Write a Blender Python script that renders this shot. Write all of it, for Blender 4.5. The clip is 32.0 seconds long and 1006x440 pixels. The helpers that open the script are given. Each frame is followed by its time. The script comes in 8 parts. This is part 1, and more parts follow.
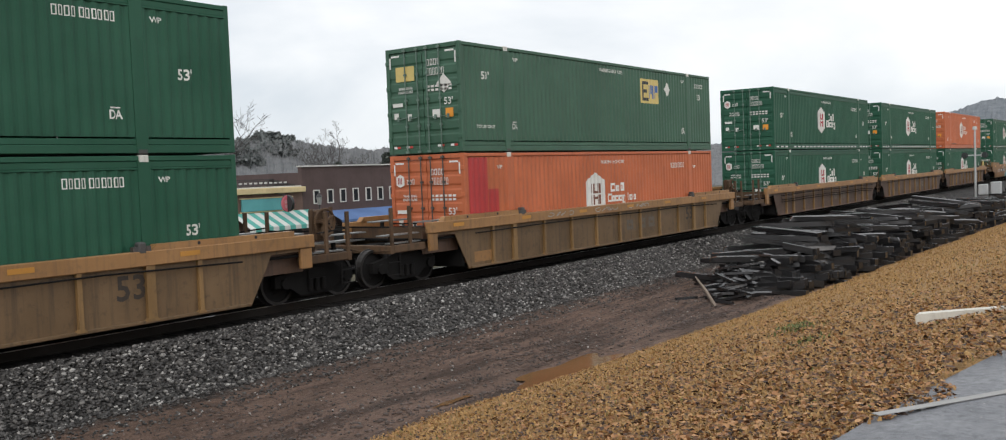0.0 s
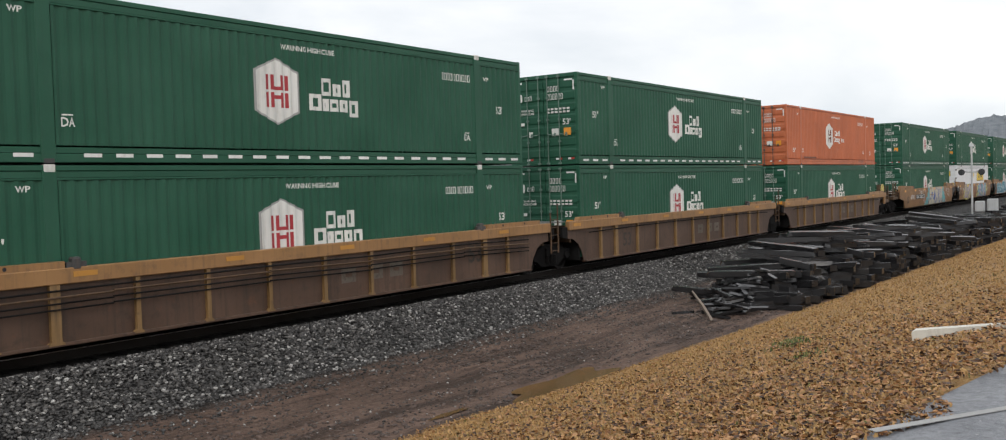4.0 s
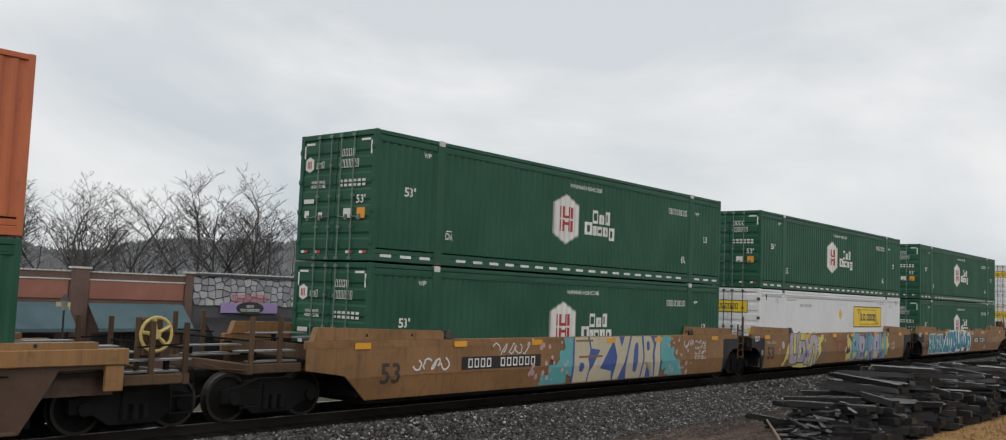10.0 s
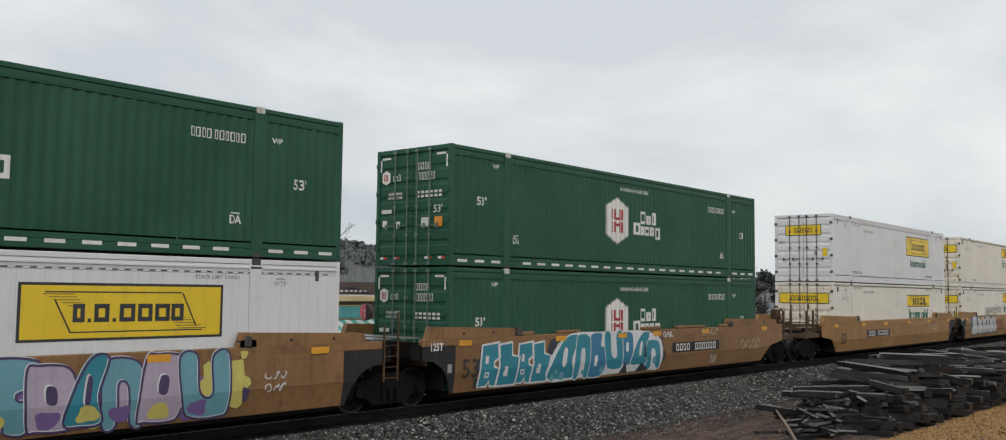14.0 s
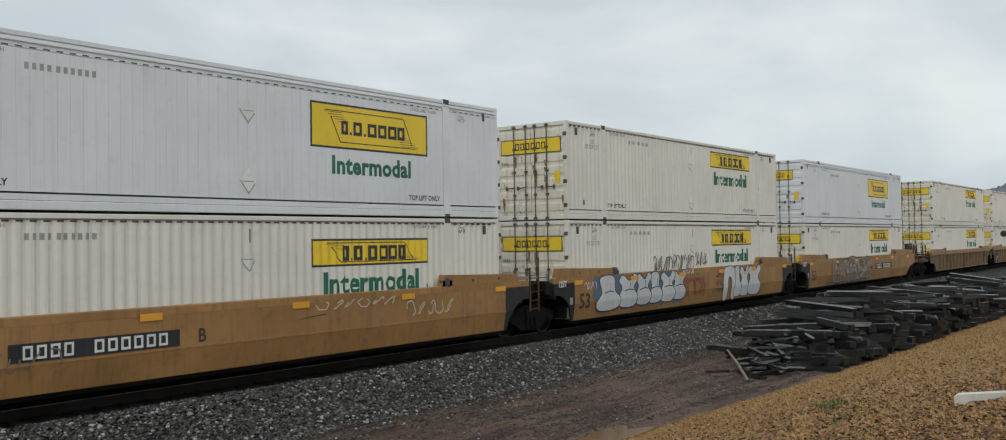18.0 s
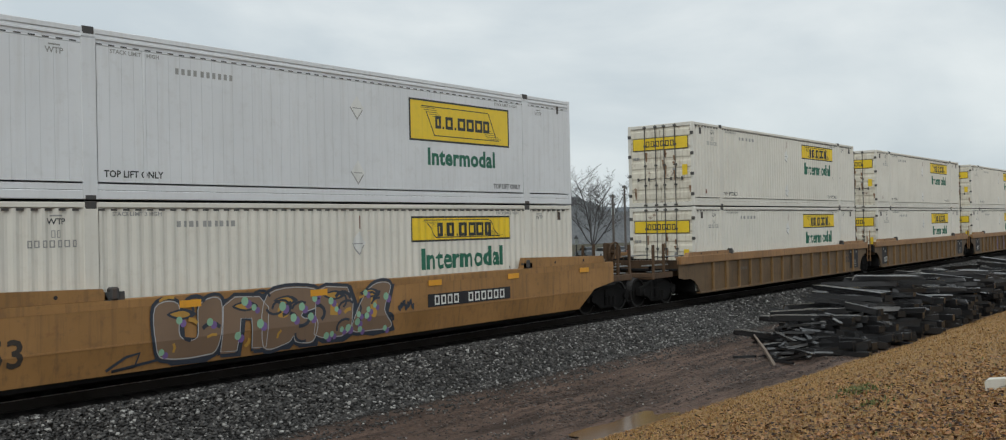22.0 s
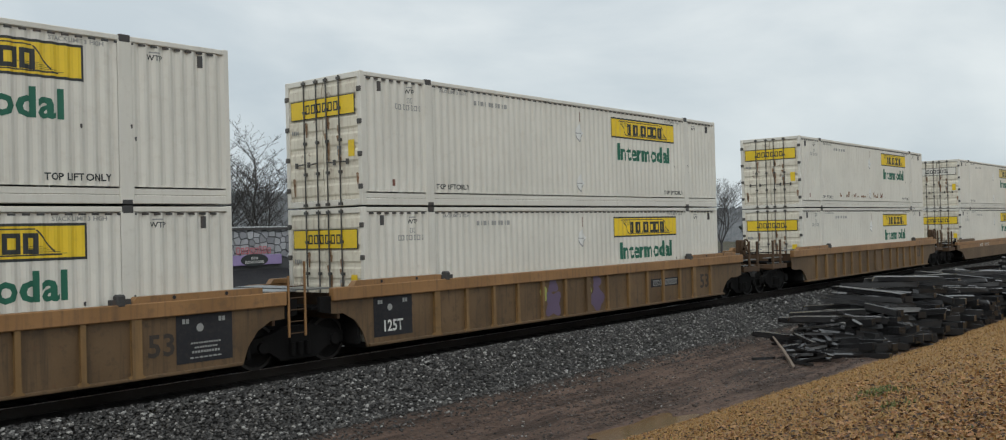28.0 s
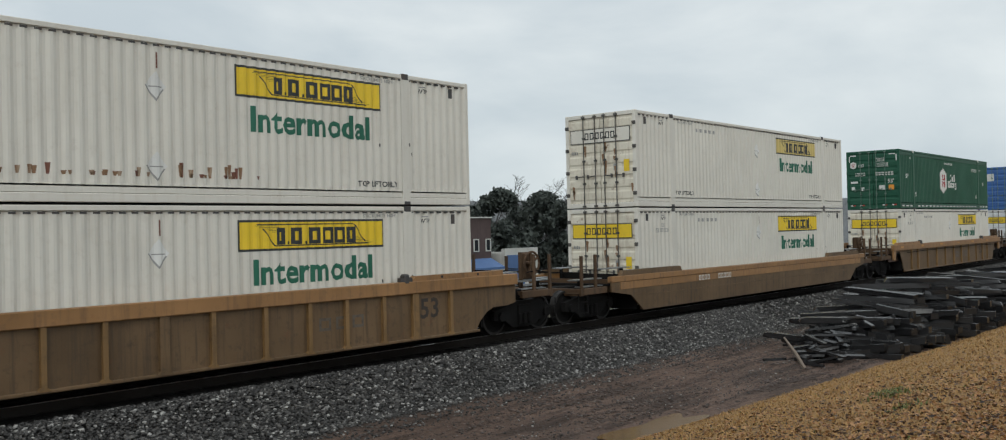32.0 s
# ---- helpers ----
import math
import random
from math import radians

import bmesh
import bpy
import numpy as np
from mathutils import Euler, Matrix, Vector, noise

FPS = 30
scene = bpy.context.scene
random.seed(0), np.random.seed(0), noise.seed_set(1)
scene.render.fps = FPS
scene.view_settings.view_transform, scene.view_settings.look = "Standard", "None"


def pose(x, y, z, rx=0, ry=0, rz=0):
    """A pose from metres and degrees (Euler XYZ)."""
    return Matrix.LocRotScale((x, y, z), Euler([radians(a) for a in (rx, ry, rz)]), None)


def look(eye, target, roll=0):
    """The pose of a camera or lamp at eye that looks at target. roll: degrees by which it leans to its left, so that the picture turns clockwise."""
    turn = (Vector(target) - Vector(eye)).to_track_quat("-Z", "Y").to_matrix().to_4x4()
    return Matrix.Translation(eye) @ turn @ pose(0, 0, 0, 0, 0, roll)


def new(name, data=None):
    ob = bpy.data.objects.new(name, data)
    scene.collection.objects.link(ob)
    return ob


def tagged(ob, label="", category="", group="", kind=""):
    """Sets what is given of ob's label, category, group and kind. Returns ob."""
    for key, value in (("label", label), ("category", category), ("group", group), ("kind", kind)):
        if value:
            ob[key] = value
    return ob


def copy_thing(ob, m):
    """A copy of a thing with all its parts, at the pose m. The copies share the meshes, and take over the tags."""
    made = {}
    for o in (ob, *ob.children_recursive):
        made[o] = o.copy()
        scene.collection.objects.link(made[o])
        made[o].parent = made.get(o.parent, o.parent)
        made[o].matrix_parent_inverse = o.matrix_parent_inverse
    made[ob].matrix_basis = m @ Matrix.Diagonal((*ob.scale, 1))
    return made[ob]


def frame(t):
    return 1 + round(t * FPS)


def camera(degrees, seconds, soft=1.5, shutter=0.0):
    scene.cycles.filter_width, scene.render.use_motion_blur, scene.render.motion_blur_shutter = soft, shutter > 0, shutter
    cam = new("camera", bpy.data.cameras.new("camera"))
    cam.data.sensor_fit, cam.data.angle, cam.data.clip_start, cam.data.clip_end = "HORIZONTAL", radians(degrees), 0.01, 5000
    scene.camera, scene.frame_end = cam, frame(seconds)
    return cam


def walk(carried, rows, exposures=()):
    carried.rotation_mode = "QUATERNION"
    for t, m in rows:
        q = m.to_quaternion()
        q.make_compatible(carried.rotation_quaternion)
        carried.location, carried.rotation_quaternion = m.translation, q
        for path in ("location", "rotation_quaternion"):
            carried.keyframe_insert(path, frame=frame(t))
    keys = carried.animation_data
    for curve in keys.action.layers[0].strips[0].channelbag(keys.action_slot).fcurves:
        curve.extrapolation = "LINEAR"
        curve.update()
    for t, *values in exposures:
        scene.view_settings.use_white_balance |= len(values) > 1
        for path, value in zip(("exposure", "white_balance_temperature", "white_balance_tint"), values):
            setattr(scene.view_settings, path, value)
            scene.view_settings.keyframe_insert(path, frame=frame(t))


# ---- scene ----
cam = camera(55.60, 32.0, soft=1.1)
EYE = (0.0, -16.659, 2.639)
# seconds, yaw, pitch, roll of the hand-held camera
PATH = [
    (0, -54.56, -2.81, 2.23), (0.5, -54.78, -2.88, 2.49), (1, -54.67, -2.88, 2.40), (1.5, -54.65, -2.95, 2.59),
    (2, -54.48, -2.97, 2.65), (2.5, -54.39, -2.53, 2.34), (3, -54.03, -2.41, 2.07), (3.5, -54.63, -2.04, 1.96),
    (5.5, -54.15, -2.21, 0.63), (6, -54.55, -1.21, -0.52), (6.5, -52.34, 0.81, 0.28), (7, -51.27, 2.68, -0.19),
    (7.5, -50.92, 3.99, -0.92), (8, -50.55, 4.62, -1.54), (8.5, -50.34, 4.61, -1.63), (9, -50.01, 4.50, -1.76),
    (9.5, -50.37, 4.40, -1.95), (10, -50.26, 4.45, -2.20), (10.5, -50.30, 4.55, -2.06), (11, -50.50, 4.54, -1.67),
    (11.5, -49.93, 4.51, -1.21), (12, -49.10, 3.76, -0.38), (12.5, -48.20, 3.16, -0.44), (13, -48.10, 3.53, -0.82),
    (13.5, -48.63, 4.37, -1.34), (14, -49.89, 4.32, -0.66), (14.5, -53.18, 4.16, -0.02), (15, -53.12, 2.61, 0.98),
    (15.5, -53.00, 2.72, 2.07), (16.3, -52.95, 2.08, 1.71), (17.5, -52.88, 1.13, 1.16), (18, -52.66, 1.25, 0.86),
    (18.5, -52.53, 1.12, 0.86), (19, -52.61, 1.13, 1.03), (19.5, -52.55, 1.12, 1.03), (20, -52.56, 0.93, 1.17),
    (20.5, -52.10, 0.57, 1.06), (21, -51.67, 0.44, 1.06), (21.5, -51.30, 0.45, 1.19), (22, -51.16, 0.44, 1.20),
    (22.5, -50.92, 0.42, 1.22), (23, -50.80, 0.42, 1.31), (23.5, -50.47, 0.66, 1.24), (24, -50.40, 0.89, 1.33),
    (24.5, -50.36, 1.09, 1.28), (25, -50.32, 1.16, 1.26), (25.5, -50.19, 1.14, 1.36), (26.5, -50.16, 0.81, 1.38),
    (27.5, -50.14, 0.48, 1.40), (28, -50.14, 0.60, 1.48), (28.5, -50.16, 0.57, 1.45), (29, -50.01, 0.57, 1.37),
    (29.5, -49.94, 0.62, 1.35), (30, -49.74, 0.64, 1.51), (30.5, -49.74, 0.53, 1.38), (31, -49.80, 0.49, 1.37),
    (31.5, -49.65, 0.56, 1.38), (32, -49.51, 0.60, 1.31),
]
walk(cam, [(t, pose(*EYE, 90 + p, r, y)) for t, y, p, r in PATH],
     exposures=[(0, 0.49, 6740, 11), (5.4, 0.48, 6740, 11), (6.1, 0.42, 6780, 10), (6.8, 0.02, 6800, 9), (7.3, -0.02, 6800, 9), (8, 0.05, 6760, 9), (10, 0.12, 6780, 10), (12, 0.14, 6780, 10), (14.5, 0.10, 6760, 9), (15.5, 0.04, 6660, 8), (18, 0.03, 6500, 5), (32, 0.03, 6440, 5)])

# ------------------------------------------------------------------ light: overcast sky, weak wide sun behind the thin cloud
SUN_EL, SUN_AZ = 42.0, 238.0          # azimuth clockwise from +y
world = bpy.data.worlds.new("overcast_sky")
scene.world = world
world.use_nodes = True
wt = world.node_tree
wt.nodes.clear()
w_out = wt.nodes.new("ShaderNodeOutputWorld")
w_bg = wt.nodes.new("ShaderNodeBackground")
w_sky = wt.nodes.new("ShaderNodeTexSky")
w_sky.sky_type, w_sky.sun_disc = "NISHITA", False
w_sky.sun_elevation, w_sky.sun_rotation = radians(SUN_EL), radians(SUN_AZ)
w_scale = wt.nodes.new("ShaderNodeVectorMath")
w_scale.operation = "SCALE"
w_scale.inputs["Scale"].default_value = 0.08
w_co = wt.nodes.new("ShaderNodeTexCoord")
w_map = wt.nodes.new("ShaderNodeMapping")
w_map.inputs["Scale"].default_value = (1.0, 1.0, 2.2)
w_n = wt.nodes.new("ShaderNodeTexNoise")
w_n.inputs["Scale"].default_value, w_n.inputs["Detail"].default_value, w_n.inputs["Roughness"].default_value = 2.6, 7.0, 0.5
w_n.inputs["Distortion"].default_value = 0.3
w_ramp = wt.nodes.new("ShaderNodeValToRGB")
w_ramp.color_ramp.elements[0].position, w_ramp.color_ramp.elements[0].color = 0.36, (0.60, 0.65, 0.705, 1)
w_ramp.color_ramp.elements[1].position, w_ramp.color_ramp.elements[1].color = 0.64, (0.90, 0.91, 0.925, 1)
w_mix = wt.nodes.new("ShaderNodeMixRGB")
w_mix.inputs[0].default_value = 0.95
wt.links.new(w_co.outputs["Generated"], w_map.inputs["Vector"])
wt.links.new(w_map.outputs["Vector"], w_n.inputs["Vector"])
wt.links.new(w_n.outputs["Fac"], w_ramp.inputs["Fac"])
wt.links.new(w_sky.outputs["Color"], w_scale.inputs[0])
wt.links.new(w_scale.outputs["Vector"], w_mix.inputs[1])
wt.links.new(w_ramp.outputs["Color"], w_mix.inputs[2])
# the cloud is thicker and greyer towards the horizon
w_sep = wt.nodes.new("ShaderNodeSeparateXYZ")
w_low = wt.nodes.new("ShaderNodeMapRange")
w_low.inputs["From Min"].default_value, w_low.inputs["From Max"].default_value = 0.02, 0.24
w_haze = wt.nodes.new("ShaderNodeMixRGB")
w_haze.blend_type = "MULTIPLY"
w_haze.inputs[0].default_value = 1.0
w_tone = wt.nodes.new("ShaderNodeValToRGB")
w_tone.color_ramp.elements[0].color, w_tone.color_ramp.elements[1].color = (0.80, 0.835, 0.86, 1), (1, 1, 1, 1)
wt.links.new(w_co.outputs["Generated"], w_sep.inputs[0])
wt.links.new(w_sep.outputs["Z"], w_low.inputs["Value"])
wt.links.new(w_low.outputs["Result"], w_tone.inputs["Fac"])
wt.links.new(w_mix.outputs["Color"], w_haze.inputs[1])
wt.links.new(w_tone.outputs["Color"], w_haze.inputs[2])
wt.links.new(w_haze.outputs["Color"], w_bg.inputs["Color"])
wt.links.new(w_bg.outputs["Background"], w_out.inputs["Surface"])
w_bg.inputs["Strength"].default_value = 1.0
sun = new("sun", bpy.data.lights.new("sun", "SUN"))
sun.data.energy, sun.data.angle, sun.data.color = 0.7, radians(30), (1.0, 0.97, 0.93)
a_, e_ = radians(SUN_AZ), radians(SUN_EL)
sun.matrix_world = look((0, 0, 60), Vector((0, 0, 60)) - Vector((math.sin(a_) * math.cos(e_), math.cos(a_) * math.cos(e_), math.sin(e_))))


# ------------------------------------------------------------------ materials
def material(name):
    m = bpy.data.materials.new(name)
    m.use_nodes = True
    nt = m.node_tree
    return m, nt, nt.nodes["Principled BSDF"]


def node(nt, kind, links=(), **props):
    n = nt.nodes.new("ShaderNode" + kind)
    for k, v in props.items():
        if k in n.inputs:
            n.inputs[k].default_value = v
    for sock, src in links:
        nt.links.new(src, n.inputs[sock])
    return n


def mixc(nt, fac, a, b):
    """Colour mix: each of fac, a, b is a socket or a value."""
    n = nt.nodes.new("ShaderNodeMixRGB")
    for i, v in enumerate((fac, a, b)):
        if isinstance(v, bpy.types.NodeSocket):
            nt.links.new(v, n.inputs[i])
        else:
            n.inputs[i].default_value = v if i == 0 else (*v, 1)
    return n.outputs[0]


def ramp(nt, src, a, b):
    n = nt.nodes.new("ShaderNodeMapRange")
    n.inputs["From Min"].default_value, n.inputs["From Max"].default_value = a, b
    nt.links.new(src, n.inputs["Value"])
    return n.outputs["Result"]


def math2(nt, op, a, b):
    n = nt.nodes.new("ShaderNodeMath")
    n.operation = op
    for i, v in enumerate((a, b)):
        if isinstance(v, bpy.types.NodeSocket):
            nt.links.new(v, n.inputs[i])
        else:
            n.inputs[i].default_value = v
    return n.outputs[0]


def coords(nt, scale=(1, 1, 1), spread=20.0):
    """Object coordinates, shifted for each object by its own random number."""
    tc = nt.nodes.new("ShaderNodeTexCoord")
    oi = nt.nodes.new("ShaderNodeObjectInfo")
    mp = nt.nodes.new("ShaderNodeMapping")
    mp.inputs["Scale"].default_value = scale
    nt.links.new(tc.outputs["Object"], mp.inputs["Vector"])
    sh = math2(nt, "MULTIPLY", oi.outputs["Random"], spread)
    cm = nt.nodes.new("ShaderNodeCombineXYZ")
    nt.links.new(sh, cm.inputs[0])
    nt.links.new(sh, cm.inputs[1])
    nt.links.new(cm.outputs[0], mp.inputs["Location"])
    return mp.outputs["Vector"], oi.outputs["Random"]


def bump(nt, bs, height, strength, dist):
    n = nt.nodes.new("ShaderNodeBump")
    n.inputs["Strength"].default_value, n.inputs["Distance"].default_value = strength, dist
    nt.links.new(height, n.inputs["Height"])
    nt.links.new(n.outputs["Normal"], bs.inputs["Normal"])


def paint(name, col, dirt=(0.10, 0.07, 0.05), amount=0.35, rough=0.5, metal=0.0, streak=True, vary=0.12, grain=30.0, bumps=0.05, rust=0.0, spec=0.5):
    """Weathered paint: broad fading, vertical dirt streaks, fine grain, rust spots."""
    m, nt, bs = material(name)
    v, rnd = coords(nt)
    broad = node(nt, "TexNoise", [("Vector", v)], Scale=0.7, Detail=4.0).outputs["Fac"]
    c = mixc(nt, ramp(nt, broad, 0.3, 0.7), tuple(x * (1 - vary) for x in col), tuple(min(1, x * (1 + vary) + 0.01) for x in col))
    if streak:
        vs, _ = coords(nt, (6.0, 6.0, 0.35))
        st = node(nt, "TexNoise", [("Vector", vs)], Scale=1.6, Detail=5.0, Roughness=0.6).outputs["Fac"]
        c = mixc(nt, math2(nt, "MULTIPLY", ramp(nt, st, 0.5, 0.78), amount), c, dirt)
    sp = node(nt, "TexNoise", [("Vector", v)], Scale=5.0, Detail=6.0, Roughness=0.65).outputs["Fac"]
    c = mixc(nt, math2(nt, "MULTIPLY", ramp(nt, sp, 0.54, 0.74), amount * 0.8), c, dirt)
    if rust:
        rs = node(nt, "TexNoise", [("Vector", v)], Scale=3.0, Detail=8.0, Roughness=0.7).outputs["Fac"]
        c = mixc(nt, math2(nt, "MULTIPLY", ramp(nt, rs, 0.60, 0.68), rust), c, (0.16, 0.06, 0.025))
    nt.links.new(c, bs.inputs["Base Color"])
    fine = node(nt, "TexNoise", [("Vector", v)], Scale=grain, Detail=3.0).outputs["Fac"]
    r = nt.nodes.new("ShaderNodeMapRange")
    r.inputs["To Min"].default_value, r.inputs["To Max"].default_value = rough - 0.1, rough + 0.15
    nt.links.new(fine, r.inputs["Value"])
    nt.links.new(r.outputs["Result"], bs.inputs["Roughness"])
    bs.inputs["Metallic"].default_value = metal
    bs.inputs["Specular IOR Level"].default_value = spec
    bump(nt, bs, fine, bumps, 0.01)
    return m


M = {}
M["green"] = paint("green_container_paint", (0.0098, 0.080, 0.0445), (0.02, 0.055, 0.04), 0.30, 0.5, vary=0.10, spec=0.32)
M["empgreen"] = paint("dull_green_container_paint", (0.030, 0.100, 0.060), (0.05, 0.07, 0.05), 0.35, 0.5)
M["orange"] = paint("orange_container_paint", (0.48, 0.124, 0.045), (0.24, 0.07, 0.035), 0.40, 0.5, rust=0.25)
M["white"] = paint("white_container_paint", (0.70, 0.675, 0.61), (0.40, 0.34, 0.26), 0.22, 0.48, vary=0.05, rust=0.08)
M["whitedoor"] = paint("stained_cream_door_paint", (0.72, 0.675, 0.565), (0.27, 0.165, 0.09), 0.50, 0.5, vary=0.08, rust=0.75)
M["clean"] = paint("clean_white_container_paint", (0.70, 0.715, 0.735), (0.42, 0.40, 0.37), 0.22, 0.42, vary=0.04)
M["blue"] = paint("blue_container_paint", (0.04, 0.13, 0.38), (0.05, 0.07, 0.12), 0.3, 0.45)
M["redpatch"] = paint("red_repair_paint", (0.40, 0.030, 0.030), (0.25, 0.03, 0.03), 0.2, 0.5)
M["galv"] = paint("galvanised_steel", (0.42, 0.45, 0.44), (0.15, 0.14, 0.12), 0.35, 0.4, metal=0.5)
M["greenrod"] = paint("worn_green_door_rod", (0.13, 0.20, 0.165), (0.05, 0.08, 0.06), 0.5, 0.45, metal=0.2)
M["rod"] = paint("dark_door_rod_steel", (0.085, 0.083, 0.078), (0.14, 0.10, 0.07), 0.4, 0.5, metal=0.3)
M["casting"] = paint("cast_steel", (0.06, 0.06, 0.06), (0.14, 0.08, 0.05), 0.5, 0.55, metal=0.3)
M["whitecast"] = paint("white_painted_casting", (0.60, 0.60, 0.56), (0.2, 0.17, 0.13), 0.5, 0.5)
M["car"] = paint("ochre_railcar_paint", (0.238, 0.120, 0.043), (0.080, 0.052, 0.033), 0.65, 0.55, vary=0.2, rust=0.30)
M["carochre"] = paint("orange_ochre_railcar_paint", (0.305, 0.155, 0.046), (0.085, 0.054, 0.033), 0.6, 0.55, vary=0.2, rust=0.35)
M["cardirty"] = paint("grimy_ochre_railcar_paint", (0.083, 0.043, 0.025), (0.036, 0.023, 0.016), 0.85, 0.6, vary=0.25, rust=0.35)
M["carbrown"] = paint("sooty_yellow_brown_railcar_paint", (0.132, 0.078, 0.034), (0.046, 0.032, 0.020), 0.8, 0.6, vary=0.25, rust=0.3)
M["chord"] = paint("yellow_ochre_railcar_paint", (0.290, 0.148, 0.052), (0.085, 0.055, 0.035), 0.6, 0.5, vary=0.2, rust=0.2)
M["ribpaint"] = paint("dulled_ochre_rib_paint", (0.215, 0.122, 0.043), (0.07, 0.046, 0.028), 0.7, 0.55, vary=0.22, rust=0.3)
M["black"] = paint("black_railcar_panel", (0.020, 0.020, 0.024), (0.06, 0.05, 0.045), 0.5, 0.6, spec=0.25)
# near-black iron of trucks, well floors and end gear
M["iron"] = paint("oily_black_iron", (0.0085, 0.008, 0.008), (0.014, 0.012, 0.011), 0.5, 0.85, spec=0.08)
M["endochre"] = paint("sooty_ochre_end_hardware", (0.085, 0.048, 0.024), (0.035, 0.026, 0.02), 0.8, 0.65, vary=0.25, rust=0.3, spec=0.3)
M["grating"] = paint("wet_steel_grating", (0.20, 0.21, 0.21), (0.05, 0.045, 0.04), 0.6, 0.35, metal=0.3)
# rail sides toned down to carry the shade under the train
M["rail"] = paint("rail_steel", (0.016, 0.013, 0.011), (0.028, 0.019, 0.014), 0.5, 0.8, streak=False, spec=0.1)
M["tread"] = paint("worn_wheel_tread", (0.020, 0.018, 0.017), (0.012, 0.010, 0.009), 0.5, 0.5, metal=0.2, streak=False, spec=0.3)
M["railtop"] = paint("polished_rail_head", (0.55, 0.55, 0.55), (0.3, 0.28, 0.25), 0.3, 0.25, metal=0.9, streak=False)
M["reflector"] = paint("yellow_reflector", (0.72, 0.33, 0.02), (0.3, 0.16, 0.05), 0.3, 0.35, streak=False)
M["dullreflector"] = paint("grimy_orange_reflector", (0.46, 0.21, 0.03), (0.2, 0.11, 0.05), 0.6, 0.45, streak=False)
M["yellow"] = paint("yellow_sign_paint", (0.80, 0.56, 0.02), (0.4, 0.3, 0.06), 0.25, 0.4, vary=0.05)
M["paleyellow"] = paint("faded_yellow_sign_paint", (0.60, 0.47, 0.16), (0.35, 0.28, 0.14), 0.3, 0.45, vary=0.08)
M["ink"] = paint("dark_sign_ink", (0.022, 0.026, 0.028), (0.05, 0.05, 0.05), 0.2, 0.5, streak=False)
M["tealink"] = paint("dark_green_sign_ink", (0.010, 0.125, 0.075), (0.02, 0.1, 0.07), 0.2, 0.5, streak=False)
M["mark"] = paint("white_stencil_paint", (0.68, 0.68, 0.65), (0.3, 0.3, 0.27), 0.3, 0.5)
M["red"] = paint("red_logo_paint", (0.36, 0.022, 0.030), (0.2, 0.03, 0.03), 0.2, 0.5)
M["brownlogo"] = paint("brown_logo_paint", (0.17, 0.06, 0.035), (0.1, 0.05, 0.03), 0.2, 0.5)
M["doorrust"] = paint("thin_door_rust", (0.24, 0.135, 0.07), (0.50, 0.42, 0.32), 0.8, 0.7)
M["tape"] = paint("white_reflective_tape", (0.72, 0.72, 0.70), (0.3, 0.28, 0.25), 0.3, 0.35)
M["redtape"] = paint("red_reflective_tape", (0.45, 0.04, 0.03), (0.2, 0.04, 0.03), 0.3, 0.35)
M["stampink"] = paint("faded_grey_stencil", (0.30, 0.30, 0.29), (0.4, 0.4, 0.38), 0.3, 0.5)
M["ghost"] = paint("nearly_worn_off_stencil", (0.115, 0.092, 0.070), (0.06, 0.04, 0.028), 0.9, 0.6)
M["darkstencil"] = paint("faded_dark_stencil", (0.034, 0.025, 0.019), (0.09, 0.055, 0.03), 0.35, 0.6)
M["orangelabel"] = paint("orange_label", (0.75, 0.30, 0.03), (0.5, 0.3, 0.1), 0.2, 0.45)
GRAF = {
    "cream": (0.52, 0.46, 0.33), "teal": (0.10, 0.36, 0.38), "deepblue": (0.04, 0.09, 0.30), "lilac": (0.42, 0.35, 0.45),
    "lemon": (0.58, 0.52, 0.13), "darkgreen": (0.02, 0.055, 0.03), "cyan": (0.018, 0.225, 0.30), "snow": (0.66, 0.67, 0.68),
    "silver": (0.54, 0.54, 0.54), "navy": (0.020, 0.028, 0.045), "purple": (0.17, 0.10, 0.28), "maroon": (0.24, 0.055, 0.035),
    "pink": (0.50, 0.33, 0.33), "mint": (0.25, 0.45, 0.30), "slate": (0.17, 0.13, 0.11), "steel": (0.075, 0.135, 0.195), "drab": (0.19, 0.12, 0.075), "ochre": (0.45, 0.25, 0.04),
    "dusk": (0.12, 0.082, 0.145), "lime": (0.33, 0.36, 0.09), "mist": (0.42, 0.43, 0.44), "lagoon": (0.13, 0.33, 0.40), "azure": (0.03, 0.19, 0.33), "violet": (0.055, 0.035, 0.11),
}
for k_, c_ in GRAF.items():
    M["g_" + k_] = paint("spray_paint_" + k_, c_, tuple(0.45 * x + 0.05 for x in c_), 0.3, 0.5, vary=0.08)


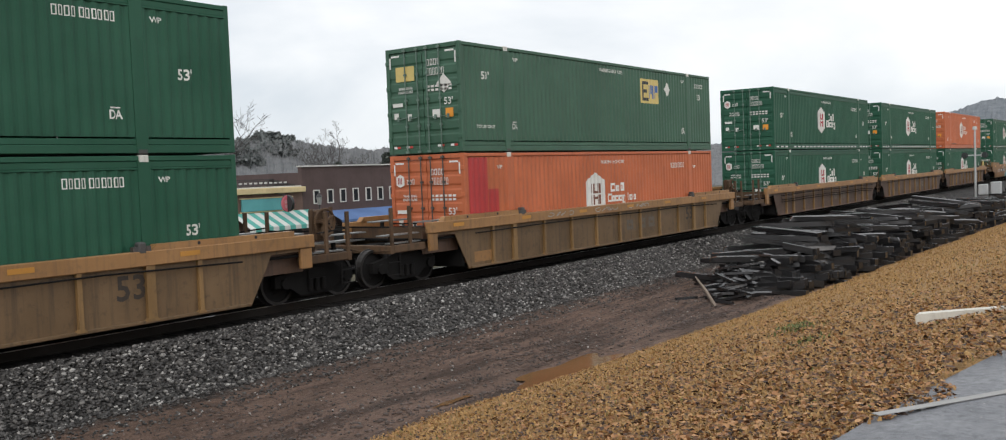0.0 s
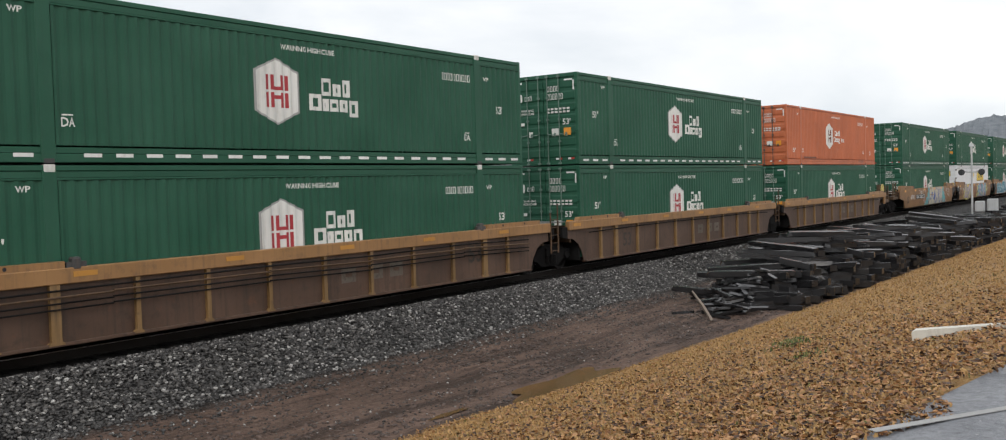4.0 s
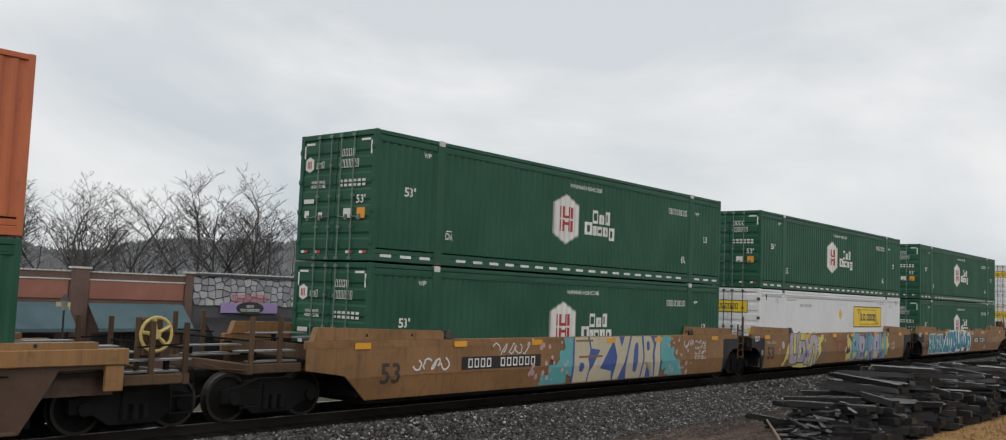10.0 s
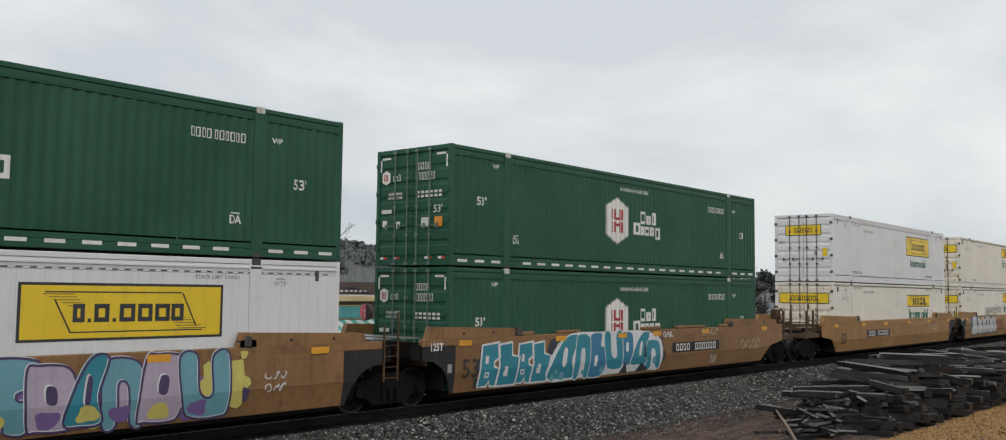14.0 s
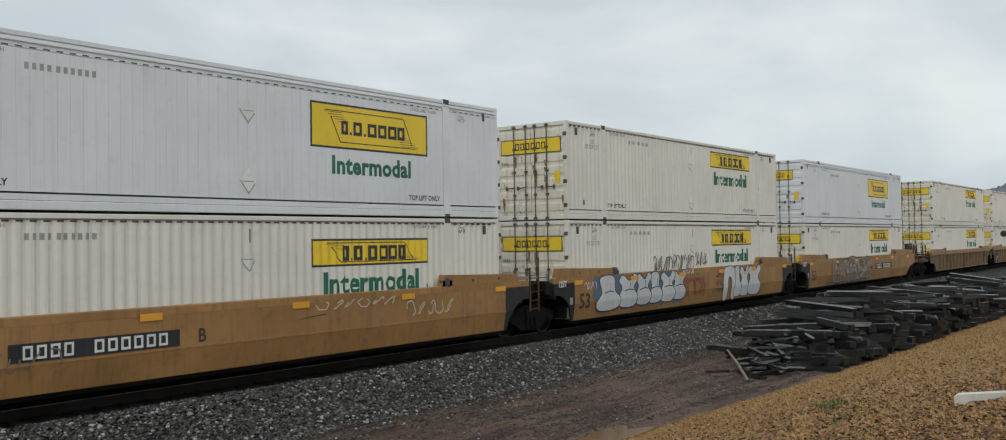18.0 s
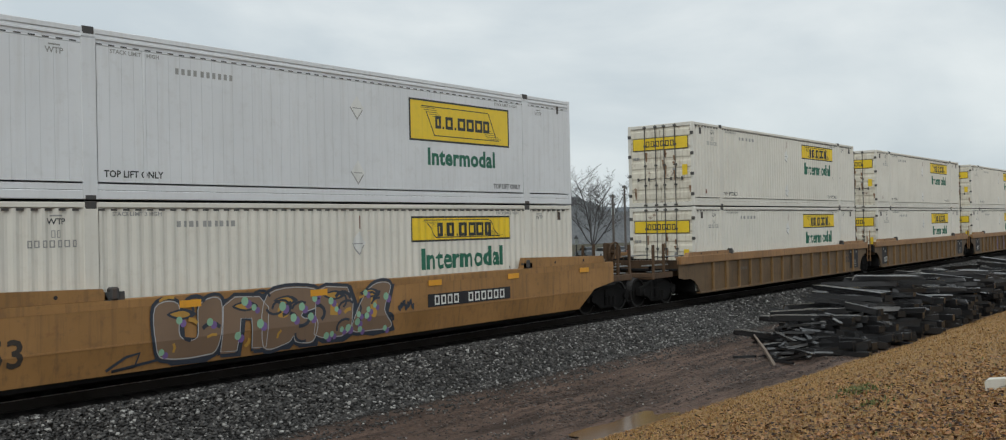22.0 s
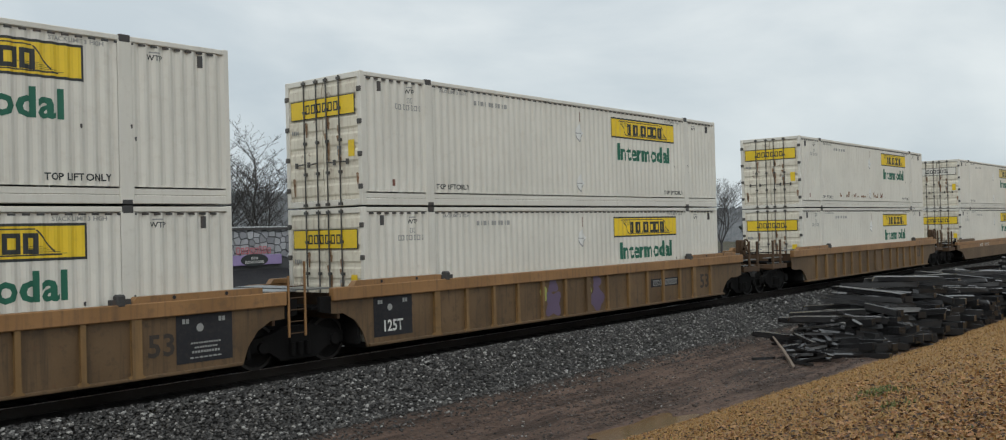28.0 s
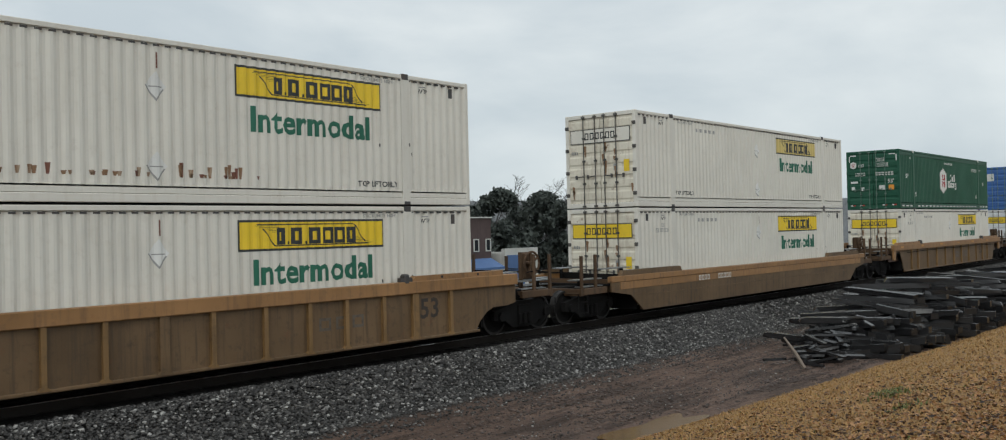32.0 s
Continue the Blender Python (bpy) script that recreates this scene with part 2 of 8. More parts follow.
# ------------------------------------------------------------------ mesh building
class Build:
    """Collects simple solids into one mesh."""

    def __init__(self):
        self.v, self.f = [], []

    def add(self, verts, faces):
        o = len(self.v)
        self.v += [tuple(p) for p in verts]
        self.f += [tuple(i + o for i in f) for f in faces]
        return self

    def box(self, x0, x1, y0, y1, z0, z1, b=0.0):
        if b <= 0:
            return self.add([(x, y, z) for x in (x0, x1) for y in (y0, y1) for z in (z0, z1)],
                            [(0, 1, 3, 2), (4, 6, 7, 5), (0, 4, 5, 1), (2, 3, 7, 6), (0, 2, 6, 4), (1, 5, 7, 3)])
        bm = bmesh.new()
        bmesh.ops.create_cube(bm, size=1.0, matrix=Matrix.LocRotScale(((x0 + x1) / 2, (y0 + y1) / 2, (z0 + z1) / 2), None, (x1 - x0, y1 - y0, z1 - z0)))
        bmesh.ops.bevel(bm, geom=bm.edges[:], offset=b, segments=1, affect="EDGES")
        bm.verts.index_update()
        self.add([v.co[:] for v in bm.verts], [[v.index for v in f.verts] for f in bm.faces])
        bm.free()
        return self

    def prism(self, pts, y0, y1):
        """A polygon in x, z drawn out from y0 to y1; pts run anticlockwise seen from -y."""
        n = len(pts)
        return self.add([(x, y0, z) for x, z in pts] + [(x, y1, z) for x, z in pts],
                        [tuple(range(n)), tuple(range(2 * n - 1, n - 1, -1))] + [((i + 1) % n, i, n + i, n + (i + 1) % n) for i in range(n)])

    def rod(self, p, q, r, n=6, r2=None):
        p, q = Vector(p), Vector(q)
        d = (q - p).normalized()
        a = d.orthogonal().normalized()
        c = d.cross(a)
        r2 = r if r2 is None else r2
        ring = [(a * math.cos(6.2832 * i / n) + c * math.sin(6.2832 * i / n)) for i in range(n)]
        return self.add([p + k * r for k in ring] + [q + k * r2 for k in ring],
                        [((i + 1) % n, i, n + i, n + (i + 1) % n)[::-1] for i in range(n)] + [tuple(range(n))[::-1], tuple(range(n, 2 * n))])

    def mesh(self, name="m"):
        me = bpy.data.meshes.new(name)
        me.from_pydata(self.v, [], self.f)
        me.update()
        return me


FACE_NEAR = Matrix(((1, 0, 0, 0), (0, 0, -1, 0), (0, 1, 0, 0), (0, 0, 0, 1)))     # flat shapes turned to face -y


class Near:
    """A place on a container's near side: x, z and how far proud the paint lies. Paint follows the pressed wall."""

    def __init__(self, x, z, k=0.0):
        self.x, self.z, self.k = x, z, k

    def __matmul__(self, other):
        t = other.translation
        return Near(self.x + t.x, self.z + t.y, self.k + t.z)


WALL = []           # breakpoints (x, depth) of the wall that is being painted


def pressed(me, at):
    me = me.copy()
    me.transform(Matrix.Translation((at.x, -1.295 - 0.004 - 0.35 * at.k, at.z)) @ FACE_NEAR)
    xs = [v.co.x for v in me.vertices]
    zs = [v.co.z for v in me.vertices]
    lo, hi = min(xs), max(xs)
    if not WALL or max(zs) < 0.30 or min(zs) > 2.77:
        return me
    px, pe = [p[0] for p in WALL], [p[1] for p in WALL]
    bm = bmesh.new()
    bm.from_mesh(me)
    for x, e in WALL:
        if lo + 0.002 < x < hi - 0.002:
            bmesh.ops.bisect_plane(bm, geom=bm.verts[:] + bm.edges[:] + bm.faces[:], plane_co=(x, 0, 0), plane_no=(1, 0, 0))
    for v in bm.verts:
        v.co.y += float(np.interp(v.co.x, px, pe))
    bm.to_mesh(me)
    bm.free()
    return me


def part(name, src, mat, parent=None, label="", m=None):
    """One mesh object, a part of parent. src: a Build or a mesh."""
    me = src.mesh(name) if isinstance(src, Build) else src
    if isinstance(m, Near):
        me, m = pressed(me, m), None
    if mat is not None and not me.materials:
        me.materials.append(mat)
    ob = new(name, me)
    ob.parent = parent
    if m is not None:
        ob.matrix_basis = m
    if label:
        ob["label"] = label
    return ob


def thing(name, label, category, group="", m=None, kind=""):
    ob = new(name)
    ob.empty_display_size = 0.3
    if m is not None:
        ob.matrix_basis = m
    return tagged(ob, label, category, group, kind)


FACE_END = Matrix(((0, 0, -1, 0), (-1, 0, 0, 0), (0, 1, 0, 0), (0, 0, 0, 1)))     # flat shapes turned to face -x
_text = {}


def letters(txt, size, bold=0.0, squeeze=1.0, shear=0.0):
    """A flat mesh of writing in the built-in font, centred."""
    key = (txt, size, bold, squeeze, shear)
    if key not in _text:
        cu = bpy.data.curves.new("writing", "FONT")
        cu.body, cu.size, cu.align_x, cu.align_y, cu.offset, cu.resolution_u, cu.shear = txt, size, "CENTER", "CENTER", bold, 2, shear
        cu.space_character = 1.0 + 2.5 * bold
        ob = new("writing", cu)
        dg = bpy.context.evaluated_depsgraph_get()
        me = bpy.data.meshes.new_from_object(ob.evaluated_get(dg))
        bpy.data.objects.remove(ob)
        bpy.data.curves.remove(cu)
        me.materials.clear()
        me.transform(Matrix.Diagonal((squeeze, 1, 1, 1)))
        _text[key] = me
    return _text[key].copy()


def bars(n, w, h, gap=0.25, seed=0, tall=0.0):
    """A row of n plain bars w long and h high in all, centred; with tall they differ in height like the parts of a word."""
    rng = random.Random(seed)
    b, step = Build(), w / n
    for i in range(n):
        x0 = -w / 2 + i * step
        top = h / 2 * (1 - tall * rng.random())
        x1 = x0 + step * (1 - gap)
        b.add([(x0, -h / 2, 0), (x1, -h / 2, 0), (x1, top, 0), (x0, top, 0)], [(0, 1, 2, 3)])
    return b


def bar_row(name, parent, mat, m, n, w, h, gap=0.25, seed=0, tall=0.0, label=""):
    """The same row as separate parts."""
    rng = random.Random(seed)
    step = w / n
    for i in range(n):
        top = h * (1 - tall * rng.random() / 2)
        ww = step * (1 - gap)
        part(name, hollow(ww, top, min(0.24 * ww, 0.22 * top)) if h >= 0.12 and ww > 0.05 else rect(ww, top), mat, parent, label, m=m @ Matrix.Translation((-w / 2 + i * step + ww / 2, (top - h) / 2, 0)))


def flat(pts):
    return Build().add([(x, y, 0) for x, y in pts], [tuple(range(len(pts)))])


def rect(w, h):
    return flat([(-w / 2, -h / 2), (w / 2, -h / 2), (w / 2, h / 2), (-w / 2, h / 2)])


def hollow(w, h, t):
    """A hollow plain block: a w by h frame whose bars are t wide."""
    a, c = w / 2, h / 2
    o, i = [(-a, -c), (a, -c), (a, c), (-a, c)], [(-a + t, -c + t), (a - t, -c + t), (a - t, c - t), (-a + t, c - t)]
    return Build().add([(x, y, 0) for x, y in o + i], [(k, (k + 1) % 4, 4 + (k + 1) % 4, 4 + k) for k in range(4)])


def blocks(name, parent, mat, at, spans, t, label=""):
    """Hollow blocks side by side; each span is x0, x1, z0, z1 from the middle."""
    for x0, x1, z0, z1 in spans:
        part(name, hollow(x1 - x0, z1 - z0, t), mat, parent, label, m=at @ Matrix.Translation(((x0 + x1) / 2, (z0 + z1) / 2, 0)))


LEN, HALF, HIGH = 16.154, 1.295, 2.896


# ------------------------------------------------------------------ containers
def wall_profile(smooth, d):
    per, out = 0.225, [(0.0, 0.0)]
    for x0, x1 in ((0.10, 1.955), (2.215, 13.94), (14.20, 16.05)):
        n = max(1, round((x1 - x0) / per))
        p = (x1 - x0) / n
        for i in range(n):
            a = x0 + i * p
            if smooth:
                out += [(a, 0.0)]
            else:
                out += [(a, 0.0), (a + 0.22 * p, 0.0), (a + 0.50 * p, d), (a + 0.72 * p, d)]
        out += [(x1, 0.0), (x1 + 0.002, -0.013), (x1 + 0.255, -0.013)]
    return out


def wave_side(y, sign, smooth, d, z1=2.78):
    """A container's side wall between the rails, pressed into upright corrugations."""
    b = Build()
    z0, per = 0.292, 0.225
    prof = []
    for x0, x1 in ((0.10, 1.955), (2.215, 13.94), (14.20, 16.05)):
        n = max(1, round((x1 - x0) / per))
        p = (x1 - x0) / n
        prof = []
        for i in range(n):
            a = x0 + i * p
            if smooth:
                prof += [(a, 0.0), (a + 0.985 * p, 0.0), (a + 0.99 * p, 0.004), (a + 0.998 * p, 0.004)]
            else:
                prof += [(a, 0.0), (a + 0.22 * p, 0.0), (a + 0.50 * p, d), (a + 0.72 * p, d)]
        prof.append((x1, 0.0))
        vs = [(x, y - sign * e, z) for z in (z0, z1) for x, e in prof]
        k = len(prof)
        fs = [(i, i + 1, k + i + 1, k + i) for i in range(k - 1)]
        if not smooth:
            for i in range(0, k - 4, 4):      # the pressed bays close at their ends
                for r in (0, 1):
                    o = r * k + i
                    f = (o + 1, o + 2, o + 3, o + 4)
                    fs.append(f if r else f[::-1])
        b.add(vs, fs if sign < 0 else [f[::-1] for f in fs])
    return b


def container(kind, label):
    """A 53-foot container with its doors at x = 0, base centre line at y = z = 0."""
    early = kind == "early"
    sunk = 0.20 if kind == "lowsign" else 0.0          # how much lower its sign hangs
    kind = "green" if early else "white" if sunk else kind
    col = {"green": "green", "dashed": "green", "emp": "empgreen", "orange": "orange", "patched": "orange", "white": "white",
           "rusty": "white", "faded": "white", "smooth": "clean", "plainwhite": "clean", "scrawled": "white", "blue": "blue"}[kind]
    skin, smooth = M[col], kind in ("smooth", "plainwhite")
    pale = col in ("white", "clean")
    rod = M["rod"] if pale or col == "orange" else M["greenrod"]
    c = thing("shipping_container", label, "container", "containers on the train")
    deep = {"green": 0.027, "empgreen": 0.024, "orange": 0.030}.get(col, 0.036)
    WALL[:] = wall_profile(smooth, deep)
    banded = col == "green"
    head = 2.63 if banded else 2.60 if smooth else 2.78
    part("side_wall", wave_side(-HALF, -1, smooth, deep, head), skin, c)
    part("side_wall", wave_side(HALF, 1, smooth, deep, head), skin, c)
    for s in (-1, 1):
        y0, y1 = (-HALF, -HALF + 0.09) if s < 0 else (HALF - 0.09, HALF)
        b = Build().box(0.1, LEN - 0.1, y0, y1, 0.0, 0.15, 0.012)
        b.box(0.1, LEN - 0.1, y0 + (0.010 if s < 0 else 0), y1 - (0 if s < 0 else 0.010), 0.155, 0.262, 0.008)
        part("bottom_rail", b, skin, c)
        if banded or smooth:          # a deep head rail in stepped bands
            o, i = (0.016, 0.0) if s < 0 else (0.0, 0.016)
            part("head_band", Build().box(0.1, LEN - 0.1, y0 + o, y1 - i, head + 0.045, 2.785, 0.004), skin, c)
            part("head_lip", Build().box(0.1, LEN - 0.1, y0 + o * 0.2 - (0.006 if s < 0 else 0), y1 - i * 0.2 + (0 if s < 0 else 0.006), head + 0.004, head + 0.04, 0.006), skin, c)
            if smooth:
                part("rub_rail", Build().box(0.1, LEN - 0.1, y0 - (0.012 if s < 0 else 0), y1 + (0 if s < 0 else 0.012), 2.70, 2.745, 0.006), skin, c)
        part("top_rail", Build().box(0.1, LEN - 0.1, y0, y1, 2.79, HIGH - 0.012, 0.012), skin, c)
        for x in (1.945, 13.95):
            part("lifting_post", Build().box(x, x + 0.26, y0 - (0.012 if s < 0 else 0), y1 + (0 if s < 0 else 0.012), 0.0, HIGH - 0.1, 0.01), skin, c)
            part("post_casting", Build().box(x + 0.03, x + 0.23, y0 - (0.016 if s < 0 else 0), y1 + (0 if s < 0 else 0.016), HIGH - 0.13, HIGH + 0.005, 0.01),
                 M["casting"] if pale else M["whitecast"], c)
            part("post_casting", Build().box(x + 0.03, x + 0.23, y0 - (0.014 if s < 0 else 0), y1 + (0 if s < 0 else 0.014), -0.012, 0.075, 0.01), M["casting"], c)
    n = 46
    p = (LEN - 0.2) / n
    crown = []
    for i in range(n):                    # one corrugated sheet
        x = 0.1 + i * p
        crown += [(x, HIGH - 0.035), (x + p * 0.06, HIGH - 0.015), (x + p * 0.52, HIGH - 0.015), (x + p * 0.58, HIGH - 0.035)]
    roof = Build().prism([(0.1, HIGH - 0.06), (LEN - 0.1, HIGH - 0.06), (LEN - 0.1, HIGH - 0.035)] + crown[::-1], -HALF + 0.09, HALF - 0.09)
    part("roof", roof, skin, c)
    part("floor", Build().box(0.05, LEN - 0.05, -HALF + 0.09, HALF - 0.09, 0.04, 0.18), M["casting"], c)
    part("front_wall", Build().box(LEN - 0.10, LEN - 0.02, -HALF + 0.1, HALF - 0.1, 0.1, HIGH - 0.1), skin, c)
    for x in (0.0, LEN - 0.12):
        for s in (-1, 1):
            y0, y1 = (-HALF, -HALF + 0.12) if s < 0 else (HALF - 0.12, HALF)
            part("corner_post", Build().box(x, x + 0.12, y0, y1, 0.0, HIGH, 0.014), skin, c)
        part("end_header", Build().box(x + 0.005, x + 0.115, -HALF + 0.12, HALF - 0.12, HIGH - 0.13, HIGH - 0.004, 0.012), skin, c)
        part("end_sill", Build().box(x + 0.005, x + 0.115, -HALF + 0.12, HALF - 0.12, 0.0, 0.14, 0.012), skin, c)
    for s in (-1, 1):
        b = Build()
        ya, yb = (0.012, HALF - 0.125) if s > 0 else (-HALF + 0.125, -0.012)
        pts = [(0.075, HIGH - 0.135), (0.075, 0.145), (0.042, 0.145)]
        for i in range(7):                # pressed panels one above the other
            z = 0.22 + i * 0.365
            pts += [(0.042, z), (0.021, z + 0.05), (0.021, z + 0.24), (0.042, z + 0.29)]
        b.prism(pts + [(0.042, HIGH - 0.135)], ya, yb)
        door = part("door", b, M["whitedoor"] if col == "white" else skin, c)
        for i in range(4):
            z = 0.35 + i * 0.70
            y = s * (HALF - 0.06)
            part("hinge", Build().box(-0.022, 0.03, y - 0.06, y + 0.06, z, z + 0.11, 0.01), M["rod"] if pale else skin, door)
        for y in (s * 0.17, s * 0.60):
            b = Build().rod((-0.018, y, 0.03), (-0.018, y, HIGH - 0.03), 0.017, 8)
            for z in (0.05, HIGH - 0.09):
                b.box(-0.045, 0.0, y - 0.055, y + 0.055, z - 0.03, z + 0.03)
            for z in (0.75, 1.45, 2.15):
                b.box(-0.03, 0.03, y - 0.045, y + 0.045, z - 0.03, z + 0.03)
            lock = part("lock_rod", b, rod, door)
            part("handle", Build().rod((-0.045, y, 0.98), (-0.045, y + s * 0.30, 0.95), 0.016, 5).box(-0.06, -0.02, y + s * 0.27 - 0.03, y + s * 0.27 + 0.03, 0.90, 1.02), rod, lock)
    # markings
    near = Near
    end = lambda y, z: Matrix.Translation((0.012, y, z)) @ FACE_END
    ink = M["ink"] if pale else M["mark"]
    if kind in ("green", "dashed", "orange", "patched", "emp"):
        low, emp = col == "orange", kind == "emp"
        z53 = (0.70, 0.67) if low else (2.03, 2.01) if emp else (1.58, 1.46)
        for x, z in zip((1.10, 15.07), z53):
            part("lettering", letters("53'", 0.285, 0.007, 1.0), ink, c, m=near(x, z))
        for x in (2.45, 13.58):
            part("lettering", letters("DA", 0.225, 0.005, 0.8), ink, c, m=near(x, 0.68))
            part("arrow_mark", rect(0.20, 0.025), ink, c, m=near(x, 0.81))
        for x, z in ((2.55, 2.56), (13.61, 2.55)) if emp else ((1.61, 2.49), (14.5, 2.44 if early else 2.28)):
            part("lettering", letters("WP", 0.145, 0.003, 1.1), ink, c, m=near(x, z))
        part("lettering", letters("WARNING HIGH CUBE", 0.15, 0.003, 1.0), ink, c, m=near(8.13, 2.60) if emp else near(8.05 if low else 8.0, 2.55 if low else 2.44))
        xi, zi = (15.1, 2.45) if emp else (13.0, 2.37) if low else (13.10, 2.42) if early else (13.18, 2.24)
        if emp:
            bar_row("identity_bar", c, ink, near(xi, zi), 7, 0.85, 0.15, 0.3, 1)
        else:
            bar_row("identity_bar", c, ink, near(xi - 0.36, zi), 4, 0.46, 0.18, 0.26, 1)
            bar_row("identity_bar", c, ink, near(xi + 0.25, zi), 6, 0.70, 0.18, 0.26, 2)
    if kind in ("green", "dashed", "orange", "patched"):
        xh, zh = (6.87, 1.53) if low else (7.09, 1.50)
        hexa = [(0, 0.66), (0.56, 0.40), (0.56, -0.40), (0, -0.66), (-0.56, -0.40), (-0.56, 0.40)]
        part("logo_rim", flat([(x * 1.10, y * 1.06) for x, y in reversed(hexa)]), M["stampink"] if col == "green" else M["mark"], c, m=near(xh, zh))
        part("logo_panel", flat(list(reversed(hexa))), M["mark"], c, "white six-sided emblem panel", m=near(xh, zh) @ Matrix.Translation((0, 0, 0.004)))
        b = Build()
        for x0, x1, y0, y1 in ((-0.30, -0.22, 0.025, 0.34), (-0.30, -0.22, -0.34, -0.025), (-0.17, -0.09, 0.025, 0.34), (-0.17, -0.09, -0.34, -0.025), (0.09, 0.17, 0.025, 0.34),
                               (0.09, 0.17, -0.34, -0.025), (0.22, 0.30, 0.025, 0.34), (0.22, 0.30, -0.34, -0.025), (-0.09, 0.09, 0.025, 0.10), (-0.09, 0.09, -0.16, -0.08)):
            b.add([(x0, y0, 0), (x1, y0, 0), (x1, y1, 0), (x0, y1, 0)], [(0, 1, 2, 3)])
        part("emblem_mark", b, M["red"] if col == "green" else M["brownlogo"], c, m=near(xh, zh) @ Matrix.Translation((0, 0, 0.010)))
        if low:
            blocks("brand_block", c, M["mark"], near(8.30, 1.57), ((-0.46, -0.12, 0, 0.28), (-0.07, 0.17, 0, 0.20), (0.22, 0.47, 0, 0.28)), 0.075)
            blocks("brand_block", c, M["mark"], near(8.25, 1.24), ((-0.62, -0.32, 0, 0.27), (-0.28, -0.12, 0, 0.20), (-0.08, 0.14, 0, 0.20), (0.18, 0.38, 0, 0.20), (0.42, 0.62, -0.09, 0.20)), 0.065)
            blocks("brand_block", c, M["mark"], near(9.40, 1.24), ((-0.40, -0.30, 0, 0.26), (-0.24, -0.02, 0, 0.19), (0.03, 0.22, 0, 0.19)), 0.05)
        else:
            blocks("brand_block", c, M["mark"], near(8.78, 1.49), ((-0.43, -0.12, 0, 0.38), (-0.07, 0.17, 0, 0.27), (0.22, 0.45, 0, 0.38)), 0.085)
            blocks("brand_block", c, M["mark"], near(8.74, 1.15), ((-0.74, -0.40, 0, 0.36), (-0.36, -0.18, 0, 0.27), (-0.14, 0.14, 0, 0.27), (0.18, 0.42, 0, 0.27), (0.46, 0.74, -0.10, 0.27)), 0.085)
    if kind == "dashed":
        for i in range(26):
            x = 0.42 + i * 0.613
            if not (1.80 < x < 2.36 or 13.79 < x < 14.35):
                part("reflective_strip", rect(0.34, 0.065), M["tape"], c, m=near(x, 0.125))
    if kind == "patched":
        for x0, x1, z0, z1, mm in ((0.21, 1.02, 0.32, 2.76, "redpatch"), (1.04, 1.51, 0.32, 1.90, "redpatch")):
            part("repair_patch", rect(x1 - x0, z1 - z0), M[mm], c, "red repainted patch", m=near((x0 + x1) / 2, (z0 + z1) / 2))
    if kind == "orange":
        part("lettering", letters("BOTTOM", 0.20, 0.003, 1.3), M["brownlogo"], c, m=near(12.9, 0.20) @ Matrix.Translation((0, 0, 0.06)))
        part("scrape", rect(2.05, 0.09), M["brownlogo"], c, "dark scraped strip", m=near(3.5, 0.36))
    if kind == "emp":
        part("logo_panel", rect(1.40, 0.85), M["paleyellow"], c, "pale yellow emblem panel", m=near(10.92, 2.07))
        b = Build()
        for x0, x1, y0, y1 in ((-0.60, -0.46, -0.34, 0.34), (-0.46, -0.14, 0.23, 0.34), (-0.46, -0.2, -0.06, 0.06), (-0.46, -0.14, -0.34, -0.23)):
            b.add([(x0, y0, 0), (x1, y0, 0), (x1, y1, 0), (x0, y1, 0)], [(0, 1, 2, 3)])
        part("emblem_mark", b, M["ink"], c, m=near(10.92, 2.07) @ Matrix.Translation((0, 0, 0.004)))
        b = Build()
        for x0, x1, y0, y1 in ((-0.10, 0.0, -0.25, 0.22), (0.05, 0.13, -0.1, 0.22), (0.18, 0.28, -0.25, 0.22), (0.34, 0.44, -0.25, 0.22), (0.44, 0.60, -0.02, 0.22)):
            b.add([(x0, y0, 0), (x1, y0, 0), (x1, y1, 0), (x0, y1, 0)], [(0, 1, 2, 3)])
        part("emblem_mark", b, M["blue"], c, m=near(10.92, 2.07) @ Matrix.Translation((0, 0, 0.004)))
        part("placard", flat([(0.25, 0), (0, 0.25), (-0.25, 0), (0, -0.25)]), M["mark"], c, "white diamond placard", m=near(12.31, 2.20))
        part("lettering", letters("TOP LIFT ONLY", 0.115, 0.002), ink, c, m=near(1.07, 0.66))
    if pale:
        z_sign, h_sign = (1.93, 0.98) if smooth else (2.315 - sunk, 0.60)
        if kind == "plainwhite":
            z_sign, h_sign = 1.915, 0.95
        ysign = M["paleyellow"] if kind == "faded" else M["yellow"]
        sg = part("sign_border", rect(3.68, h_sign), M["ink"], c, m=near(11.53, z_sign))
        part("sign_panel", rect(3.58, h_sign - 0.09), ysign, c, "yellow sign panel", m=near(11.53, z_sign) @ Matrix.Translation((0, 0, 0.004)))
        up = near(11.53, z_sign) @ Matrix.Translation((0, 0, 0.008))
        k = h_sign
        b = Build()
        for i in range(5):
            y = (0.30 - 0.05 * i) * k
            b.add([(-1.45 + 0.10 * i, y, 0), (-0.95 + 0.05 * i, y, 0), (-0.95 + 0.05 * i, y + 0.012 * k, 0), (-1.45 + 0.10 * i, y + 0.012 * k, 0)], [(0, 1, 2, 3)])
            y = (-0.32 + 0.05 * i) * k
            b.add([(0.95 - 0.05 * i, y, 0), (1.5 - 0.10 * i, y, 0), (1.5 - 0.10 * i, y + 0.012 * k, 0), (0.95 - 0.05 * i, y + 0.012 * k, 0)], [(0, 1, 2, 3)])
